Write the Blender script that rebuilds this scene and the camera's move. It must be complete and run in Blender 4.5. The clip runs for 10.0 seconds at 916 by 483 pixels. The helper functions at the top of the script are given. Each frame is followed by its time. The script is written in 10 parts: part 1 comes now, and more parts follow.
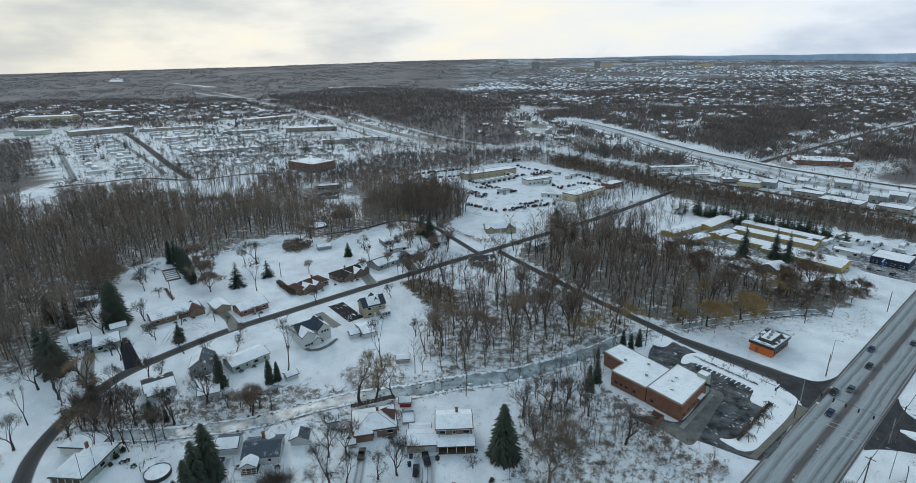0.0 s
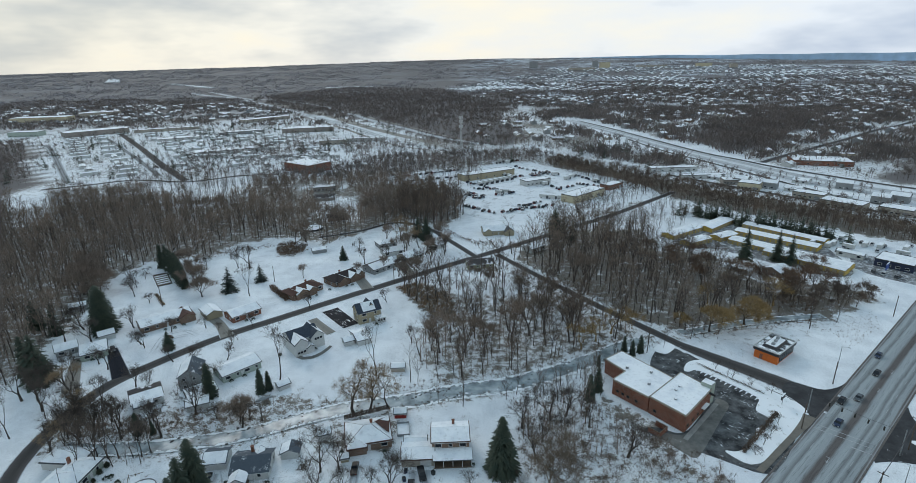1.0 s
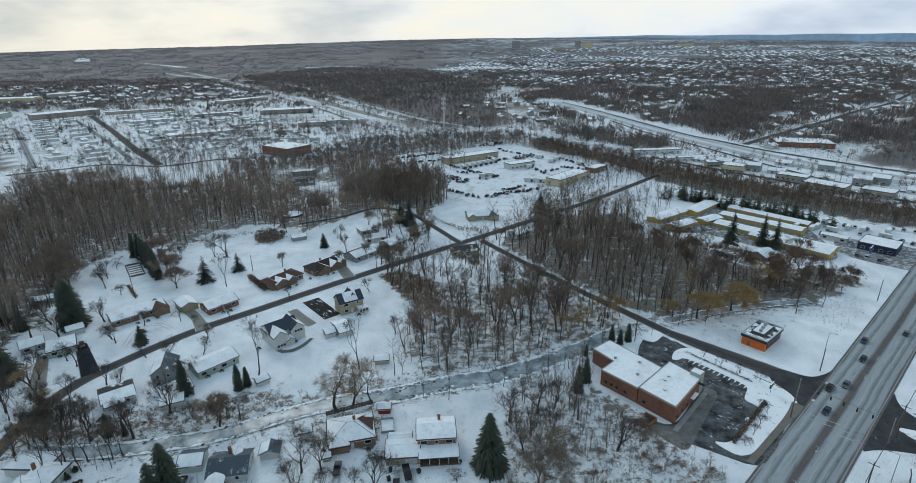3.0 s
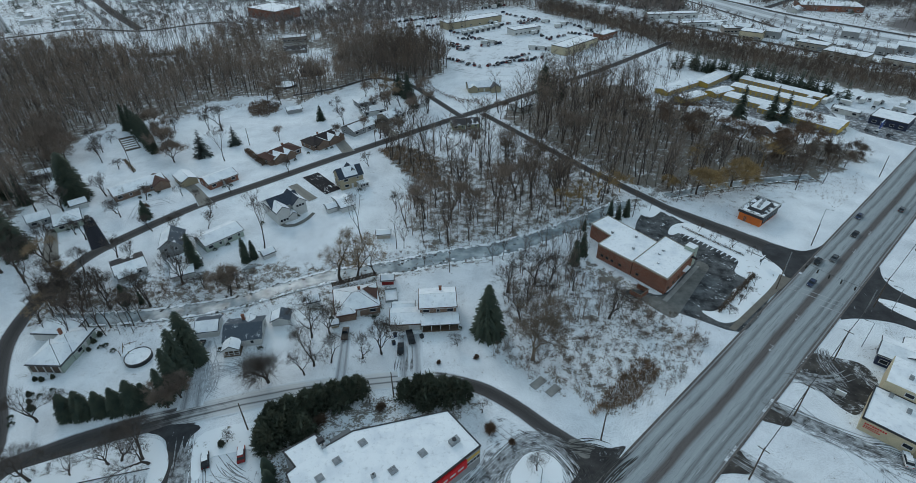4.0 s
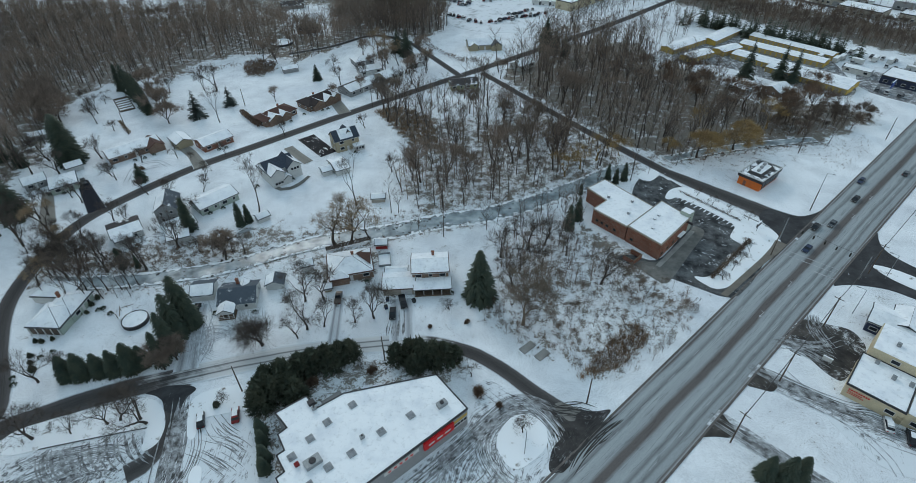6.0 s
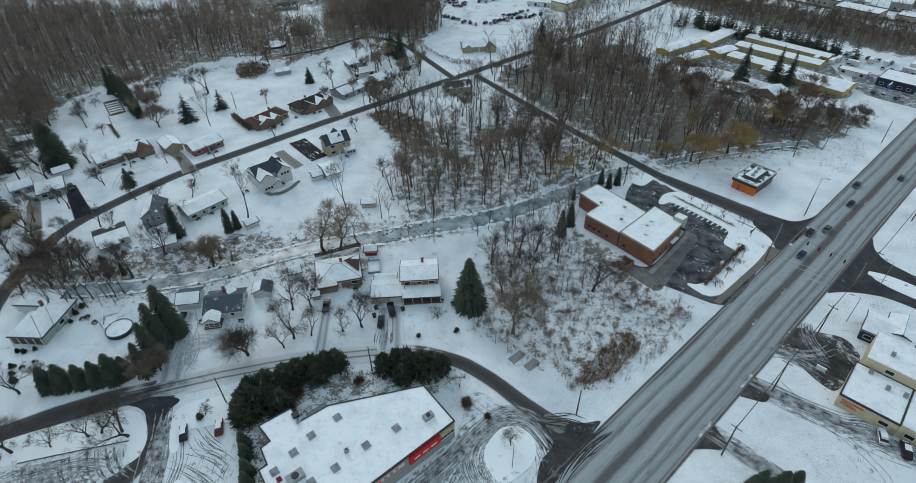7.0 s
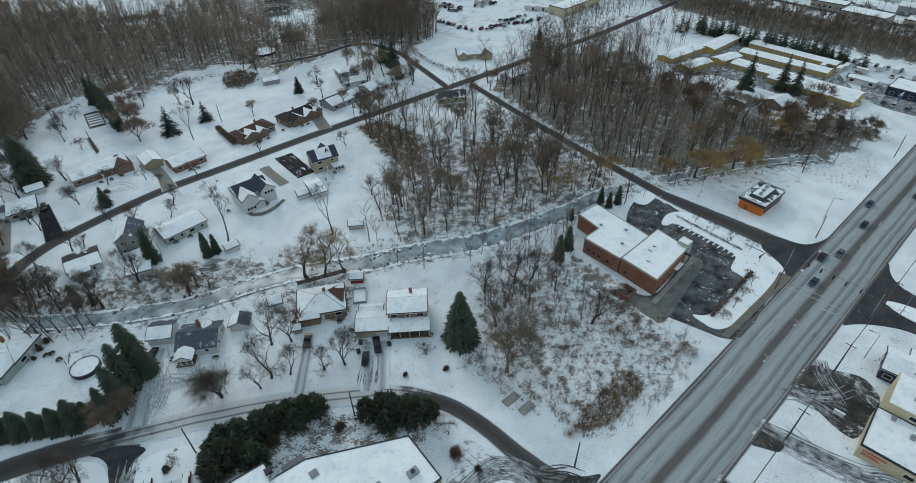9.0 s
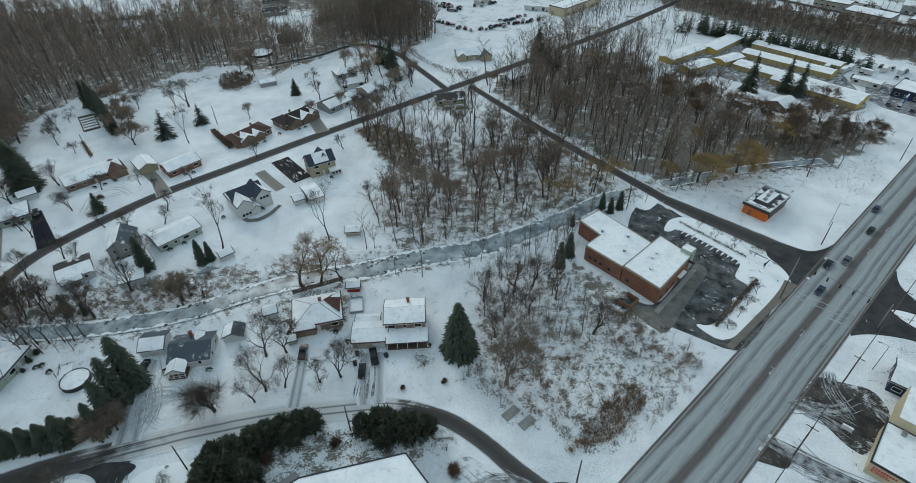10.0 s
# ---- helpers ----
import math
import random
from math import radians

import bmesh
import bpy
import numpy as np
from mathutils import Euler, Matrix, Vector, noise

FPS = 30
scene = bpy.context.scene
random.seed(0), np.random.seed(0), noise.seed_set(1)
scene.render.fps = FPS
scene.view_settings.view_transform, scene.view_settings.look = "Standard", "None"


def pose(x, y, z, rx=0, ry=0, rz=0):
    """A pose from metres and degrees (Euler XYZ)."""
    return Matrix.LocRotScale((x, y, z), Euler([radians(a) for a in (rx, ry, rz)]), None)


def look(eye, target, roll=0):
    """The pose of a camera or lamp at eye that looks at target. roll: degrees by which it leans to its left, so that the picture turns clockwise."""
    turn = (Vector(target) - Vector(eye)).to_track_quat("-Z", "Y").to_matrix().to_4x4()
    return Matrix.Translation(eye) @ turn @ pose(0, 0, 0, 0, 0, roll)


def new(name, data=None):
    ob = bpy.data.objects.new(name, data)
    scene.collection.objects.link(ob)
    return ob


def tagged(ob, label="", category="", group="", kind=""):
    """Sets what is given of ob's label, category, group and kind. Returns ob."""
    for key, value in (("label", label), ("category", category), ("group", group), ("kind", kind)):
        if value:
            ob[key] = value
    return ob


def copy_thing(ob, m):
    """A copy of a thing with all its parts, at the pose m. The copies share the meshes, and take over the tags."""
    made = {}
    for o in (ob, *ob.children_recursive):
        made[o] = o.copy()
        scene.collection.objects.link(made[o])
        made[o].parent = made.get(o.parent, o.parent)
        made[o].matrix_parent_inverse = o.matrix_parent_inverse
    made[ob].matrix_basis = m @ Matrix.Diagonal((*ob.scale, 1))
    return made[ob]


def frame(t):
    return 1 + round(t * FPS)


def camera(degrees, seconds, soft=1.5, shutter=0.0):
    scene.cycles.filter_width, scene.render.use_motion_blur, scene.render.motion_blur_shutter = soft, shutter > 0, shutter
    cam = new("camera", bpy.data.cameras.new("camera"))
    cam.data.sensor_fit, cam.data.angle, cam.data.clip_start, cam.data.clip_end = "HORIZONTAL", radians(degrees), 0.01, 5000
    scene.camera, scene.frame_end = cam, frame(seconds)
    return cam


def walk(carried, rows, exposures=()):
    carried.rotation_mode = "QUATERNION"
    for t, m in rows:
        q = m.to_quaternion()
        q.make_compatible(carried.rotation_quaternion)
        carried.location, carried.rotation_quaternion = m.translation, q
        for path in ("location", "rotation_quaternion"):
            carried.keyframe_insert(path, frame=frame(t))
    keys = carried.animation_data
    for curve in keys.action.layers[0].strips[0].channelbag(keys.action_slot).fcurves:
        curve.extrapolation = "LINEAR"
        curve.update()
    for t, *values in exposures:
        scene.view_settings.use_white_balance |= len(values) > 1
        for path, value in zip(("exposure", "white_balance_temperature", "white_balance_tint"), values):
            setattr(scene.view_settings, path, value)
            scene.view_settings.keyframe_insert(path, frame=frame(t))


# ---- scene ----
cam = camera(81.2, 10.0, soft=0.85)
# seconds, place, then yaw, pitch and roll in degrees
PATH = [
    (0, -0.24, -12.04, 110.92, 1.39, -18.76, -1.10),
    (0.5, 0.05, -9.05, 110.89, 1.42, -18.78, -1.30),
    (1, 0.36, -6.08, 110.85, 1.21, -18.78, -1.20),
    (1.5, 0.62, -3.38, 110.82, 0.85, -18.79, -1.10),
    (2, 0.65, -1.24, 110.82, 0.21, -18.82, -1.00),
    (2.2, 0.57, -0.65, 110.84, -0.12, -18.82, -0.98),
    (3.3, -0.27, 1.26, 111.06, -0.66, -23.83, -1.00),
    (3.5, -0.35, 1.47, 111.08, -0.58, -26.96, -0.90),
    (4, -0.33, 1.71, 111.20, -0.42, -34.20, -1.00),
    (4.5, 0.06, 1.89, 111.36, 0.04, -38.28, -1.30),
    (5, 1.00, 2.14, 111.53, 0.40, -38.32, -1.30),
    (6.5, 5.34, 4.08, 112.39, 0.51, -38.54, -1.40),
    (7, 6.68, 6.00, 112.50, 0.37, -38.53, -1.40),
    (7.5, 7.81, 8.91, 112.59, 0.40, -38.54, -1.40),
    (8, 8.64, 12.39, 112.67, 0.51, -38.61, -1.40),
    (8.5, 9.13, 16.00, 112.71, 0.37, -38.57, -1.50),
    (9, 9.44, 19.14, 112.76, 0.33, -38.61, -1.50),
    (9.5, 9.69, 21.58, 112.83, 0.33, -38.70, -1.50),
    (10, 9.96, 23.50, 112.91, 0.37, -38.79, -1.60),
]
walk(cam, [(t, pose(x, y, z, 90 + pitch, 0, yaw) @ pose(0, 0, 0, 0, 0, roll)) for t, x, y, z, yaw, pitch, roll in PATH],
     exposures=[(0, -0.04, 6500, 10), (2.2, -0.04, 6500, 10), (3.5, -0.12, 6400, 9), (4.0, -0.19, 6400, 9), (4.5, -0.1, 6400, 9), (7.5, 0.0, 6700, 9), (10, 0.0, 6850, 8)])


# ---------------------------------------------------------------- world and sun
def make_world():
    world = bpy.data.worlds.new("winter_sky")
    scene.world = world
    world.use_nodes = True
    nt = world.node_tree
    nt.nodes.clear()
    out = nt.nodes.new("ShaderNodeOutputWorld")
    sky = nt.nodes.new("ShaderNodeTexSky")
    sky.sky_type, sky.sun_disc = "NISHITA", False
    sky.sun_elevation, sky.sun_rotation = radians(32), radians(-25)
    clear = nt.nodes.new("ShaderNodeBackground")
    clear.inputs["Strength"].default_value = 0.1
    nt.links.new(sky.outputs[0], clear.inputs["Color"])
    coord = nt.nodes.new("ShaderNodeTexCoord")
    stretch = nt.nodes.new("ShaderNodeMapping")
    stretch.inputs["Scale"].default_value = (1.3, 1.3, 4.2)
    stretch.inputs["Location"].default_value = (0.7, 0.3, 0.0)
    nt.links.new(coord.outputs["Generated"], stretch.inputs["Vector"])
    billow = nt.nodes.new("ShaderNodeTexNoise")
    billow.inputs["Scale"].default_value, billow.inputs["Detail"].default_value = 1.7, 5.0
    billow.inputs["Roughness"].default_value = 0.55
    nt.links.new(stretch.outputs[0], billow.inputs["Vector"])
    # grey haze on one flank, brighter thin cloud on the other
    parts = nt.nodes.new("ShaderNodeSeparateXYZ")
    nt.links.new(coord.outputs["Generated"], parts.inputs[0])
    lean = nt.nodes.new("ShaderNodeMath")
    lean.operation = "MULTIPLY_ADD"
    lean.inputs[1].default_value, lean.inputs[2].default_value = 0.05, 0.0
    nt.links.new(parts.outputs["X"], lean.inputs[0])
    warm = nt.nodes.new("ShaderNodeMath")
    warm.operation = "ADD"
    nt.links.new(billow.outputs["Fac"], warm.inputs[0])
    nt.links.new(lean.outputs[0], warm.inputs[1])
    tone = nt.nodes.new("ShaderNodeValToRGB")
    tone.color_ramp.elements[0].position, tone.color_ramp.elements[0].color = 0.36, (0.56, 0.63, 0.71, 1)
    tone.color_ramp.elements[1].position, tone.color_ramp.elements[1].color = 0.64, (1.0, 0.96, 0.83, 1)
    mid = tone.color_ramp.elements.new(0.5)
    mid.color = (0.88, 0.91, 0.91, 1)
    nt.links.new(warm.outputs[0], tone.inputs[0])
    # higher up the cover thickens to an even grey
    rise = nt.nodes.new("ShaderNodeMapRange")
    rise.inputs["From Min"].default_value, rise.inputs["From Max"].default_value = 0.12, 0.5
    nt.links.new(parts.outputs["Z"], rise.inputs["Value"])
    cover = nt.nodes.new("ShaderNodeMix")
    cover.data_type = "RGBA"
    cover.inputs[7].default_value = (0.403, 0.565, 0.69, 1)
    nt.links.new(rise.outputs[0], cover.inputs[0])
    # warmer towards the low sun
    swing = nt.nodes.new("ShaderNodeMapRange")
    swing.inputs["From Min"].default_value, swing.inputs["From Max"].default_value = -0.55, 0.55
    nt.links.new(parts.outputs["X"], swing.inputs["Value"])
    glow = nt.nodes.new("ShaderNodeMix")
    glow.data_type = "RGBA"
    glow.inputs[6].default_value, glow.inputs[7].default_value = (1.05, 0.995, 0.88, 1), (0.95, 1.0, 1.09, 1)
    nt.links.new(swing.outputs[0], glow.inputs[0])
    tint = nt.nodes.new("ShaderNodeMix")
    tint.data_type, tint.blend_type = "RGBA", "MULTIPLY"
    tint.inputs[0].default_value = 1.0
    nt.links.new(tone.outputs[0], tint.inputs[6])
    nt.links.new(glow.outputs[2], tint.inputs[7])
    cloud = nt.nodes.new("ShaderNodeBackground")
    cloud.inputs["Strength"].default_value = CLOUD
    nt.links.new(tint.outputs[2], cover.inputs[6])
    nt.links.new(cover.outputs[2], cloud.inputs["Color"])
    mix = nt.nodes.new("ShaderNodeMixShader")
    mix.inputs[0].default_value = 0.96
    nt.links.new(clear.outputs[0], mix.inputs[1])
    nt.links.new(cloud.outputs[0], mix.inputs[2])
    nt.links.new(mix.outputs[0], out.inputs[0])


CLOUD = 1.02
make_world()
sun_data = bpy.data.lights.new("sun", "SUN")
sun_data.energy, sun_data.angle, sun_data.color = 0.8, radians(18), (1.0, 0.97, 0.92)
sun = new("sun", sun_data)
sun.matrix_world = look((-200, 420, 260), (0, 0, 0))


# ---------------------------------------------------------------- materials
def nodes_of(name, rough=0.8, metal=0.0):
    m = bpy.data.materials.new(name)
    m.use_nodes = True
    nt = m.node_tree
    bsdf = nt.nodes["Principled BSDF"]
    bsdf.inputs["Roughness"].default_value, bsdf.inputs["Metallic"].default_value = rough, metal
    bsdf.inputs["Specular IOR Level"].default_value = 0.3
    return m, nt, bsdf


def noise_node(nt, vector, scale, detail=4.0, rough=0.55):
    n = nt.nodes.new("ShaderNodeTexNoise")
    n.inputs["Scale"].default_value, n.inputs["Detail"].default_value, n.inputs["Roughness"].default_value = scale, detail, rough
    nt.links.new(vector, n.inputs["Vector"])
    return n.outputs["Fac"]


def ramp_node(nt, fac, stops):
    r = nt.nodes.new("ShaderNodeValToRGB")
    els = r.color_ramp.elements
    els[0].position, els[1].position = stops[0][0], stops[-1][0]
    for k, (p, c) in enumerate(stops):
        e = els[0] if k == 0 else els[len(els) - 1] if k == len(stops) - 1 else els.new(p)
        e.color = (c, c, c, 1) if isinstance(c, (int, float)) else (*c, 1)
    nt.links.new(fac, r.inputs[0])
    return r.outputs[0]


def mix_node(nt, fac, a, b, blend="MIX"):
    m = nt.nodes.new("ShaderNodeMix")
    m.data_type, m.blend_type = "RGBA", blend
    for k, v in ((0, fac), (6, a), (7, b)):
        if isinstance(v, (int, float)):
            m.inputs[k].default_value = v
        elif isinstance(v, tuple):
            m.inputs[k].default_value = (*v, 1)
        else:
            nt.links.new(v, m.inputs[k])
    return m.outputs[2]


def math_node(nt, op, a, b=0.0, c=0.0):
    m = nt.nodes.new("ShaderNodeMath")
    m.operation = op
    for k, v in enumerate((a, b, c)):
        if isinstance(v, (int, float)):
            m.inputs[k].default_value = v
        else:
            nt.links.new(v, m.inputs[k])
    return m.outputs[0]


def bump_node(nt, bsdf, height, strength=0.4, dist=0.05):
    b = nt.nodes.new("ShaderNodeBump")
    b.inputs["Strength"].default_value, b.inputs["Distance"].default_value = strength, dist
    nt.links.new(height, b.inputs["Height"])
    nt.links.new(b.outputs[0], bsdf.inputs["Normal"])


def where(nt, kind="Object"):
    return nt.nodes.new("ShaderNodeTexCoord").outputs[kind]


def place(nt):
    return nt.nodes.new("ShaderNodeNewGeometry").outputs["Position"]


def surf(name, c1, c2, scale=1.5, rough=0.8, bump=0.3, metal=0.0, world_space=False, fine=9.0):
    """A surface of two tones at a coarse scale, grained at a fine one."""
    m, nt, bsdf = nodes_of(name, rough, metal)
    v = place(nt) if world_space else where(nt)
    base = mix_node(nt, ramp_node(nt, noise_node(nt, v, scale), [(0.35, 0.0), (0.65, 1.0)]), c1, c2)
    grain = noise_node(nt, v, scale * fine, 3.0)
    col = mix_node(nt, 0.5, base, ramp_node(nt, grain, [(0.25, 0.62), (0.75, 1.25)]), "MULTIPLY")
    nt.links.new(col, bsdf.inputs["Base Color"])
    bump_node(nt, bsdf, grain, bump)
    return m


def siding(name, c, c2, step=0.2):
    """Painted boards laid level, with a dirt tone."""
    m, nt, bsdf = nodes_of(name, 0.65)
    v = where(nt)
    sep = nt.nodes.new("ShaderNodeSeparateXYZ")
    nt.links.new(v, sep.inputs[0])
    saw = math_node(nt, "FRACT", math_node(nt, "DIVIDE", sep.outputs["Z"], step))
    lap = ramp_node(nt, saw, [(0.0, 0.55), (0.14, 1.0), (1.0, 0.92)])
    dirt = mix_node(nt, noise_node(nt, v, 0.8), c, c2)
    nt.links.new(mix_node(nt, 0.8, dirt, lap, "MULTIPLY"), bsdf.inputs["Base Color"])
    bump_node(nt, bsdf, saw, 0.3, 0.02)
    return m


def bricked(name, c1, c2, mortar, scale=1.0):
    m, nt, bsdf = nodes_of(name, 0.85)
    mapn = nt.nodes.new("ShaderNodeMapping")
    v = where(nt)
    sep = nt.nodes.new("ShaderNodeSeparateXYZ")
    nt.links.new(v, sep.inputs[0])
    comb = nt.nodes.new("ShaderNodeCombineXYZ")
    nt.links.new(math_node(nt, "ADD", sep.outputs["X"], sep.outputs["Y"]), comb.inputs[0])
    nt.links.new(sep.outputs["Z"], comb.inputs[1])
    nt.links.new(comb.outputs[0], mapn.inputs[0])
    b = nt.nodes.new("ShaderNodeTexBrick")
    b.inputs["Scale"].default_value = 4.0 * scale
    b.inputs["Color1"].default_value, b.inputs["Color2"].default_value, b.inputs["Mortar"].default_value = (*c1, 1), (*c2, 1), (*mortar, 1)
    b.inputs["Mortar Size"].default_value = 0.015
    nt.links.new(mapn.outputs[0], b.inputs["Vector"])
    stain = ramp_node(nt, noise_node(nt, v, 0.35), [(0.3, 0.65), (0.7, 1.15)])
    nt.links.new(mix_node(nt, 0.7, b.outputs["Color"], stain, "MULTIPLY"), bsdf.inputs["Base Color"])
    bump_node(nt, bsdf, b.outputs["Fac"], -0.3, 0.02)
    return m


SNOW = (0.88, 0.90, 0.92)
GRASS = (0.16, 0.13, 0.085)


def snowy(name, under, under2, low, high, scale=0.5, rough=0.8):
    """Snow lying in patches over another surface: below low the surface shows, above high it is covered."""
    m, nt, bsdf = nodes_of(name, rough)
    v = where(nt)
    fine = noise_node(nt, v, scale * 7, 5.0, 0.6)
    patch = math_node(nt, "ADD", math_node(nt, "MULTIPLY", noise_node(nt, v, scale, 4.0), 0.7), math_node(nt, "MULTIPLY", fine, 0.3))
    cover = ramp_node(nt, patch, [(low, 0.0), (high, 1.0)])
    dark = mix_node(nt, noise_node(nt, v, scale * 4), under, under2)
    nt.links.new(mix_node(nt, cover, dark, SNOW), bsdf.inputs["Base Color"])
    bump_node(nt, bsdf, math_node(nt, "ADD", cover, fine), 0.5, 0.05)
    return m


def snow_layer():
    m, nt, bsdf = nodes_of("roof_snow", 0.7)
    v = place(nt)
    broad = ramp_node(nt, noise_node(nt, v, 0.25, 5.0), [(0.3, (0.74, 0.77, 0.81)), (0.55, SNOW)])
    thin = ramp_node(nt, noise_node(nt, v, 0.9, 7.0, 0.68), [(0.32, 0.66), (0.46, 1.0)])
    nt.links.new(mix_node(nt, 0.6, broad, thin, "MULTIPLY"), bsdf.inputs["Base Color"])
    bump_node(nt, bsdf, noise_node(nt, v, 0.55, 6.0), 0.7, 0.35)
    return m


def attribute(nt, name):
    a = nt.nodes.new("ShaderNodeAttribute")
    a.attribute_name = name
    return a.outputs["Fac"]


def ground_material():
    """Snow over lawn, leaf litter and brush; far off, woodland floor and white clearings."""
    m, nt, bsdf = nodes_of("snowy_ground", 0.85)
    v = place(nt)
    litter, woods, fields = attribute(nt, "litter"), attribute(nt, "woods"), attribute(nt, "fields")
    broad = noise_node(nt, v, 0.03, 5.0)
    tuft = noise_node(nt, v, 2.1, 6.0, 0.72)
    blade = noise_node(nt, v, 0.33, 5.0, 0.6)
    speck = math_node(nt, "ADD", math_node(nt, "MULTIPLY", tuft, 0.55), math_node(nt, "MULTIPLY", blade, 0.45))
    clumpy = math_node(nt, "SUBTRACT", noise_node(nt, v, 0.15, 5.0, 0.7), 0.5)
    grit = math_node(nt, "SUBTRACT", noise_node(nt, v, 1.1, 5.0, 0.75), 0.5)
    loose = math_node(nt, "ADD", math_node(nt, "MULTIPLY", clumpy, 0.42), math_node(nt, "MULTIPLY", grit, 0.30))
    show = math_node(nt, "ADD", speck, math_node(nt, "MULTIPLY", litter, math_node(nt, "ADD", loose, 0.25)))
    bare = ramp_node(nt, show, [(0.612, 0.0), (0.652, 1.0)])
    snow = ramp_node(nt, broad, [(0.3, (0.72, 0.75, 0.79)), (0.62, SNOW)])
    snow = mix_node(nt, 0.42, snow, ramp_node(nt, tuft, [(0.32, 0.66), (0.58, 1.08)]), "MULTIPLY")
    snow = mix_node(nt, 0.4, snow, ramp_node(nt, noise_node(nt, v, 0.12, 6.0, 0.7), [(0.36, 0.78), (0.56, 1.05)]), "MULTIPLY")
    trodden = math_node(nt, "MULTIPLY", ramp_node(nt, noise_node(nt, v, 0.055, 5.0, 0.65), [(0.40, 0.12), (0.62, 1.0)]), 0.6)
    snow = mix_node(nt, trodden, snow, ramp_node(nt, noise_node(nt, v, 3.0, 5.0, 0.7), [(0.39, 0.40), (0.48, 1.04)]), "MULTIPLY")
    stubble = math_node(nt, "MULTIPLY", ramp_node(nt, noise_node(nt, v, 0.09, 4.0, 0.6), [(0.42, 0.1), (0.62, 1.0)]), 0.42)
    snow = mix_node(nt, stubble, snow, ramp_node(nt, noise_node(nt, v, 5.5, 3.0, 0.75), [(0.40, 0.42), (0.50, 1.05)]), "MULTIPLY")
    earth = mix_node(nt, noise_node(nt, v, 0.21, 4.0), (0.185, 0.145, 0.102), (0.085, 0.072, 0.057))
    near = mix_node(nt, math_node(nt, "MULTIPLY", bare, 0.92), snow, earth)
    # distance: brown-grey woods broken by white streets and fields
    far_v = nt.nodes.new("ShaderNodeMapping")
    far_v.inputs["Scale"].default_value = (0.55, 0.8, 1.0)
    nt.links.new(v, far_v.inputs[0])
    field = noise_node(nt, far_v.outputs[0], 0.004, 5.0, 0.62)
    street = noise_node(nt, far_v.outputs[0], 0.028, 4.0, 0.7)
    open_ground = ramp_node(nt, math_node(nt, "ADD", math_node(nt, "MULTIPLY", field, 0.55), math_node(nt, "MULTIPLY", street, 0.45)),
                            [(0.49, 0.0), (0.56, 1.0)])
    canopy = mix_node(nt, noise_node(nt, v, 0.03, 6.0, 0.7), (0.125, 0.112, 0.112), (0.17, 0.155, 0.152))
    distance = mix_node(nt, math_node(nt, "MULTIPLY", math_node(nt, "MULTIPLY", open_ground, fields), 0.8), canopy, (0.55, 0.60, 0.66))
    nt.links.new(mix_node(nt, woods, near, distance), bsdf.inputs["Base Color"])
    bump_node(nt, bsdf, speck, 0.85, 0.16)
    return m


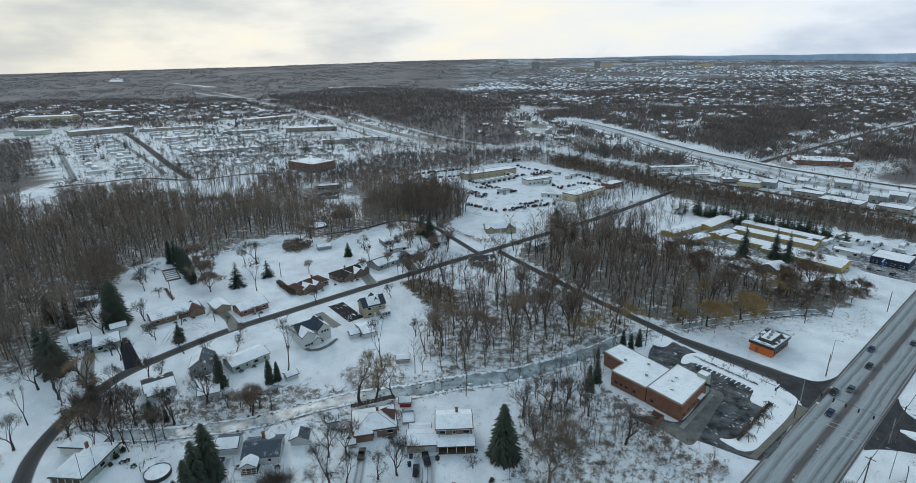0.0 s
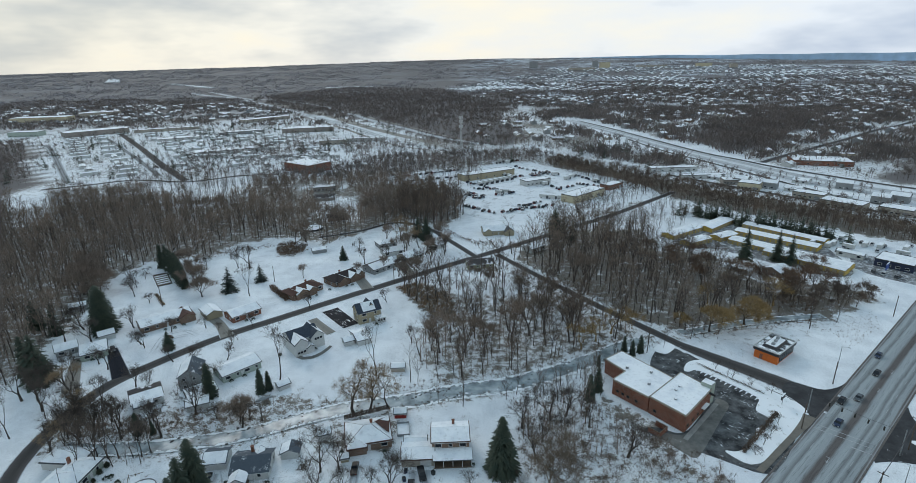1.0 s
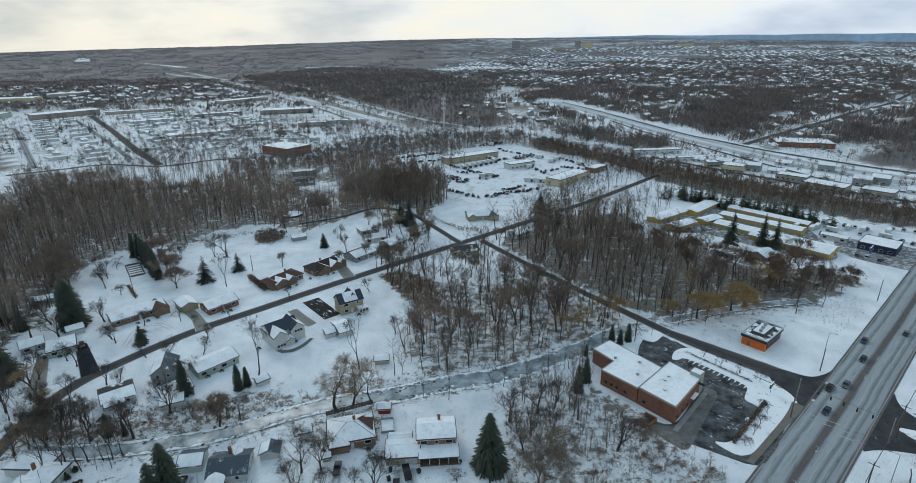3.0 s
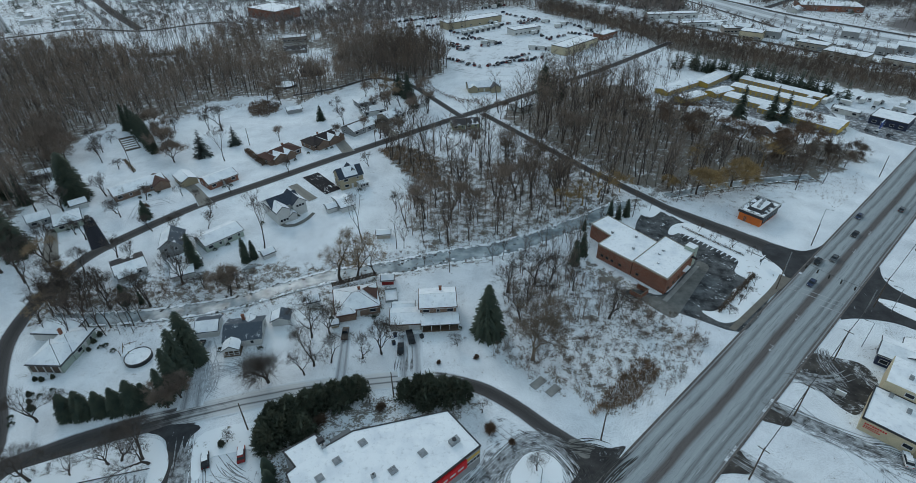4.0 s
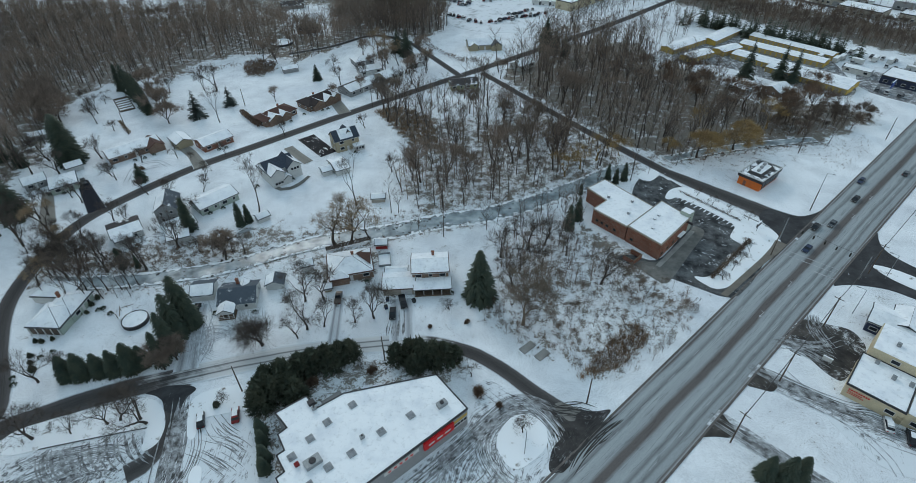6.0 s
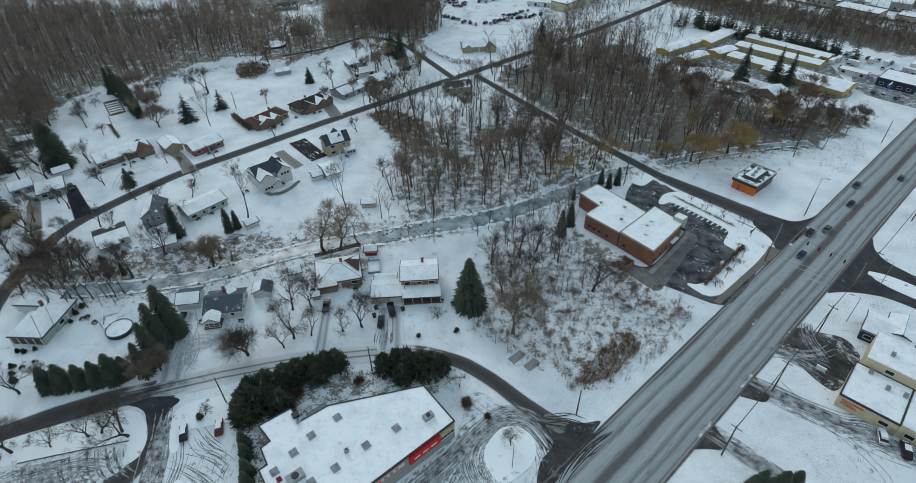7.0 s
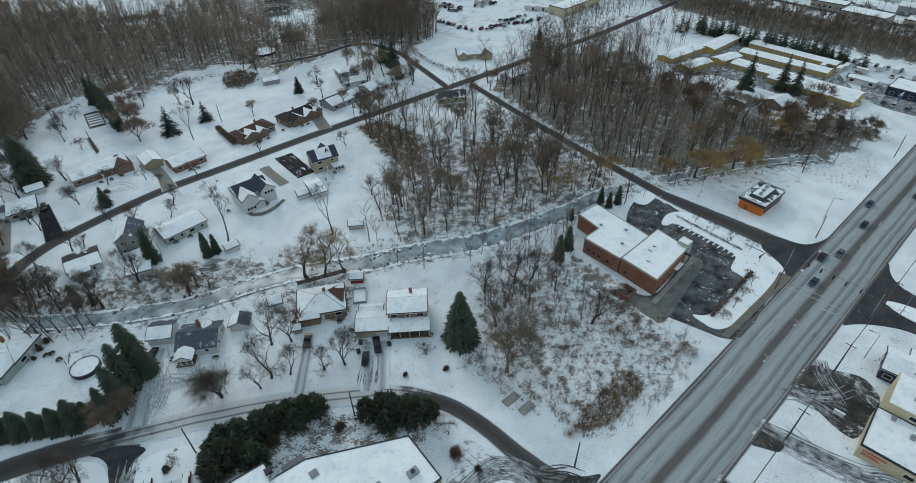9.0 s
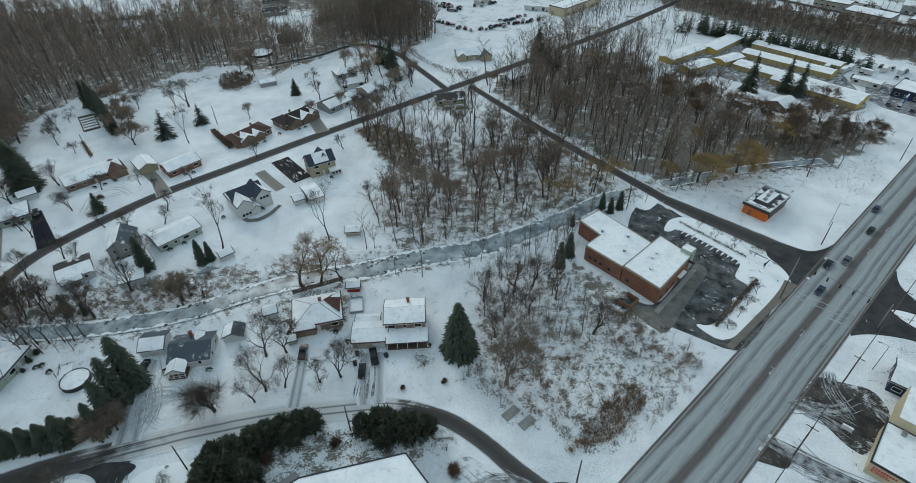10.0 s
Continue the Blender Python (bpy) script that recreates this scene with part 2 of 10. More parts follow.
def road_material(name, stops, snow_edge=0.9, ragged=0.5, scale=1.0, streaky=0.8, packed=None):
    """Asphalt or packed snow across a strip: stops give the tone from one edge (0) to the other (1); snow creeps in from the edges."""
    m, nt, bsdf = nodes_of(name, 0.6)
    bsdf.inputs["Specular IOR Level"].default_value = 0.05
    uv = nt.nodes.new("ShaderNodeUVMap").outputs[0]
    sep = nt.nodes.new("ShaderNodeSeparateXYZ")
    nt.links.new(uv, sep.inputs[0])
    v = place(nt)
    wander = math_node(nt, "MULTIPLY", math_node(nt, "SUBTRACT", noise_node(nt, v, 0.06 * scale, 3.0), 0.5), 0.10)
    u = math_node(nt, "ADD", sep.outputs["X"], wander)
    tone = ramp_node(nt, u, stops)
    long_v = nt.nodes.new("ShaderNodeCombineXYZ")
    nt.links.new(math_node(nt, "MULTIPLY", sep.outputs["X"], 38.0), long_v.inputs[0])
    nt.links.new(math_node(nt, "MULTIPLY", sep.outputs["Y"], 0.07), long_v.inputs[1])
    streak = ramp_node(nt, noise_node(nt, long_v.outputs[0], 1.0, 5.0, 0.6), [(0.25, 0.70), (0.75, 1.24)])
    grit = ramp_node(nt, noise_node(nt, v, 3.2, 5.0, 0.7), [(0.3, 0.86), (0.7, 1.12)])
    col = mix_node(nt, 1.0, mix_node(nt, streaky, tone, streak, "MULTIPLY"), grit, "MULTIPLY")
    seam = ramp_node(nt, noise_node(nt, long_v.outputs[0], 0.42, 3.0, 0.6), [(0.470, 1.0), (0.482, 0.45), (0.490, 0.45), (0.502, 1.0)])
    col = mix_node(nt, 0.55, col, seam, "MULTIPLY")
    if packed:
        drift = math_node(nt, "MULTIPLY", math_node(nt, "SUBTRACT", noise_node(nt, v, 0.16, 4.0), 0.5), 0.22)
        where_v = math_node(nt, "ADD", math_node(nt, "DIVIDE", sep.outputs["Y"], packed[0]), drift)
        rut = math_node(nt, "ADD", ramp_node(nt, where_v, packed[1]), math_node(nt, "MULTIPLY", math_node(nt, "SUBTRACT", noise_node(nt, long_v.outputs[0], 0.6, 5.0), 0.5), 0.5))
        cover = ramp_node(nt, rut, [(0.42, 0.0), (0.62, 1.0)])
        col = mix_node(nt, cover, col, mix_node(nt, 0.6, ramp_node(nt, u, [(0.0, 0.68), (0.28, 0.60), (0.35, 0.16), (0.41, 0.55), (0.58, 0.55), (0.65, 0.15), (0.72, 0.58), (1.0, 0.68)]), streak, "MULTIPLY"))
    side = math_node(nt, "ABSOLUTE", math_node(nt, "SUBTRACT", math_node(nt, "MULTIPLY", sep.outputs["X"], 2.0), 1.0))
    rag = math_node(nt, "MULTIPLY", math_node(nt, "SUBTRACT", math_node(nt, "ADD", math_node(nt, "MULTIPLY", noise_node(nt, v, 1.6, 6.0, 0.7), 0.45), math_node(nt, "MULTIPLY", noise_node(nt, v, 0.18, 4.0, 0.6), 0.55)), 0.5), ragged)
    edge = ramp_node(nt, math_node(nt, "ADD", side, rag), [(snow_edge - 0.06, 0.0), (snow_edge, 0.45), (min(1.0, snow_edge + 0.09), 1.0)])
    nt.links.new(mix_node(nt, edge, col, (0.70, 0.73, 0.76)), bsdf.inputs["Base Color"])
    nt.links.new(ramp_node(nt, edge, [(0, 0.8), (1, 0.85)]), bsdf.inputs["Roughness"])
    bump_node(nt, bsdf, math_node(nt, "ADD", edge, grit), 0.3, 0.04)
    return m


def lot_material(name, dark, dark2, low, high, angle, stretch=6.0, scale=0.45, fade=0.0):
    """A ploughed or driven yard: asphalt and snow in streaks along one direction."""
    m, nt, bsdf = nodes_of(name, 0.6)
    bsdf.inputs["Specular IOR Level"].default_value = 0.05
    v = place(nt)
    mp = nt.nodes.new("ShaderNodeMapping")
    mp.inputs["Rotation"].default_value = (0, 0, radians(-angle))
    nt.links.new(v, mp.inputs[0])
    mp2 = nt.nodes.new("ShaderNodeMapping")
    mp2.inputs["Scale"].default_value = (1.0 / stretch, 1.0, 1.0)
    bend = nt.nodes.new("ShaderNodeTexNoise")
    bend.inputs["Scale"].default_value = 0.05
    nt.links.new(v, bend.inputs["Vector"])
    push = nt.nodes.new("ShaderNodeVectorMath")
    push.operation = "MULTIPLY_ADD"
    push.inputs[1].default_value = (14.0, 14.0, 0.0)
    nt.links.new(bend.outputs["Color"], push.inputs[0])
    nt.links.new(mp.outputs[0], push.inputs[2])
    nt.links.new(push.outputs[0], mp2.inputs[0])
    streak = noise_node(nt, mp2.outputs[0], scale * 3, 6.0, 0.65)
    patch = noise_node(nt, v, scale * 0.3, 4.0)
    fac = math_node(nt, "ADD", math_node(nt, "MULTIPLY", streak, 0.6), math_node(nt, "MULTIPLY", patch, 0.4))
    if fade:
        away = nt.nodes.new("ShaderNodeVectorMath")
        away.operation = "MULTIPLY_ADD"
        away.inputs[1].default_value, away.inputs[2].default_value = (2.0, 2.0, 0.0), (-1.0, -1.0, 0.0)
        nt.links.new(nt.nodes.new("ShaderNodeTexCoord").outputs["Generated"], away.inputs[0])
        far_off = nt.nodes.new("ShaderNodeVectorMath")
        far_off.operation = "LENGTH"
        nt.links.new(away.outputs[0], far_off.inputs[0])
        rim = ramp_node(nt, math_node(nt, "ADD", far_off.outputs["Value"], math_node(nt, "MULTIPLY", math_node(nt, "SUBTRACT", noise_node(nt, v, 0.16, 5.0, 0.65), 0.5), 1.8)), [(0.30, 0.0), (0.85, 1.0)])
        fac = math_node(nt, "ADD", fac, math_node(nt, "MULTIPLY", rim, fade))
    cover = ramp_node(nt, fac, [(low, 0.0), (high, 1.0)])
    asphalt = mix_node(nt, ramp_node(nt, noise_node(nt, v, 0.22, 6.0, 0.65), [(0.36, 0.0), (0.62, 1.0)]), dark, dark2)
    nt.links.new(mix_node(nt, cover, asphalt, (0.74, 0.77, 0.80)), bsdf.inputs["Base Color"])
    bump_node(nt, bsdf, fac, 0.4, 0.05)
    return m


def ice_material():
    """Grey river ice, dark where it is thin, with ragged snowy shelves along both banks."""
    m, nt, bsdf = nodes_of("creek_ice", 0.28)
    v = place(nt)
    sep = nt.nodes.new("ShaderNodeSeparateXYZ")
    nt.links.new(nt.nodes.new("ShaderNodeUVMap").outputs[0], sep.inputs[0])
    side = math_node(nt, "ABSOLUTE", math_node(nt, "SUBTRACT", math_node(nt, "MULTIPLY", sep.outputs["X"], 2.0), 1.0))
    patch = noise_node(nt, v, 0.18, 5.0)
    ice = ramp_node(nt, patch, [(0.34, (0.16, 0.185, 0.195)), (0.5, (0.32, 0.365, 0.385)), (0.68, (0.54, 0.58, 0.60))])
    ragged = math_node(nt, "ADD", side, math_node(nt, "MULTIPLY", math_node(nt, "SUBTRACT", noise_node(nt, v, 0.5, 5.0, 0.65), 0.5), 1.5))
    dark = ramp_node(nt, ragged, [(0.60, 1.0), (0.72, 0.45), (0.80, 1.0)])
    shelf = ramp_node(nt, ragged, [(0.74, 0.0), (0.82, 1.0)])
    nt.links.new(mix_node(nt, shelf, mix_node(nt, 1.0, ice, dark, "MULTIPLY"), SNOW), bsdf.inputs["Base Color"])
    nt.links.new(ramp_node(nt, ragged, [(0.6, 0.25), (0.8, 0.85)]), bsdf.inputs["Roughness"])
    bump_node(nt, bsdf, math_node(nt, "ADD", shelf, noise_node(nt, v, 1.5, 4.0)), 0.4, 0.1)
    return m


def plain(name, c, rough=0.6, metal=0.0):
    return surf(name, c, tuple(v * 0.8 for v in c), 2.0, rough, 0.1, metal)


M_GROUND = ground_material()
M_SNOW = snow_layer()
M_ICE = ice_material()
M_WOOD_BARK = surf("dark_wet_bark", (0.105, 0.086, 0.073), (0.066, 0.056, 0.05), 0.6, 0.9, 0.2, world_space=True)
M_BARK = surf("grey_brown_bark", (0.085, 0.07, 0.06), (0.045, 0.039, 0.035), 1.2, 0.9, 0.4, world_space=True)
M_TWIG = surf("bare_twigs", (0.185, 0.138, 0.106), (0.105, 0.082, 0.068), 0.05, 0.9, 0.0, world_space=True, fine=6.0)
# twigs for the distance: aerial haze is mixed into these paler, greyer colours
M_HORIZON_TWIG = surf("horizon_hazed_twigs", (0.36, 0.335, 0.345), (0.27, 0.255, 0.265), 0.004, 0.9, 0.0, world_space=True, fine=6.0)
M_FAR_TWIG = surf("distant_hazed_twigs", (0.225, 0.187, 0.17), (0.142, 0.124, 0.118), 0.02, 0.9, 0.0, world_space=True, fine=6.0)
M_PALE_BARK = surf("pale_tan_bark", (0.24, 0.19, 0.14), (0.15, 0.12, 0.095), 0.8, 0.9, 0.3, world_space=True)
M_PALE_TWIG = surf("pale_grey_twigs", (0.25, 0.20, 0.155), (0.17, 0.14, 0.115), 0.3, 0.9, 0.0, world_space=True)
M_GREY_TWIG = surf("grey_brown_twigs", (0.115, 0.094, 0.08), (0.068, 0.058, 0.051), 0.3, 0.9, 0.0, world_space=True)
M_HAZE = surf("light_brown_twigs", (0.285, 0.222, 0.178), (0.185, 0.148, 0.124), 0.05, 0.9, 0.0, world_space=True)
M_TAN_TWIG = surf("pale_tan_twigs", (0.32, 0.235, 0.15), (0.21, 0.155, 0.105), 0.2, 0.9, 0.0, world_space=True)
M_WILLOW = surf("yellow_brown_twigs", (0.36, 0.245, 0.105), (0.235, 0.16, 0.08), 0.2, 0.9, 0.0, world_space=True)
M_DRY_GRASS = surf("dry_red_brown_grass", (0.34, 0.22, 0.13), (0.22, 0.145, 0.09), 0.3, 0.9, 0.0, world_space=True)
M_RUST = surf("rust_brown_stems", (0.20, 0.13, 0.088), (0.115, 0.08, 0.06), 0.15, 0.9, 0.0, world_space=True)
M_NEEDLE = surf("dark_spruce_needles", (0.045, 0.065, 0.05), (0.078, 0.094, 0.066), 0.5, 0.85, 0.2, world_space=True)
M_PINE = surf("dark_pine_needles", (0.053, 0.070, 0.05), (0.096, 0.103, 0.07), 0.5, 0.85, 0.2, world_space=True)
M_BLUE_NEEDLE = surf("blue_green_needles", (0.045, 0.062, 0.058), (0.07, 0.082, 0.075), 0.5, 0.85, 0.2, world_space=True)

M_SHINGLE = surf("grey_shingles", (0.10, 0.105, 0.115), (0.065, 0.068, 0.075), 1.5, 0.85)
M_SLATE = snowy("blue_grey_shingles", (0.085, 0.105, 0.128), (0.06, 0.075, 0.094), 0.56, 0.66, 0.35)
M_BARE_SLATE = surf("dark_slate_shingles", (0.055, 0.07, 0.095), (0.04, 0.05, 0.068), 1.5, 0.9)
M_DARK_BROWN = surf("dark_brown_shingles", (0.05, 0.036, 0.034), (0.03, 0.025, 0.026), 1.5, 0.9)
M_GREEN_SHINGLE = surf("green_grey_shingles", (0.11, 0.135, 0.125), (0.08, 0.1, 0.095), 1.5, 0.9)
M_BROWN_SHINGLE = surf("red_brown_shingles", (0.115, 0.055, 0.042), (0.075, 0.042, 0.036), 1.5, 0.85)
M_DARK_PATCHY = snowy("dark_shingles_with_snow", (0.045, 0.042, 0.045), (0.07, 0.06, 0.058), 0.56, 0.60, 0.22)
M_TAN = siding("tan_siding", (0.40, 0.345, 0.235), (0.34, 0.295, 0.205))
M_WHITE = siding("white_siding", (0.60, 0.61, 0.60), (0.50, 0.51, 0.50))
M_GREY = siding("grey_siding", (0.30, 0.31, 0.31), (0.24, 0.25, 0.26))
M_BEIGE = siding("beige_siding", (0.43, 0.39, 0.33), (0.36, 0.33, 0.28))
M_GREEN = siding("pale_green_siding", (0.40, 0.46, 0.40), (0.33, 0.39, 0.34))
M_OLIVE = siding("olive_siding", (0.30, 0.30, 0.17), (0.25, 0.25, 0.15))
M_NAVY = siding("navy_siding", (0.030, 0.042, 0.085), (0.022, 0.030, 0.06))
M_CREAM = surf("cream_stucco", (0.56, 0.49, 0.34), (0.48, 0.43, 0.31), 0.6, 0.85)
M_TAUPE = siding("taupe_siding", (0.31, 0.275, 0.245), (0.25, 0.225, 0.205))
M_YELLOW = siding("yellow_metal_siding", (0.60, 0.42, 0.10), (0.50, 0.35, 0.09), 0.3)
M_BRICK = bricked("red_brick", (0.26, 0.095, 0.055), (0.20, 0.08, 0.05), (0.30, 0.25, 0.22))
M_TAN_BRICK = bricked("brown_brick", (0.22, 0.14, 0.10), (0.17, 0.11, 0.08), (0.28, 0.25, 0.22))
M_ORANGE = surf("orange_painted_wall", (0.62, 0.155, 0.028), (0.52, 0.13, 0.03), 0.8, 0.6)
M_WOOD = surf("weathered_wood", (0.18, 0.13, 0.09), (0.11, 0.085, 0.065), 2.0, 0.85)
M_POLE = surf("pole_wood", (0.13, 0.105, 0.085), (0.085, 0.07, 0.06), 2.0, 0.85)
M_TRIM = plain("white_trim", (0.66, 0.67, 0.67), 0.55)
M_DARK_TRIM = plain("dark_metal_trim", (0.045, 0.045, 0.05), 0.5)
M_GLASS = plain("window_glass", (0.020, 0.025, 0.032), 0.08)
M_SKYLIGHT = surf("frosted_skylight", (0.14, 0.15, 0.17), (0.30, 0.32, 0.34), 0.9, 0.4, world_space=True)
M_CONCRETE = surf("concrete", (0.33, 0.32, 0.30), (0.25, 0.245, 0.235), 0.5, 0.9)
M_FOOTPATH = surf("tan_footpath", (0.21, 0.185, 0.155), (0.165, 0.15, 0.13), 0.5, 0.9, world_space=True)
M_TRACK_LINE = surf("pressed_tyre_track", (0.62, 0.65, 0.68), (0.34, 0.35, 0.37), 0.7, 0.9, world_space=True)
M_STONE = surf("wet_dark_stone", (0.06, 0.056, 0.052), (0.03, 0.029, 0.029), 0.9, 0.7, world_space=True)
M_METAL = plain("galvanised_metal", (0.34, 0.36, 0.37), 0.45, 0.6)
M_RED = surf("red_panel", (0.58, 0.018, 0.022), (0.50, 0.016, 0.02), 0.8, 0.5)
M_BLUE = plain("blue_panel", (0.03, 0.07, 0.28), 0.5)
M_RED_WOOD = plain("red_shed_boards", (0.30, 0.035, 0.03), 0.8)
M_TYRE = plain("tyre_rubber", (0.018, 0.018, 0.019), 0.85)
M_RIM = plain("wheel_rim", (0.42, 0.43, 0.44), 0.35, 0.8)
M_LAMP_CLEAR = plain("headlight_lens", (0.65, 0.66, 0.64), 0.15)
M_LAMP_RED = plain("tail_light_lens", (0.35, 0.01, 0.01), 0.2)
M_SIGNAL = plain("signal_housing", (0.035, 0.034, 0.028), 0.6)
M_MARK = surf("worn_road_paint", (0.50, 0.51, 0.52), (0.30, 0.31, 0.33), 1.5, 0.7, world_space=True)
M_KERB = surf("kerb_slush", (0.17, 0.15, 0.14), (0.10, 0.09, 0.085), 0.9, 0.9, world_space=True)
M_BANK = surf("ploughed_snow", (0.80, 0.82, 0.84), (0.64, 0.65, 0.66), 0.6, 0.85, 0.6, world_space=True)
CAR_PAINT = {k: plain(k + "_car_paint", c, 0.25, 0.2) for k, c in dict(
    black=(0.018, 0.019, 0.022), grey=(0.10, 0.11, 0.12), white=(0.62, 0.63, 0.64), blue=(0.03, 0.045, 0.09),
    red=(0.22, 0.02, 0.02), silver=(0.33, 0.34, 0.35), brown=(0.06, 0.05, 0.045)).items()}

SALT, LIGHT, TRACK, SLUSH = (0.31, 0.335, 0.345), (0.355, 0.385, 0.395), (0.19, 0.20, 0.205), (0.135, 0.122, 0.118)
M_MAIN_ROAD = road_material("salted_main_road", [
    (0.0, (0.09, 0.078, 0.074)), (0.03, SLUSH), (0.06, SALT), (0.12, LIGHT), (0.20, TRACK), (0.235, LIGHT), (0.375, SALT), (0.43, SLUSH), (0.51, SLUSH),
    (0.555, SALT), (0.66, LIGHT), (0.725, TRACK), (0.765, LIGHT), (0.84, TRACK), (0.87, SALT), (0.94, SALT), (0.965, SLUSH), (1.0, (0.085, 0.074, 0.07))], 0.985, 0.03, 0.6, 0.22)
ASPH, WET = (0.135, 0.128, 0.126), (0.082, 0.077, 0.076)
M_STREET = road_material("wet_street", [(0.0, ASPH), (0.3, WET), (0.5, (0.068, 0.064, 0.063)), (0.7, WET), (1.0, ASPH)], 0.86, 0.35)
M_PACKED = road_material("snow_packed_street", [
    (0.0, (0.50, 0.52, 0.54)), (0.26, (0.34, 0.35, 0.36)), (0.36, (0.14, 0.14, 0.145)), (0.44, (0.33, 0.34, 0.35)), (0.6, (0.30, 0.31, 0.32)),
    (0.68, (0.13, 0.13, 0.135)), (0.76, (0.36, 0.37, 0.38)), (1.0, (0.55, 0.57, 0.59))], 0.86, 0.4)
M_PALE_ROAD = road_material("snow_covered_expressway", [
    (0.0, (0.62, 0.64, 0.66)), (0.12, (0.40, 0.41, 0.42)), (0.2, (0.50, 0.52, 0.54)), (0.3, (0.42, 0.43, 0.44)), (0.4, (0.66, 0.68, 0.70)), (0.58, (0.66, 0.68, 0.70)),
    (0.68, (0.42, 0.43, 0.44)), (0.78, (0.52, 0.54, 0.56)), (0.88, (0.40, 0.41, 0.42)), (1.0, (0.64, 0.66, 0.68))], 0.94, 0.2)
M_VERGE = surf("brown_winter_verge", (0.21, 0.175, 0.14), (0.40, 0.39, 0.37), 0.03, 0.9, 0.2, world_space=True, fine=12.0)
M_COURT = road_material("side_street", [(0.0, ASPH), (0.3, WET), (0.5, (0.068, 0.064, 0.063)), (0.7, WET), (1.0, ASPH)], 0.86, 0.35,
                        packed=(200.0, [(0.0, 0.25), (0.22, 0.3), (0.36, 0.7), (0.6, 0.68), (0.68, 0.25), (1.0, 0.1)]))
M_DRIVE = road_material("trodden_drive", [(0.0, (0.66, 0.69, 0.72)), (0.28, (0.34, 0.35, 0.37)), (0.4, (0.62, 0.65, 0.68)),
                                          (0.62, (0.62, 0.65, 0.68)), (0.74, (0.36, 0.37, 0.39)), (1.0, (0.66, 0.69, 0.72))], 0.8, 0.5)
M_CLEARED = road_material("cleared_drive", [(0.0, (0.022, 0.025, 0.034)), (0.5, (0.016, 0.019, 0.027)), (1.0, (0.022, 0.025, 0.034))], 0.93, 0.12)
M_TAN_DRIVE = road_material("concrete_drive", [(0.0, (0.30, 0.28, 0.25)), (0.5, (0.25, 0.235, 0.21)), (1.0, (0.30, 0.28, 0.25))], 0.93, 0.12)
M_LOT = lot_material("wet_car_park", (0.15, 0.155, 0.158), (0.03, 0.031, 0.033), 0.585, 0.62, -46, 3.0, 0.7)
M_STREAKED = lot_material("dark_drive_with_snow_streaks", (0.008, 0.011, 0.018), (0.006, 0.008, 0.012), 0.58, 0.60, -56, 9.0, 0.8)
M_WORN = lot_material("worn_wet_concrete", (0.22, 0.212, 0.195), (0.12, 0.118, 0.112), 0.64, 0.70, 42, 4.0, 0.6)
M_FAN = lot_material("wet_junction", (0.075, 0.07, 0.068), (0.036, 0.034, 0.034), 0.58, 0.80, 40, 10.0, 2.2, 0.04)
M_RUTS = lot_material("deep_ruts_in_snow", (0.10, 0.095, 0.095), (0.05, 0.05, 0.05), 0.47, 0.56, 88, 12.0, 1.6)
M_DARK_KERB = surf("wet_dark_kerb", (0.06, 0.06, 0.062), (0.10, 0.10, 0.10), 0.8, 0.9, world_space=True)
M_TRACKED = lot_material("snow_with_tyre_tracks", (0.13, 0.13, 0.135), (0.08, 0.08, 0.085), 0.49, 0.525, 62, 8.0, 2.8, 0.05)
M_SCUFFED = lot_material("snow_with_dense_tracks", (0.20, 0.205, 0.21), (0.11, 0.11, 0.115), 0.45, 0.53, 42, 34.0, 2.8, 0.06)
M_YARD_TRACKS = lot_material("snow_with_tracks_across", (0.24, 0.24, 0.245), (0.15, 0.15, 0.155), 0.43, 0.56, -36, 40.0, 2.8)
M_THIN = lot_material("snow_with_few_tracks", (0.26, 0.26, 0.265), (0.17, 0.17, 0.175), 0.40, 0.49, 75, 14.0, 2.2, 0.08)
M_DIRT = lot_material("muddy_yard", (0.10, 0.09, 0.082), (0.045, 0.041, 0.038), 0.565, 0.66, -40, 5.0, 1.6)
M_WETTED = lot_material("wet_asphalt", (0.07, 0.07, 0.073), (0.04, 0.04, 0.042), 0.63, 0.72, 70, 8.0, 1.4)
M_SLUSHY = lot_material("slushy_yard", (0.20, 0.20, 0.205), (0.10, 0.10, 0.104), 0.50, 0.60, -48, 6.0, 1.2)
M_MUD = lot_material("trampled_muddy_snow", (0.085, 0.078, 0.072), (0.036, 0.034, 0.033), 0.62, 0.72, -50, 7.0, 2.0, 0.12)
M_YARD = lot_material("snowy_yard", (0.22, 0.225, 0.23), (0.15, 0.155, 0.16), 0.35, 0.47, 30, 6.0, 0.35)


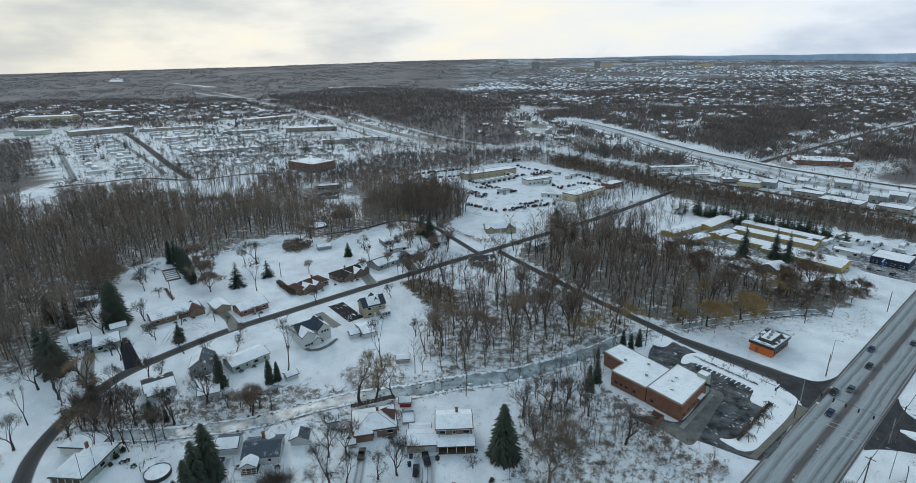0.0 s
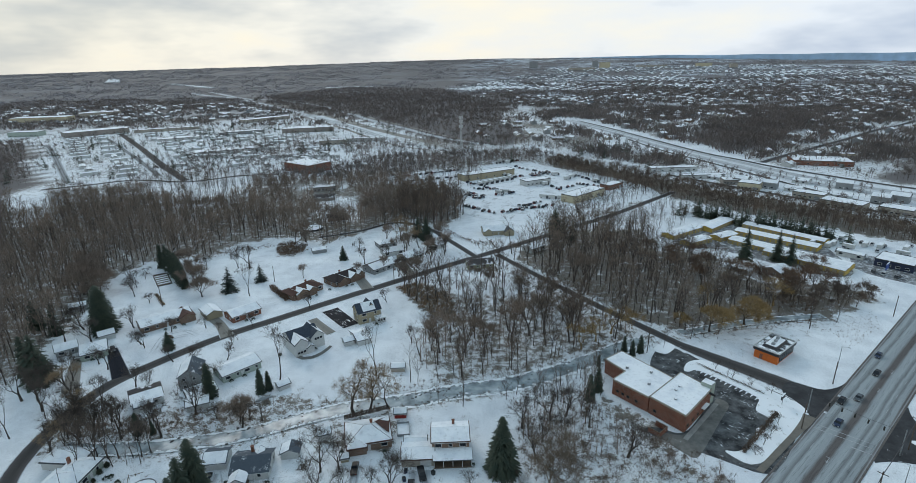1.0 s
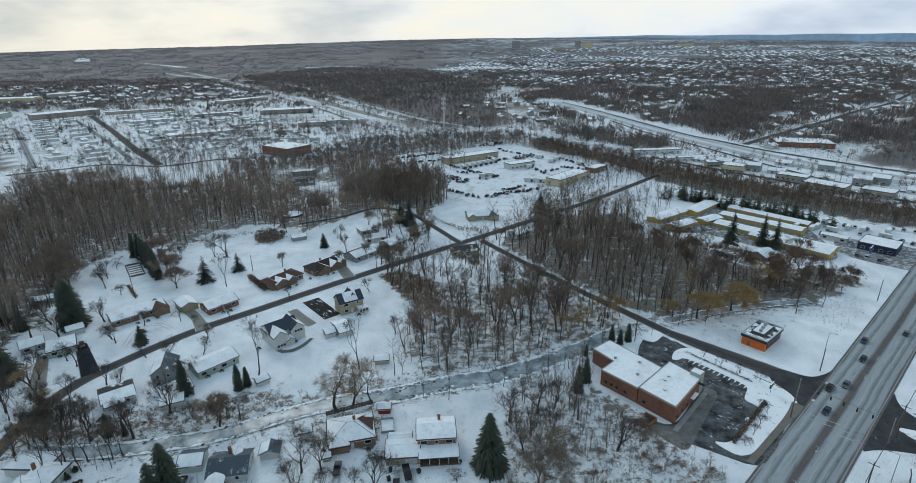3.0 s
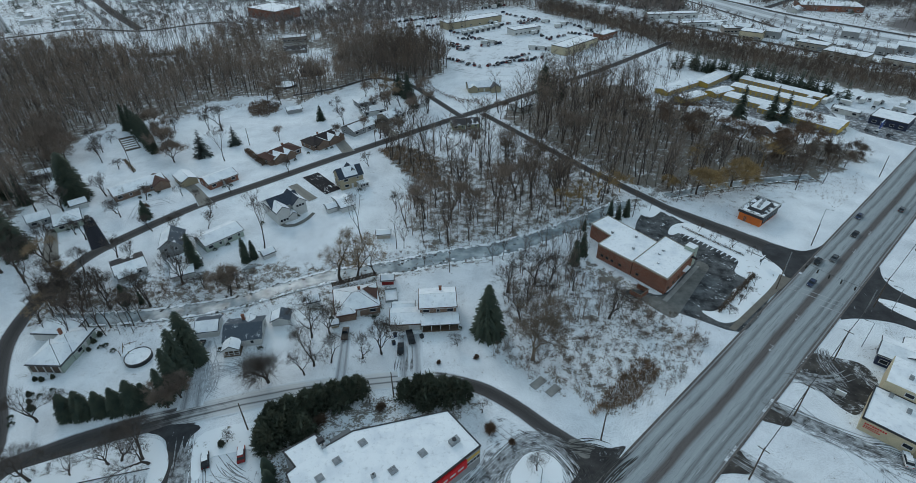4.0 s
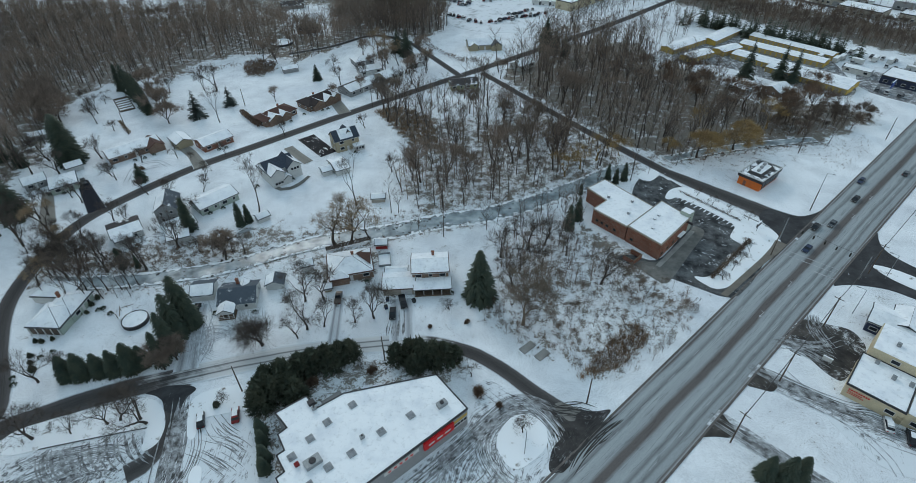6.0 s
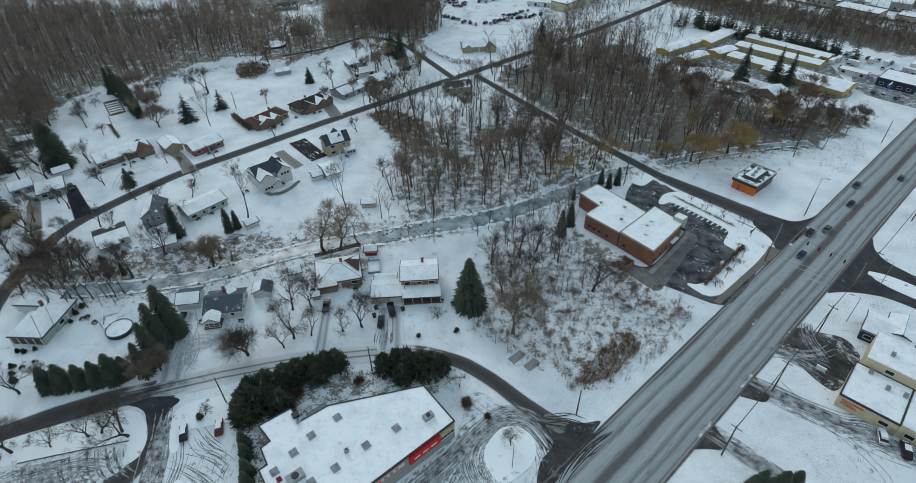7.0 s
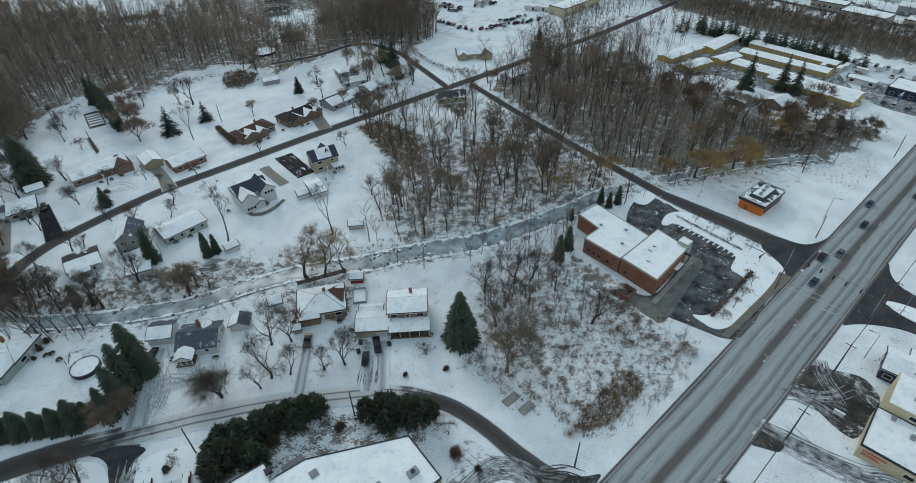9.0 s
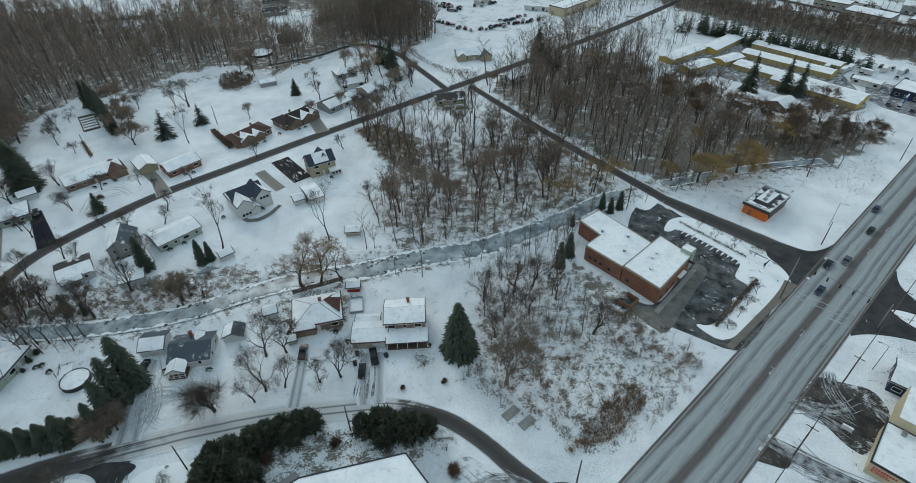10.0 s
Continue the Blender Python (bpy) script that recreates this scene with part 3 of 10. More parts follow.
# ---------------------------------------------------------------- mesh helpers
class Geo:
    """Vertices and faces gathered for one mesh."""

    def __init__(self):
        self.v, self.f = [], []

    def add(self, verts, faces):
        k = len(self.v)
        self.v += [tuple(p) for p in verts]
        self.f += [tuple(i + k for i in face) for face in faces]
        return self

    def box(self, x, y, z, sx, sy, sz, rz=0.0, taper=1.0):
        """A block whose base centre is (x, y, z)."""
        c, s = math.cos(radians(rz)), math.sin(radians(rz))
        pts = []
        for k, dz in ((1.0, 0.0), (taper, sz)):
            for a, b in ((-1, -1), (1, -1), (1, 1), (-1, 1)):
                px, py = a * sx / 2 * k, b * sy / 2 * k
                pts.append((x + c * px - s * py, y + s * px + c * py, z + dz))
        return self.add(pts, [(3, 2, 1, 0), (4, 5, 6, 7), (0, 1, 5, 4), (1, 2, 6, 5), (2, 3, 7, 6), (3, 0, 4, 7)])

    def prism(self, outline, z0, z1):
        """An upright block over a plan outline, counter-clockwise."""
        n = len(outline)
        pts = [(x, y, z0) for x, y in outline] + [(x, y, z1) for x, y in outline]
        return self.add(pts, [tuple(range(n))[::-1], tuple(range(n, 2 * n))] + [(i, (i + 1) % n, n + (i + 1) % n, n + i) for i in range(n)])

    def slab(self, corners, thick):
        """A sheet over the corners, thickened downwards."""
        n = len(corners)
        pts = [tuple(p) for p in corners] + [(x, y, z - thick) for x, y, z in corners]
        return self.add(pts, [tuple(range(n)), tuple(range(n, 2 * n))[::-1]] + [(i, n + i, n + (i + 1) % n, (i + 1) % n) for i in range(n)])

    def tube(self, a, b, ra, rb, n=6, caps=True):
        a, b = Vector(a), Vector(b)
        axis = (b - a).normalized()
        side = axis.orthogonal().normalized()
        up = axis.cross(side)
        pts = []
        for p, r in ((a, ra), (b, rb)):
            for i in range(n):
                w = 2 * math.pi * i / n
                pts.append(p + (side * math.cos(w) + up * math.sin(w)) * r)
        faces = [(i, (i + 1) % n, n + (i + 1) % n, n + i) for i in range(n)]
        if caps:
            faces += [tuple(range(n))[::-1], tuple(range(n, 2 * n))]
        return self.add(pts, faces)

    def mesh(self, name, material):
        me = bpy.data.meshes.new(name)
        me.from_pydata(self.v, [], self.f)
        me.update()
        if material:
            me.materials.append(material)
        return me


def part(name, geo, material, parent, label=""):
    """One mesh under a thing or a part."""
    me = geo if isinstance(geo, bpy.types.Mesh) else geo.mesh(name, material)
    ob = new(name, me)
    ob.parent = parent
    return tagged(ob, label)


def thing(name, x, y, angle, label, category, group="", z=0.0):
    ob = new(name)
    ob.empty_display_size = 0.2
    ob.matrix_basis = pose(x, y, z, 0, 0, angle)
    return tagged(ob, label, category, group)


def structure(name, geo, material, label="", category=""):
    me = geo if isinstance(geo, bpy.types.Mesh) else geo.mesh(name, material)
    return tagged(new(name, me), label, category, kind="structure")


def fast_mesh(name, verts, tris, material):
    """A mesh from arrays of vertices and triangles."""
    me = bpy.data.meshes.new(name)
    me.vertices.add(len(verts))
    me.vertices.foreach_set("co", np.asarray(verts, np.float32).ravel())
    me.loops.add(3 * len(tris))
    me.loops.foreach_set("vertex_index", np.asarray(tris, np.int32).ravel())
    me.polygons.add(len(tris))
    me.polygons.foreach_set("loop_start", np.arange(0, 3 * len(tris), 3, dtype=np.int32))
    me.update(calc_edges=True)
    me.materials.append(material)
    return me


def smooth_line(points, step=4.0):
    """A curve through the points, sampled about every step metres."""
    p = [np.array(q, float) for q in points]
    p = [2 * p[0] - p[1], *p, 2 * p[-1] - p[-2]]
    out = []
    for a, b, c, d in zip(p, p[1:], p[2:], p[3:]):
        n = max(1, int(np.linalg.norm(c - b) / step))
        for i in range(n):
            t = i / n
            out.append(0.5 * (2 * b + (c - a) * t + (2 * a - 5 * b + 4 * c - d) * t * t + (3 * b - a - 3 * c + d) * t ** 3))
    out.append(p[-2])
    return np.array(out)


def ribbon(points, widths, z=0.06, step=4.0, across=4, crown=0.0, z_of=None):
    """A strip along a line, with u across (0 to 1) and v along in metres."""
    line = smooth_line(points, step)
    run = np.concatenate([[0], np.cumsum(np.linalg.norm(np.diff(line, axis=0), axis=1))])
    way = np.gradient(line, axis=0)
    way /= np.linalg.norm(way, axis=1)[:, None]
    right = np.stack([way[:, 1], -way[:, 0]], 1)
    wid = np.interp(run / run[-1], np.linspace(0, 1, len(widths)), widths) if isinstance(widths, (list, tuple)) else np.full(len(line), widths)
    verts, uvs = [], []
    for p, r, w, s in zip(line, right, wid, run):
        for k in range(across + 1):
            u = k / across
            q = p + r * (u - 0.5) * w
            zz = z + crown * (1 - (2 * u - 1) ** 2) + (z_of(q[0], q[1]) if z_of else 0.0)
            verts.append((q[0], q[1], zz))
            uvs.append((u, s))
    faces = []
    for i in range(len(line) - 1):
        for k in range(across):
            a = i * (across + 1) + k
            faces.append((a, a + 1, a + across + 2, a + across + 1))
    return verts, faces, uvs


def strip(name, points, widths, material, z=0.06, label="", category="", step=4.0, crown=0.0, across=4, z_of=None):
    verts, faces, uvs = ribbon(points, widths, z, step, across, crown, z_of)
    me = bpy.data.meshes.new(name)
    me.from_pydata(verts, [], faces)
    layer = me.uv_layers.new(name="UVMap")
    for loop in me.loops:
        layer.data[loop.index].uv = uvs[loop.vertex_index]
    me.materials.append(material)
    me.update()
    return structure(name, me, material, label, category)


def inside(poly, x, y):
    """Which of the points lie in the polygon."""
    x, y = np.asarray(x, float), np.asarray(y, float)
    hit = np.zeros(x.shape, bool)
    for (ax, ay), (bx, by) in zip(poly, poly[1:] + poly[:1]):
        cut = ((ay > y) != (by > y)) & (x < (bx - ax) * (y - ay) / (by - ay + 1e-12) + ax)
        hit ^= cut
    return hit


def to_line(line, x, y):
    """The distance of the points from a sampled line."""
    best = np.full(np.shape(x), 1e9)
    for a, b in zip(line[:-1], line[1:]):
        d = b - a
        t = np.clip(((x - a[0]) * d[0] + (y - a[1]) * d[1]) / (d @ d + 1e-9), 0, 1)
        best = np.minimum(best, np.hypot(x - a[0] - t * d[0], y - a[1] - t * d[1]))
    return best


# ---------------------------------------------------------------- plan of roads, creek and woods
MAIN_DIR = np.array([0.755, 0.656]) / np.hypot(0.755, 0.656)
MAIN_RIGHT = np.array([MAIN_DIR[1], -MAIN_DIR[0]])
MAIN_AT = np.array([77.6, 98.9])


def along_main(s, side=0.0):
    """A place s metres along the main road from a point on its centre line, side metres to the right of it."""
    p = MAIN_AT + MAIN_DIR * s + MAIN_RIGHT * side
    return float(p[0]), float(p[1])


MAIN_LINE = [along_main(-140), along_main(0), along_main(150), along_main(420), (470, 420)]
LANE_LINE = [(-108, 60), (-112, 82), (-123.6, 99.4), (-132.8, 117.5), (-135.6, 136.3), (-134.4, 155.5), (-127.8, 169.7), (-108.6, 194.5), (-85.4, 215.1),
             (-60.8, 236.6), (-23.9, 267.5), (24.5, 306.9), (62.9, 338.9), (110, 379), (176, 443)]
LINK_LINE = [(17.1, 294.6), (36.3, 262.2), (58.9, 225.4), (74.2, 202.7), (85.8, 185.4)]
MOUTH_LINE = [(85.8, 185.4), (93.7, 176.5), (106.1, 163.5), (113.5, 155), (121, 146)]
COURT_LINE = [(-124, 66), (-108.4, 74.1), (-97.9, 79.7), (-86.3, 84.9), (-73.1, 88.9), (-56.6, 93.5), (-38.9, 97.3), (-21.9, 99.6), (-7.6, 100.2), (5.0, 96.6),
              (13.8, 90.4), (20.4, 83.9), (28, 76.5), (37, 68)]
CREEK_LINE = [(158, 211), (139, 208.7), (117, 204.4), (89.2, 196.5), (65.7, 188.5), (49.2, 177.5), (32.1, 168), (14.1, 160.2), (-4.8, 156), (-18.9, 151.4),
              (-28, 149.6), (-38, 147.8), (-50, 143.8), (-60, 139.2), (-70, 134.4), (-82, 131), (-97.9, 128.4), (-116.2, 127.3), (-129, 128.6)]
HIGHWAY_UP = [(-1330, 2700), (-985, 2190), (-730, 1825), (-600, 1740), (-408, 1490), (-272, 1240), (-192, 1080), (-110, 935), (-47, 820), (2, 756), (48, 704), (97, 685)]
HIGHWAY_LOW = [(-1380, 2660), (-1040, 2150), (-810, 1900), (-630, 1640), (-455, 1372), (-300, 1120), (-190, 935), (-118, 802), (-78, 742), (-33, 698), (20, 668), (70, 650), (110, 625), (160, 576), (186, 548)]
EXPRESSWAY = [(190, 1010), (214, 900), (236, 800), (253, 704), (273, 614), (290, 552), (306, 500), (329, 450), (360, 410), (450, 320)]
EXPRESSWAY_UP = [(205, 1000), (236, 868), (260, 741), (281, 636), (300, 587), (318, 538), (349, 484), (381, 437), (480, 330)]
EXPRESSWAY_LOW = [(226, 760), (240, 655), (260, 580), (277, 508), (291, 450), (307, 404), (337, 372), (420, 285)]
SUBURB_STREET = [(316, 568), (376, 618), (440, 668), (519, 731), (616, 812), (745, 910), (1100, 1250)]
YARD_PLOT = [(-6, 456), (-2, 518), (20, 580), (60, 600), (98, 554), (142, 506), (164, 455), (162, 433), (111, 398), (51, 362), (18, 366), (-5, 385)]
WOOD_LOTS = ([(-317, 507), (-266, 524), (-227, 536), (-201, 482), (-187, 446), (-202, 418), (-236, 410), (-268, 434), (-294, 466)], [(-386, 431), (-364, 444), (-318, 380), (-336, 366)],
             [(-118, 390), (-128, 440), (-103, 450), (-81, 407), (-82, 374), (-106, 372)])
LANE_CLEARING = [(-33.2, 249.2), (-14.6, 264.5), (12.3, 294.4), (19.4, 286.4), (36.3, 252.0), (20.2, 233.9), (-4.9, 238.7)]

LEFT_WOOD = [(-169, 172), (-176, 180), (-180, 214), (-198, 264), (-190, 290), (-156, 297), (-150, 321), (-120, 332), (-92, 318), (-80, 330), (-66, 350), (-45, 372),
             (-20, 350), (-4, 380), (-8, 420), (-30, 470), (-59, 495), (-169, 478), (-226, 482), (-306, 465), (-380, 420), (-420, 330), (-330, 190), (-240, 130), (-190, 150)]
COPSE = [(-36, 243), (-23, 256), (-8, 275), (17, 287), (73, 200), (65, 191), (38, 175), (14, 166), (-9, 160), (-20, 174), (-17, 211)]
RIGHT_WOOD = [(24, 294), (56, 322), (84, 350), (118, 340), (116, 300), (146, 284), (140, 268), (152, 246), (188, 246), (195, 229), (170, 213), (151, 209), (126, 206), (101, 200),
              (90, 199), (77, 206), (51, 246)]
BRUSH_LOT = [(14, 146), (33, 152), (49, 136), (64, 124), (73, 112), (66, 102), (48, 88), (36, 87), (24, 95), (9, 107), (15, 126)]
RAIL_STRIP = [(84, 575), (130, 484), (162, 432), (202, 374), (234, 339), (288, 290), (320, 322), (268, 384), (226, 434), (174, 508), (106, 612)]
NORTH_STRIP = [(48, 346), (66, 349), (76, 356), (124, 398), (168, 442), (150, 446), (104, 414), (62, 372)]
HIGH_WOOD = [(-700, 1900), (-480, 1430), (-300, 1210), (-170, 1035), (-60, 815), (-2, 740), (60, 740), (95, 850), (60, 1050), (110, 1400), (-40, 1900), (-100, 2150), (-500, 2400)]
EAST_WOOD = [(300, 665), (345, 640), (460, 760), (640, 1000), (620, 1090), (470, 960), (360, 860)]
FAR_EAST_WOOD = [(380, 480), (470, 560), (640, 730), (820, 850), (820, 560), (600, 380), (430, 380)]
WEST_WOOD = [(-440, 520), (-690, 820), (-900, 760), (-800, 500), (-560, 330), (-430, 400)]
BACK_COPSE = [(-60, 500), (-170, 482), (-280, 470), (-310, 492), (-150, 540), (-100, 620), (80, 640), (90, 600), (-20, 565), (-40, 530)]

ROADS_NEAR = [smooth_line(r, 6.0) for r in (MAIN_LINE, LANE_LINE, LINK_LINE, MOUTH_LINE, COURT_LINE)]
CREEK = smooth_line(CREEK_LINE, 5.0)


# ---------------------------------------------------------------- ground
def far_rise(x, y):
    """The land lifts slowly towards the horizon, more in the middle of the valley than on its flanks."""
    r = np.hypot(x, y)
    az = np.degrees(np.arctan2(x, np.maximum(y, 1e-3)))
    top = np.interp(az, [-60, -40, -20, -6, 4, 20, 40, 60], [60, 65, 86, 110, 114, 86, 36, 32])
    t = np.clip((r - 2500) / 2350, 0, 1)
    return np.where(y > 0, top, 40) * t * t * (3 - 2 * t)


def ground_grid():
    def axis(lo, hi, a, b, fine, grow):
        mid = list(np.arange(a, b, fine))
        up, s, p = [], fine, b
        while p < hi:
            up.append(p)
            s = min(s * grow, 120)
            p += s
        down, s, p = [], fine, a - fine
        while p > lo:
            down.append(p)
            s = min(s * grow, 120)
            p -= s
        return np.array([lo] + down[::-1] + mid + up + [hi])
    xs = axis(-4900, 4900, -150, 150, 2.3, 1.06)
    ys = axis(-900, 4880, 50, 230, 2.3, 1.06)
    X, Y = np.meshgrid(xs, ys)
    creek = to_line(CREEK, X, Y)
    road = np.min([to_line(r, X, Y) for r in ROADS_NEAR[:4]], axis=0)
    dip = np.clip(1 - (creek - 1.6) / 6.0, 0, 1)
    dip = dip * dip * (3 - 2 * dip) * np.clip((road - 7) / 6, 0, 1)
    roughness = np.array([noise.noise(Vector((a / 9, b / 9, 0))) for a, b in zip(X.ravel(), Y.ravel())]).reshape(X.shape)
    Z = far_rise(X, Y) - 0.85 * dip + 0.05 * roughness * np.clip((road - 14) / 10, 0, 1) - 0.03
    # ground cover: leaf litter and stubble under trees and brush, woodland in the distance
    litter, floor_of = np.zeros(X.shape), np.zeros(X.shape)
    wob = 5.0 * np.array([noise.noise(Vector((a / 11, b / 11, 4.0))) for a, b in zip(X.ravel(), Y.ravel())]).reshape(X.shape)
    for poly, amount in ((LEFT_WOOD, 0.74), (COPSE, 0.54), (RIGHT_WOOD, 0.82), (BRUSH_LOT, 0.40), (NORTH_STRIP, 0.6), (RAIL_STRIP, 0.95), (BACK_COPSE, 0.6)):
        litter = np.maximum(litter, amount * (0.4 * inside(poly, X + wob, Y + wob) + 0.6 * inside(poly, X - 1.6 * wob, Y + 1.3 * wob)))
    litter *= np.where(inside(LANE_CLEARING, X + 0.4 * wob, Y), 0.3, 1.0)
    litter = np.maximum(litter, 0.42 * np.clip(1 - (creek - 5) / 6, 0, 1))
    litter = np.maximum(litter, 0.75 * inside([(-38, 249), (-26, 254), (-9, 239), (-4, 205), (-18, 214)], X, Y))
    for poly in (HIGH_WOOD, EAST_WOOD, FAR_EAST_WOOD, WEST_WOOD):
        litter = np.maximum(litter, 0.85 * inside(poly, X, Y))
        floor_of = np.maximum(floor_of, inside(poly, X + 2 * wob, Y - 2 * wob))
    for poly, amount in (([(-132, 131), (-60, 136), (-46, 143), (-60, 158), (-92, 150), (-118, 142), (-134, 150)], 0.52), ([(-125, 95), (10, 100), (10, 145), (-125, 125)], 0.13),
                         ([(40, 40), (130, 130), (150, 110), (80, 40)], 0.14), ([(-60, 160), (-14, 160), (-14, 250), (-50, 215)], 0.08), ([(100, 165), (190, 225), (200, 240), (150, 205), (95, 195)], 0.16)):
        litter = np.maximum(litter, amount * inside(poly, X + wob, Y - wob))
    litter = np.maximum(litter, 0.26 * inside([(120, 178), (150, 196), (190, 228), (196, 238), (170, 212), (120, 204), (98, 196)], X + wob, Y - wob))
    litter = np.maximum(litter, 0.62 * inside([(46, 152), (57, 141), (66, 129), (59, 124), (50, 136), (41, 147)], X + 0.3 * wob, Y))
    litter = np.maximum(litter, 0.7 * inside([(-120, 305), (-121, 318), (-115, 321), (-103, 313), (-101, 302), (-107, 295.6), (-115, 297.7)], X, Y))
    litter = np.maximum(litter, 0.5 * inside([(-46, 124), (-22, 126), (-20, 146), (-50, 136)], X + 0.4 * wob, Y))
    litter = np.maximum(litter, 0.5 * inside([(-49, 62), (-39, 62), (-33, 77), (-20, 82), (0, 86), (8, 92), (-12, 97), (-40, 93), (-50, 85)], X + 0.4 * wob, Y))
    r = np.hypot(X, Y)
    fields = np.clip((X + 150) / 400, 0.12, 1.0)
    patchy = np.array([noise.noise(Vector((a / 55, b / 90, 8.0))) for a, b in zip(X.ravel(), Y.ravel())]).reshape(X.shape)
    litter = np.maximum(litter, np.clip(0.5 + 0.7 * patchy, 0.15, 0.9) * np.clip((r - 470) / 150, 0, 1) * np.where((X < -60) & (r < 1250), 0.62, 1.0))
    litter *= np.where((to_line(smooth_line(EXPRESSWAY, 30), X, Y) < 34) | inside(YARD_PLOT, X, Y) | inside(WOOD_LOTS[0], X, Y) | inside(WOOD_LOTS[1], X, Y) | inside(WOOD_LOTS[2], X, Y), 0.35, 1.0)
    woods = np.maximum(np.clip((r - 1150) / 500, 0, 1), floor_of)
    fields = np.where(floor_of > 0, 0.0, fields)
    fields = np.maximum(fields, 1.4 * inside([(-32, 2085), (250, 2150), (268, 2350), (-35, 2322)], X, Y))
    nx = len(xs)
    verts = np.stack([X, Y, Z], -1).reshape(-1, 3)
    i = (np.arange(len(ys) - 1)[:, None] * nx + np.arange(nx - 1)[None, :]).ravel()
    tris = np.concatenate([np.stack([i, i + 1, i + nx + 1], 1), np.stack([i, i + nx + 1, i + nx], 1)])
    me = fast_mesh("ground", verts, tris, M_GROUND)
    for key, value in (("litter", litter), ("woods", woods), ("fields", fields)):
        att = me.attributes.new(key, "FLOAT", "POINT")
        att.data.foreach_set("value", value.ravel().astype(np.float32))
    me.shade_smooth()
    structure("ground", me, M_GROUND, "snow-covered ground with brown grass and leaf litter showing", "ground")


ground_grid()

# ---------------------------------------------------------------- water and roads
strip("water", CREEK_LINE, [4.4, 5.0, 5.6, 8.0, 9.5, 9.0, 7.0, 6.6, 6.4], M_ICE, -0.33, "grey half-frozen creek between snowy banks", "creek", 3.0)
main_road = strip("road", MAIN_LINE, 16.8, M_MAIN_ROAD, 0.06, "wide salted main road with tyre tracks and a dark turning lane", "road", 6.0, 0.12, 8)
strip("road", LANE_LINE, [5.5, 6.2, 6.4, 6.4, 6.4, 6.2], M_STREET, 0.05, "narrow dark asphalt lane between snowy verges", "road", 3.0)
strip("road", LINK_LINE, [4.6, 4.6, 5.5], M_STREET, 0.07, "narrow dark side lane through bare woods", "road", 3.0)
strip("road", MOUTH_LINE, [6, 8, 8.5, 9.5, 15], M_STREET, 0.085, "wet dark side street meeting the main road", "road", 2.5)
strip("road", COURT_LINE, [7.0, 7.0, 7.0, 6.8, 6.6, 6.2, 4.6, 4.8, 9], M_COURT, 0.07, "curving side street, dark asphalt and packed snow", "road", 2.5)
strip("road", [(3.9, 291.9), (-13.1, 323.8), (-28.7, 349.6), (-52, 364), (-76.3, 343.7), (-100, 332)], 4.5, M_STREET, 0.06, "narrow snowy lane past the houses", "road", 4.0)
strip("road", HIGHWAY_UP, [22, 22, 20, 18, 16, 13, 11], M_PALE_ROAD, 0.35, "snow-covered upper carriageway of a divided highway", "road", 14.0)
strip("road", HIGHWAY_LOW, [26, 26, 24, 20, 18, 14, 12, 11], M_PALE_ROAD, 0.32, "snow-covered lower carriageway of a divided highway", "road", 14.0)
strip("verge", [(0.5 * (a[0] + b[0]), 0.5 * (a[1] + b[1])) for a, b in zip(HIGHWAY_UP[3:9], [(-560, 1480), (-390, 1215), (-262, 1010), (-176, 862), (-110, 762), (-60, 702)])], [20, 24, 20, 14], M_VERGE, 0.3, "brown grassy median between the carriageways", "verge", 14.0)
strip("verge", [(p[0] - 17, p[1] - 8) for p in HIGHWAY_LOW[4:10]], [5, 7, 5], M_VERGE, 0.28, "brown scrubby bank below the highway", "verge", 14.0)
strip("verge", [(p[0] + 13, p[1] + 7) for p in HIGHWAY_UP[4:10]], [5, 8, 6], M_VERGE, 0.29, "brown scrubby bank above the highway", "verge", 14.0)
strip("road", EXPRESSWAY, [16, 20, 24, 28, 30, 32, 34, 34], M_PALE_ROAD, 0.25, "wide snow-covered expressway lanes", "road", 12.0)
strip("road", EXPRESSWAY_UP, [5, 6, 6.5, 7], M_STREET, 0.32, "dark wet service road beside the expressway", "road", 12.0)
strip("road", EXPRESSWAY_LOW, [4, 4.5, 5], M_STREET, 0.32, "dark slushy edge road below the expressway", "road", 12.0)
strip("road", SUBURB_STREET, 9, M_STREET, 0.3, "dark suburban street running into the distance", "road", 15.0)
strip("road", [(197, 512), (231, 462), (273, 405), (318, 352), (420, 260)], 7, M_STREET, 0.28, "dark lane beside the railway strip", "road", 10.0)
strip("road", [(-604, 928), (-469, 757), (-358, 612), (-286, 523)], 10, M_STREET, 0.25, "dark tree-lined access road through the trailer park", "road", 12.0)
strip("road", [(-582, 860), (-433, 680), (-328, 550)], 7, M_PACKED, 0.37, "snowy street along the trailer park", "road", 12.0)
strip("road", [(-640, 800), (-589, 744), (-407, 522)], 8, M_PACKED, 0.37, "snowy street inside the trailer park", "road", 12.0)
strip("road", [(-410, 490), (-371, 513), (-342, 530), (-280, 517), (-239, 543), (-200, 548)], 6, M_STREET, 0.31, "dark lane along the edge of the trailer park", "road", 12.0)
strip("pavement", [(-131.5, 166.5), (-148.5, 187.5)], [6.6, 4.3], M_CLEARED, 0.085, "dark cleared asphalt drive", "driveway", 3.0)
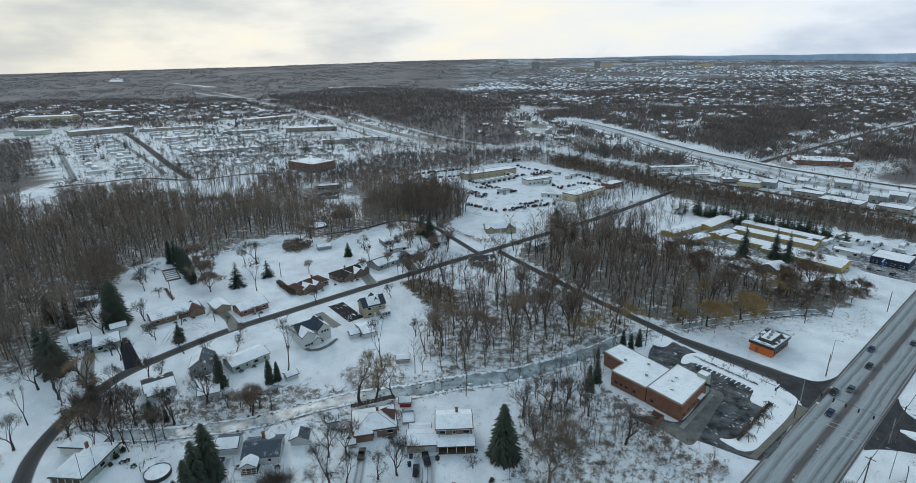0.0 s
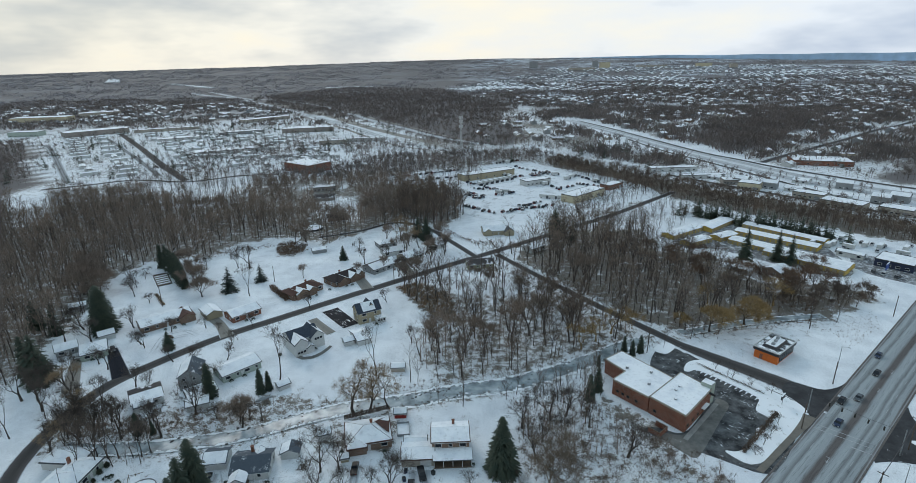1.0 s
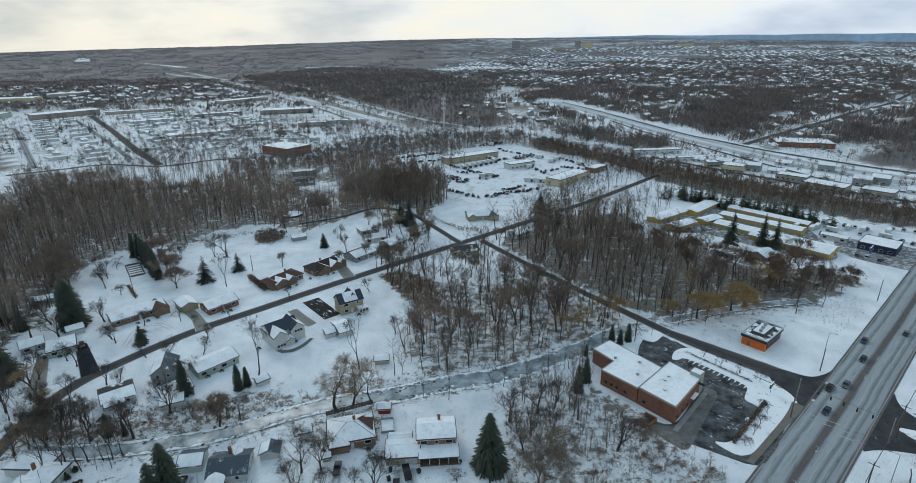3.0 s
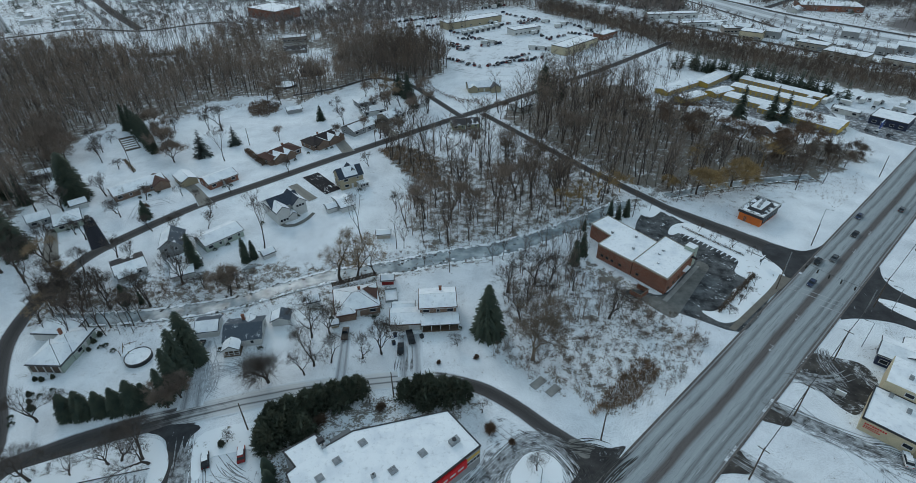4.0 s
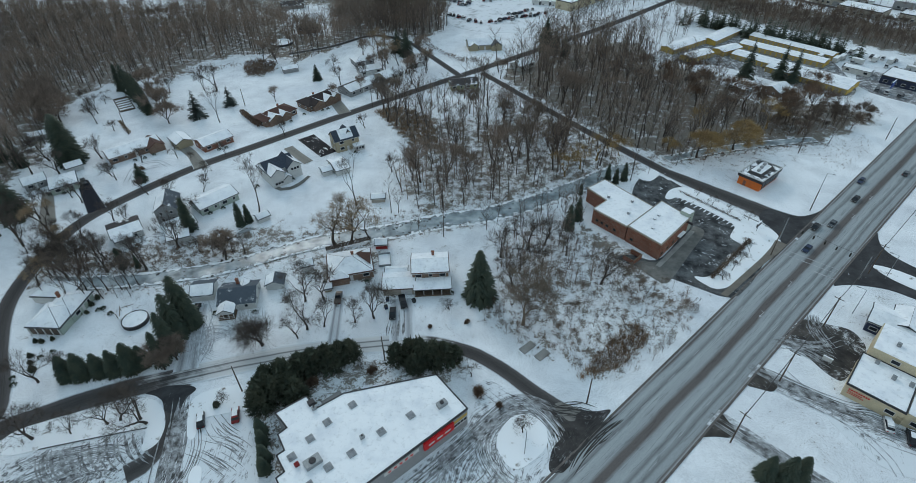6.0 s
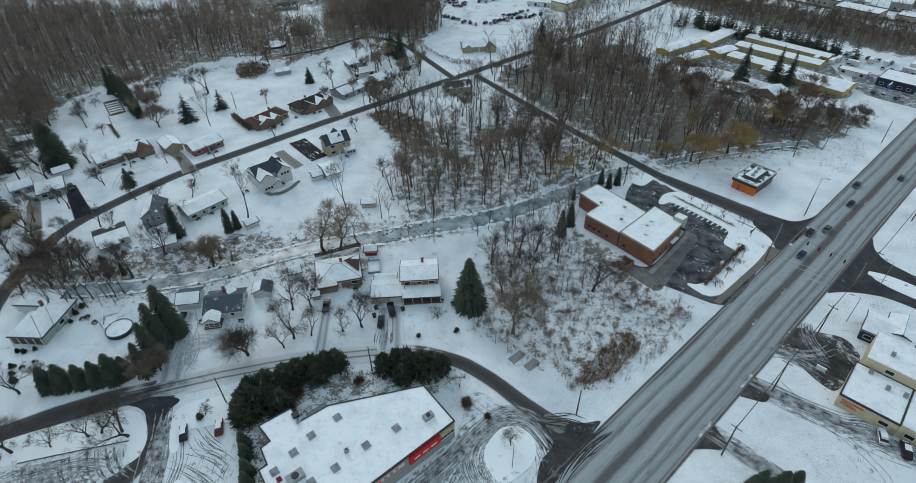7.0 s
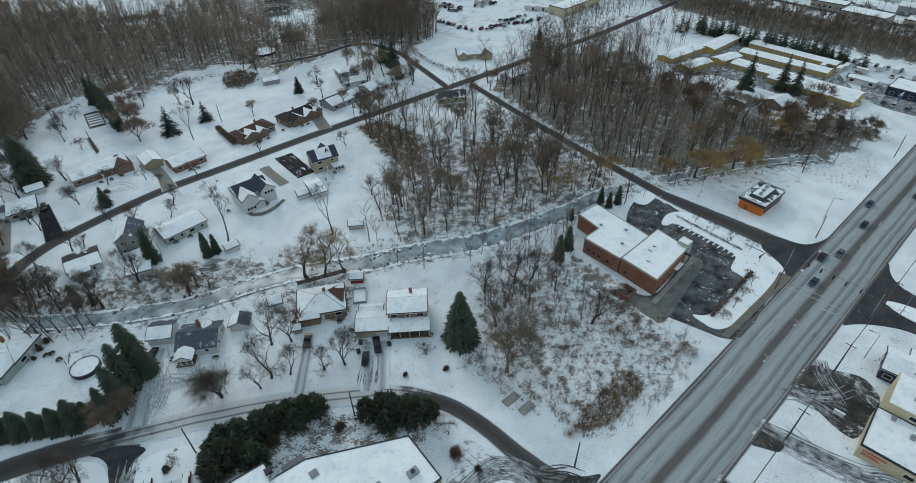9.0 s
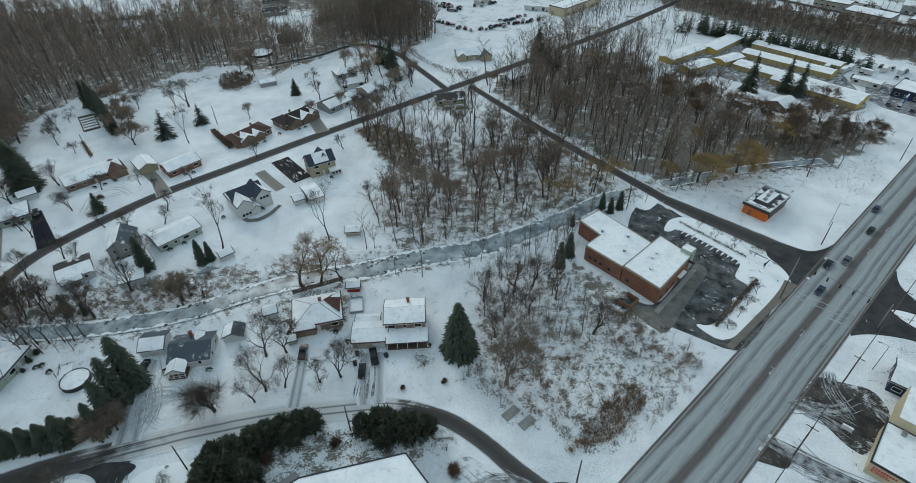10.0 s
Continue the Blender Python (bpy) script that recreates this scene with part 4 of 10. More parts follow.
strip("pavement", [(-52.3, 205.6), (-65.7, 221.9)], [7.6, 7.8], M_STREAKED, 0.085, "dark asphalt drive with snow streaks", "driveway", 3.0)
strip("pavement", [(-104, 197), (-112, 208), (-119, 215)], [6.0, 4.5, 5.0], M_TAN_DRIVE, 0.085, "tan concrete drive to a garage", "driveway", 3.0)
strip("pavement", [(-71.5, 212.5), (-66, 206), (-59.5, 199)], [4.5, 4.5, 4.5], M_TAN_DRIVE, 0.085, "tan concrete drive beside a white house", "driveway", 3.0)
strip("pavement", [(-69.5, 181.4), (-66, 178.6), (-62.6, 179.2), (-59.4, 182.6), (-57, 188.2)], [1.6, 2.0, 2.2, 1.8, 1.4], M_WORN, 0.09, "curved grey paved path round the white house", "footpath", 2.0)
strip("pavement", [(-52, 246), (-60, 262)], [6.5, 6.0], M_TAN_DRIVE, 0.085, "tan concrete drive", "driveway", 3.0)
strip("pavement", [(-31, 264), (-40, 283)], [6, 5.5], M_TAN_DRIVE, 0.085, "tan concrete drive", "driveway", 3.0)
strip("pavement", [(-145, 158), (-158, 180)], [6, 4], M_TAN_DRIVE, 0.085, "tan concrete drive past a house", "driveway", 3.0)
strip("pavement", [(-69, 92), (-72, 104), (-74, 116)], [6.5, 5.0, 5.0], M_DRIVE, 0.085, "snowy drive with wheel tracks", "driveway", 3.0)
strip("pavement", [(-32, 100.5), (-33, 117)], [3.4, 3.0], M_DRIVE, 0.085, "snowy drive with wheel tracks", "driveway", 3.0)
strip("pavement", [(-13, 101), (-14.5, 117)], [7, 8], M_DRIVE, 0.085, "snowy drive with wheel tracks", "driveway", 3.0)
strip("pavement", [(-69.0, 87.2), (-68.4, 82.6), (-66.9, 77.8), (-66.2, 73.4), (-66.8, 68.6), (-68.7, 65.5), (-71.3, 63.6)], [7.5, 5.0, 4.6, 4.6, 5.0, 5.5, 6], M_STREET, 0.10, "dark asphalt entrance drive of the shop yard", "driveway", 2.5)
strip("pavement", [(-67.4, 86.1), (-65.9, 80.5), (-63.9, 73.9), (-62.9, 68.5), (-60.2, 60.7)], [4, 4, 4.5, 4.5, 6], M_RUTS, 0.096, "rutted snow beside the entrance drive", "driveway", 2.5)
strip("kerb", [(-94.4, 69.9), (-86.9, 71.7), (-78.9, 73.5), (-71.5, 75.1)], 0.3, M_DARK_KERB, 0.22, "dark kerb line of the shop car park", "kerb", 4.0, 0.0, 1)
strip("kerb", [(-59.7, 77.9), (-53.2, 79.2), (-46.0, 80.7)], 0.25, M_DARK_KERB, 0.13, "dark kerb line of the shop car park", "kerb", 4.0, 0.0, 1)


def rounded(outline, times=2, cut=0.22):
    """An outline with its corners cut to a soft curve."""
    pts = [np.array(p, float) for p in outline]
    for _ in range(times):
        pts = [q for a, b in zip(pts, pts[1:] + pts[:1]) for q in (a * (1 - cut) + b * cut, a * cut + b * (1 - cut))]
    return [(float(p[0]), float(p[1])) for p in pts]


def sheet(name, outline, material, z, label, category):
    """A flat sheet over an outline."""
    return structure(name, Geo().prism(rounded(outline, 2, 0.2), -0.3, z), material, label, category)


sheet("pavement", [(84.5, 181.5), (79.5, 172), (76, 158), (80, 147), (66, 131), (58, 136), (52, 134), (70, 122.5), (84, 112.8), (100, 131), (110, 143), (109, 150), (98, 162), (88.5, 174)],
      M_LOT, 0.075, "wet dark car park with thin snow streaks", "car park")
strip("pavement", [(65.4, 129.4), (73.8, 138.0), (82.6, 147.2)], 1.5, M_CONCRETE, 0.12, "concrete walk along the brick building", "footpath", 3.0)
sheet("pavement", [(57.5, 133.5), (66.5, 130.6), (80.4, 145.2), (84.2, 150.7), (87.3, 146.8), (79.4, 137.6), (69.4, 125.1), (65.2, 120.8), (61.3, 125.4)], M_WORN, 0.092, "worn wet concrete apron before the brick building", "car park")
sheet("pavement", [(74, 157), (84, 170), (84.5, 182), (77, 186), (70, 176), (66.5, 166)], M_LOT, 0.078, "wet dark yard behind the brick building", "car park")
sheet("pavement", [(-101, 66), (-94, 70.2), (-73, 74.8), (-69, 68), (-66, 60), (-64, 44), (-96, 44), (-104, 60)], M_TRACKED, 0.07, "snowy car park criss-crossed by tyre tracks", "car park")
sheet("pavement", [(-61, 83), (-47, 81), (-41, 62), (-38, 45), (-60, 45), (-61, 70)], M_THIN, 0.072, "snowy car park with parking lines", "car park")
sheet("pavement", [(8, 89), (15, 84), (25, 73), (24, 58), (12, 44), (-22, 44), (-17, 56), (5, 74)], M_SCUFFED, 0.068, "shop forecourt with dense tyre tracks in snow", "car park")
sheet("pavement", [(88.5, 98), (93, 102), (99, 106.5), (103, 104.5), (110.5, 102), (110.8, 95), (104, 89.5), (98, 84.5), (95.5, 87.5), (94, 92), (92.5, 95.5)], M_MUD, 0.07, "dark muddy parking yard", "car park")
sheet("pavement", [(88, 80), (93, 82), (101, 76), (106, 68), (104, 58), (94, 62), (90, 70)], M_THIN, 0.066, "snowy yard with tyre tracks", "car park")
strip("pavement", [(76, 90.5), (86, 81), (97, 73), (108, 66)], [6, 4.5, 4, 5], M_YARD_TRACKS, 0.08, "snowy drive churned by tyres", "driveway", 2.5)
strip("pavement", [(61.5, 76.5), (69, 69), (80, 58), (90, 48)], [6, 4.5, 4.5, 4.5], M_YARD_TRACKS, 0.08, "snowy drive churned by tyres", "driveway", 2.5)
sheet("pavement", [(23.7, 78.2), (24.8, 76.2), (27.4, 73.6), (25.9, 70.7), (23.3, 68.3), (21.5, 62.4), (25.7, 62.4), (27.8, 65.8), (31.2, 68.8), (33.8, 72.0), (36.9, 75.5), (39.4, 78.3), (34.9, 77.5), (32.2, 78.0), (26.5, 80.7)], M_FAN, 0.094, "dark wet junction mouth with slush", "road")
sheet("pavement", [(28.1, 75.1), (29.8, 75.0), (30.1, 76.8), (32.2, 77.9), (26.7, 80.8), (24.7, 78.3)], M_WORN, 0.105, "pale worn concrete patch in the street", "road")
sheet("pavement", [(-77.1, 84.8), (-71.0, 87.5), (-63.4, 86.7), (-65.7, 83.2), (-65.6, 79.1), (-69.2, 79.2), (-71.1, 82.7), (-74.0, 84.5)], M_WETTED, 0.106, "dark wet junction of the entrance drive", "road")
sheet("pavement", [along_main(s, -d) for s, d in ((90, 8.2), (77, 9), (69.5, 12.5), (67.8, 23), (58.5, 22), (56, 15), (52, 10.5), (44, 8.2))], M_WETTED, 0.092, "wet dark mouth of the side street", "road")
sheet("pavement", YARD_PLOT, M_YARD, 0.1, "snowy vehicle storage yard", "yard")
sheet("pavement", [(-86, 524), (-34, 566), (-3, 547), (-9, 504), (-75, 484)], M_YARD, 0.1, "snowy contractor yard", "yard")
sheet("pavement", [(126, 318), (186, 362), (218, 314), (206, 258), (190, 252), (160, 286), (150, 300), (132, 300)], M_SLUSHY, 0.07, "slushy asphalt between the storage rows", "yard")
sheet("pavement", [(205, 262), (222, 290), (262, 262), (232, 232)], M_SLUSHY, 0.09, "dark wet forecourt beside the main road", "car park")
sheet("pavement", [along_main(s, d) for s, d in ((82, 8.2), (74, 11), (70, 15), (68.5, 22), (68, 30), (70, 90), (54, 90), (53, 30), (52, 21), (48.5, 15.5), (45, 11.5), (40, 8.2))], M_WETTED, 0.075, "wet dark side street with slush", "road")

for mouth in ([along_main(s_, d) for s_, d in ((-24, 8.3), (-34, 8.3), (-31, 10.5), (-29, 13), (-26.5, 13.5), (-25.5, 11))], [along_main(s_, d) for s_, d in ((-3.5, 8.3), (-12.5, 8.3), (-11, 11), (-9.5, 14), (-6.5, 14), (-5, 11))],
              [along_main(s_, d) for s_, d in ((21, 8.3), (12.2, 8.3), (14, 11), (16, 14.5), (20.5, 16), (22.5, 12.5))]):
    sheet("pavement", mouth, M_DIRT, 0.1, "dirty wet mouth of a yard drive", "driveway")

# raised snowy islands, kerbs and ploughed banks
M_ISLAND = snowy("island_snow", GRASS, (0.12, 0.10, 0.07), 0.33, 0.42, 0.3)
for outline, name in (([(79.0, 167.2), (82.5, 172.8), (87.3, 174.8), (92.5, 173.0), (96.6, 166.6), (100.3, 160.1), (104.1, 154.5), (108.0, 149.8), (109.9, 146.0), (110.0, 142.4), (108.6, 139.6), (95.2, 128.6),
                        (80.4, 116.6), (73.8, 125.0), (79.4, 123.4), (88.3, 131.8), (88.9, 134.3), (93.0, 135.4), (96.4, 139.0), (93.4, 143.0), (95.0, 145.6), (98.3, 149.6), (96.0, 153.5), (92.0, 159.0), (84.3, 168.3), (81.0, 166.2)], "traffic_island"),
                      ([(72.5, 182.5), (76.5, 178), (83.4, 184.5), (80.6, 188.6), (77.5, 187.5)], "traffic_island"),
                      ([(-94.4, 69.9), (-86.9, 71.7), (-78.9, 73.5), (-71.5, 75.1), (-70.7, 71.0), (-70.6, 69.8), (-69.4, 68.9), (-67.1, 71.2), (-67.3, 75.6), (-69.6, 80.2), (-73.3, 83.3), (-78.9, 83.4), (-86.6, 81.1), (-94.5, 78.4), (-103.3, 74.9), (-105.0, 70.6), (-101.2, 68.2)], "traffic_island"),
                      ([(-61.2, 72.6), (-60.0, 71.7), (-59.0, 72.3), (-59.9, 77.5), (-53.1, 78.9), (-46.6, 80.4), (-48.3, 87.1), (-56.2, 86.9), (-62.1, 84.9), (-64.0, 82.5), (-63.2, 78.4)], "traffic_island"),
                      ([(-56.5, 61.1), (-57.2, 63.8), (-56.5, 65.6), (-54.9, 65.2), (-54.1, 63.2), (-53.7, 60.5)], "traffic_island"),
                      ([(14, 62), (22.5, 68), (23, 74), (19, 77.5), (14.5, 76.5), (10, 70)], "traffic_island"),
                      ([along_main(s, d) for s, d in ((60.0, 12.6), (62.6, 17.5), (63.4, 24), (63.0, 36), (60.0, 39), (57.5, 36), (56.8, 22), (57.8, 16.5))], "traffic_island")):
    top = rounded(outline)
    structure(name, Geo().prism(top, -0.3, 0.2), M_ISLAND, "snow-covered kerbed planting island", "traffic island")
for side in (-8.55, 8.55):
    strip("kerb", [along_main(-130, side), along_main(0, side), along_main(150, side), along_main(380, side)], 0.55, M_KERB, 0.09, "slush-covered concrete kerb", "kerb", 5.0, 0.04, 2)
strip("pavement", [along_main(13.5, -10.7), along_main(31, -10.3), along_main(46, -10.0), along_main(51, -10.4)], [1.9, 1.9, 2.0, 3.6], M_FOOTPATH, 0.225, "bare tan concrete footpath", "footpath", 3.0)

# tyre tracks pressed into the snow
def tyre_track(points):
    line = smooth_line(points, 1.5)
    way = np.gradient(line, axis=0)
    way /= np.linalg.norm(way, axis=1)[:, None]
    right = np.stack([way[:, 1], -way[:, 0]], 1)
    for side in (-0.8, 0.8):
        strip("tyre_track", [tuple(p) for p in (line + right * side)[::2]], 0.3, M_TRACK_LINE, 0.078, "tyre track pressed into the snow", "tyre track", 2.0, 0.0, 1)


tyre_track([(-130.3, 186.2), (-132.0, 198.2), (-125.5, 202.7), (-117.8, 198.2)])
tyre_track([(-129.0, 187.1), (-127.3, 195.9), (-122.2, 198.8)])
tyre_track([(-68.2, 97.5), (-67.4, 101.9), (-65.6, 106.0)])
tyre_track([(-72.9, 117.1), (-69.5, 110.6), (-69.6, 104.5), (-71.4, 101.6)])
tyre_track([(82.6, 86.7), (85.9, 80.0), (92.1, 74.3), (98.0, 69.0), (103.7, 65.8)])
tyre_track([(85.0, 89.0), (88.2, 82.1), (94.5, 76.3), (100.4, 70.8), (106.0, 67.6)])
tyre_track([(82.1, 84.5), (88.6, 78.5), (94.2, 71.0), (96.7, 63.6), (96.5, 60.2)])
M_RUT = surf("dark_tyre_rut", (0.085, 0.083, 0.083), (0.44, 0.455, 0.47), 0.6, 0.9, world_space=True, fine=4.0)


def track_family(label, lines, width, z, seed, n, sway, material=None):
    """Many wandering tyre ruts that follow a few guide lines, pressed into the snow."""
    rng = np.random.default_rng(seed)
    g, guides = Geo(), [smooth_line(l, 1.4) for l in lines]
    for k in range(n):
        line = guides[k % len(guides)]
        a, b = sorted(rng.uniform(0, 1, 2))
        i, j = int(a * 0.6 * len(line)), int((0.45 + 0.55 * b) * len(line))
        if j - i < 4:
            continue
        piece = line[i:j]
        way = np.gradient(piece, axis=0)
        way /= np.linalg.norm(way, axis=1)[:, None] + 1e-9
        right = np.stack([way[:, 1], -way[:, 0]], 1)
        t = np.linspace(0, 1, len(piece))
        off = rng.normal() * sway + rng.normal() * sway * 0.5 * t + rng.normal() * sway * 0.3 * np.sin(3.1 * t)
        for side in (-0.75, 0.75):
            mid = piece + right * (off + side)[:, None]
            w = width * rng.uniform(0.6, 1.1) * np.minimum(1.0, np.minimum(t, 1 - t) * 6 + 0.1)
            zz = z + 0.0006 * (2 * k + (side > 0))
            pts = np.concatenate([mid - right * w[:, None] / 2, mid + right * w[:, None] / 2])
            m = len(piece)
            g.add([(p[0], p[1], zz) for p in pts], [(q, m + q, m + q + 1, q + 1) for q in range(m - 1)])
    return structure("tyre_track", g, material or M_RUT, label, "tyre track")


track_family("dense dark tyre ruts round the snowy forecourt island", [
    [(27, 73), (22.5, 79.5), (16, 81), (10.5, 77), (4, 71), (-6, 62.5), (-16, 54)], [(26, 70), (23.5, 77), (17.5, 79.2), (10.5, 74.5), (8, 68), (12, 60.5), (19, 57.5)],
    [(25.5, 66), (24.6, 73), (19.5, 79.4), (13, 83.6), (9.5, 87.2)], [(24.4, 62), (24.4, 70), (20, 77.6), (11, 76.2), (2, 68), (-8, 59)]], 0.22, 0.073, 61, 34, 1.1)
track_family("dark tyre ruts across the snowy car park", [
    [(-72.5, 66.4), (-76, 66.8), (-80, 66), (-90, 61), (-98, 54)], [(-73, 62.6), (-76, 63.5), (-82, 62), (-90, 55), (-94, 48)], [(-73, 68.4), (-76, 69.5), (-82, 69.5), (-92, 66.5), (-99, 62)],
    [(-74, 58), (-78, 58), (-86, 53), (-90, 46)]], 0.26, 0.075, 62, 30, 1.7)
bays = [[(-94 + 1.9 * k, 69.4 + 0.43 * k), (-92.6 + 1.9 * k, 66.6 + 0.43 * k), (-90.2 + 1.9 * k, 63.6 + 0.43 * k), (-86.4 + 1.9 * k, 61.4 + 0.43 * k)] for k in range(12)]
track_family("dark tyre marks of parked cars along the kerb", bays, 0.42, 0.092, 63, 24, 0.25)
track_family("tyre ruts between the parking bays", [[(-62, 79), (-59, 73.6), (-57.6, 68), (-58, 60), (-59, 52)], [(-57, 78.6), (-52, 74), (-46, 71.6)], [(-57.5, 72.5), (-50, 70.4), (-45, 67)], [(-60, 70), (-52, 66), (-46, 62)]], 0.18, 0.077, 64, 20, 0.9)
track_family("deep ruts beside the entrance drive", [[(-66, 84), (-64.6, 78), (-62.8, 71), (-61.5, 64), (-60, 56)]], 0.4, 0.102, 65, 16, 1.0)
track_family("tyre ruts over a snowy yard drive", [[(74, 92), (82, 84.6), (92, 77.4), (102, 70.4), (110, 66)], [(76, 91), (86, 82.6), (95, 77), (100, 76), (106, 72)]], 0.2, 0.09, 66, 26, 0.85)
track_family("tyre ruts over a snowy side drive", [[(60, 78), (68, 70), (79, 59), (90, 47)]], 0.26, 0.09, 67, 14, 0.8)
track_family("tyre ruts at the mouth of the muddy yard", [[(86, 98.5), (92, 98), (99, 97), (108, 99)], [(88, 100), (95, 94), (100, 89)], [(102, 108), (100, 101), (101, 92)]], 0.3, 0.093, 68, 24, 1.2)
track_family("faint tyre tracks on a snowy drive", [[(-68, 93), (-70.6, 101), (-72.6, 109), (-73.6, 116)], [(-66.6, 94), (-66, 100), (-68, 106), (-71.4, 111)]], 0.3, 0.092, 69, 12, 0.8, M_TRACK_LINE)
track_family("faint turning circles on a snowy lawn", [[(-66 + 5.2 * math.cos(a / 4), 101.5 + 4.2 * math.sin(a / 4)) for a in range(0, 22)], [(-60 + 7 * math.cos(a / 4), 100.5 + 4.6 * math.sin(a / 4)) for a in range(6, 20)]], 0.2, 0.06, 70, 12, 0.9, M_TRACK_LINE)
track_family("dark tyre marks before the porch house", [[(-13.4, 102.5), (-13.6, 108), (-14, 114)], [(-16.6, 102.5), (-16.5, 106), (-16.4, 110)]], 0.34, 0.094, 71, 12, 0.5)
track_family("tyre marks turning off the main road", [[(26, 62), (30, 67), (36, 72.6), (42, 77)], [(22.5, 80), (26, 78), (30.4, 77.6), (37, 76)], [(27.6, 65), (27.2, 72), (24, 78.5)]], 0.3, 0.112, 72, 22, 1.1, M_STONE)

# worn paint on the main road
def dash(parent, s, side, length, width, turn=0.0):
    x, y = along_main(s, side)
    ang = math.degrees(math.atan2(MAIN_DIR[1], MAIN_DIR[0])) + turn
    g = Geo().box(0, 0, 0, length, width, 0.012)
    ob = part("lane_marking", g, M_MARK, parent)
    crown = 0.06 + 0.12 * (1 - (side / 8.4) ** 2)
    ob.matrix_basis = pose(x, y, crown + 0.006, 0, 0, ang)


for k in range(-6, 16):
    for side in (-5.0, 5.1):
        if not 40 < k * 12 < 72:
            dash(main_road, k * 12.0, side, 3.0, 0.12)
for s in (46.5, 49.0):
    dash(main_road, s, 0, 0.25, 15.2, 8)
dash(main_road, 44, 4.2, 0.45, 7.6, 8)
dash(main_road, 71, -4.2, 0.45, 7.6, 8)
for s in (14.5, 33, 84, 101):
    g = Geo().box(0, 0, 0, 2.2, 0.16, 0.012).add([(-1.1, -0.45, 0.012), (-1.1, 0.45, 0.012), (-2.0, 0, 0.012)], [(0, 1, 2)]).box(0.9, 0.45, 0, 0.16, 0.9, 0.012)
    ob = part("turn_arrow", g, M_MARK, main_road)
    ob.matrix_basis = pose(*along_main(s, 0.2), 0.19, 0, 0, 41)

# fingers of ploughed snow between the parking bays
for i in range(13):
    t = i / 12
    x, y = 84.6 + t * 13.2, 167.6 - t * 17.4
    k = 1.5 + 0.9 * ((i * 7) % 5) / 4
    g = Geo().add([(-0.2, -0.36, 0.1), (-0.2, 0.36, 0.1), (-k, 0.1, 0.1), (-k, -0.1, 0.1), (-0.2, 0, 0.24), (0.1 - k, 0, 0.16)], [(0, 4, 5, 3), (4, 1, 2, 5), (0, 1, 4), (3, 5, 2)])
    ob = structure("snowbank", g, M_SNOW, "finger of ploughed snow between parking bays", "snowbank")
    ob.matrix_basis = pose(x + 0.4, y + 0.3, 0.0, 0, 0, 37)


# ---------------------------------------------------------------- houses
def gable_body(w, d, h, rise):
    """Walls with pointed ends; the ridge runs along x."""
    g = Geo()
    a, b = w / 2, d / 2
    pts = [(-a, -b, -0.2), (a, -b, -0.2), (a, b, -0.2), (-a, b, -0.2), (-a, -b, h), (a, -b, h), (a, b, h), (-a, b, h), (-a, 0, h + rise), (a, 0, h + rise)]
    return g.add(pts, [(0, 1, 5, 4), (2, 3, 7, 6), (1, 2, 6, 9, 5), (3, 0, 4, 8, 7), (4, 5, 9, 8), (6, 7, 8, 9), (3, 2, 1, 0)])


def gable_roof(w, d, h, rise, over, thick, lift, cut=0.0, sides=(-1, 1)):
    """Two pitched slabs over the walls; cut draws their edges in."""
    g = Geo()
    a, b = w / 2 + over - cut, d / 2 + over
    slope = rise / (d / 2)
    low = h - slope * over + lift
    top = h + rise + lift
    edge = low + slope * cut
    k = b - cut
    for s in sides:
        pts = [(-a, s * k, edge), (a, s * k, edge), (a, s * cut * 0.25, top - slope * cut * 0.25), (-a, s * cut * 0.25, top - slope * cut * 0.25)]
        g.slab(pts if s < 0 else pts[::-1], thick)
    return g


def hip_roof(w, d, h, rise, over, thick, lift, cut=0.0):
    """Four pitched slabs; the ridge runs along the longer side."""
    g = Geo()
    a, b = w / 2 + over - cut, d / 2 + over - cut
    slope = rise / (d / 2 + over)
    z0, z1 = h - 0.05 + lift + slope * cut, h + rise + lift
    r = max(0.05, w / 2 - d / 2)
    e = [(-a, -b, z0), (a, -b, z0), (a, b, z0), (-a, b, z0)]
    p, q = (-r, 0, z1), (r, 0, z1)
    for face in ([e[0], e[1], q, p], [e[1], e[2], q], [e[2], e[3], p, q], [e[3], e[0], p]):
        if cut:
            c = np.mean(face, axis=0)
            face = [tuple(c + (np.array(v) - c) * 0.965) for v in face]
        g.slab(face, thick)
    return g


def window_mesh(w, h, frame_material=None):
    """A window frame as one ring with a deeper sill, and the pane in it."""
    a, t, y0, y1 = w / 2 + 0.05, 0.11, -0.06, 0.05
    ring = [(-a, 0), (a, 0), (a, h), (-a, h)]
    hole = [(-a + t, t), (a - t, t), (a - t, h - t), (-a + t, h - t)]
    pts = [(x, y0 - (0.08 if z == 0 else 0), z) for x, z in ring] + [(x, y0, z) for x, z in hole] + [(x, y1, z) for x, z in ring] + [(x, y1, z) for x, z in hole]
    faces = []
    for i in range(4):
        j = (i + 1) % 4
        faces += [(i, j, 4 + j, 4 + i), (i, 8 + i, 8 + j, j), (4 + i, 4 + j, 12 + j, 12 + i)]
    return Geo().add(pts, faces).mesh("window", frame_material or M_TRIM), Geo().box(0, 0.0, t, w - 0.1, 0.05, h - 2 * t).mesh("pane", M_GLASS)


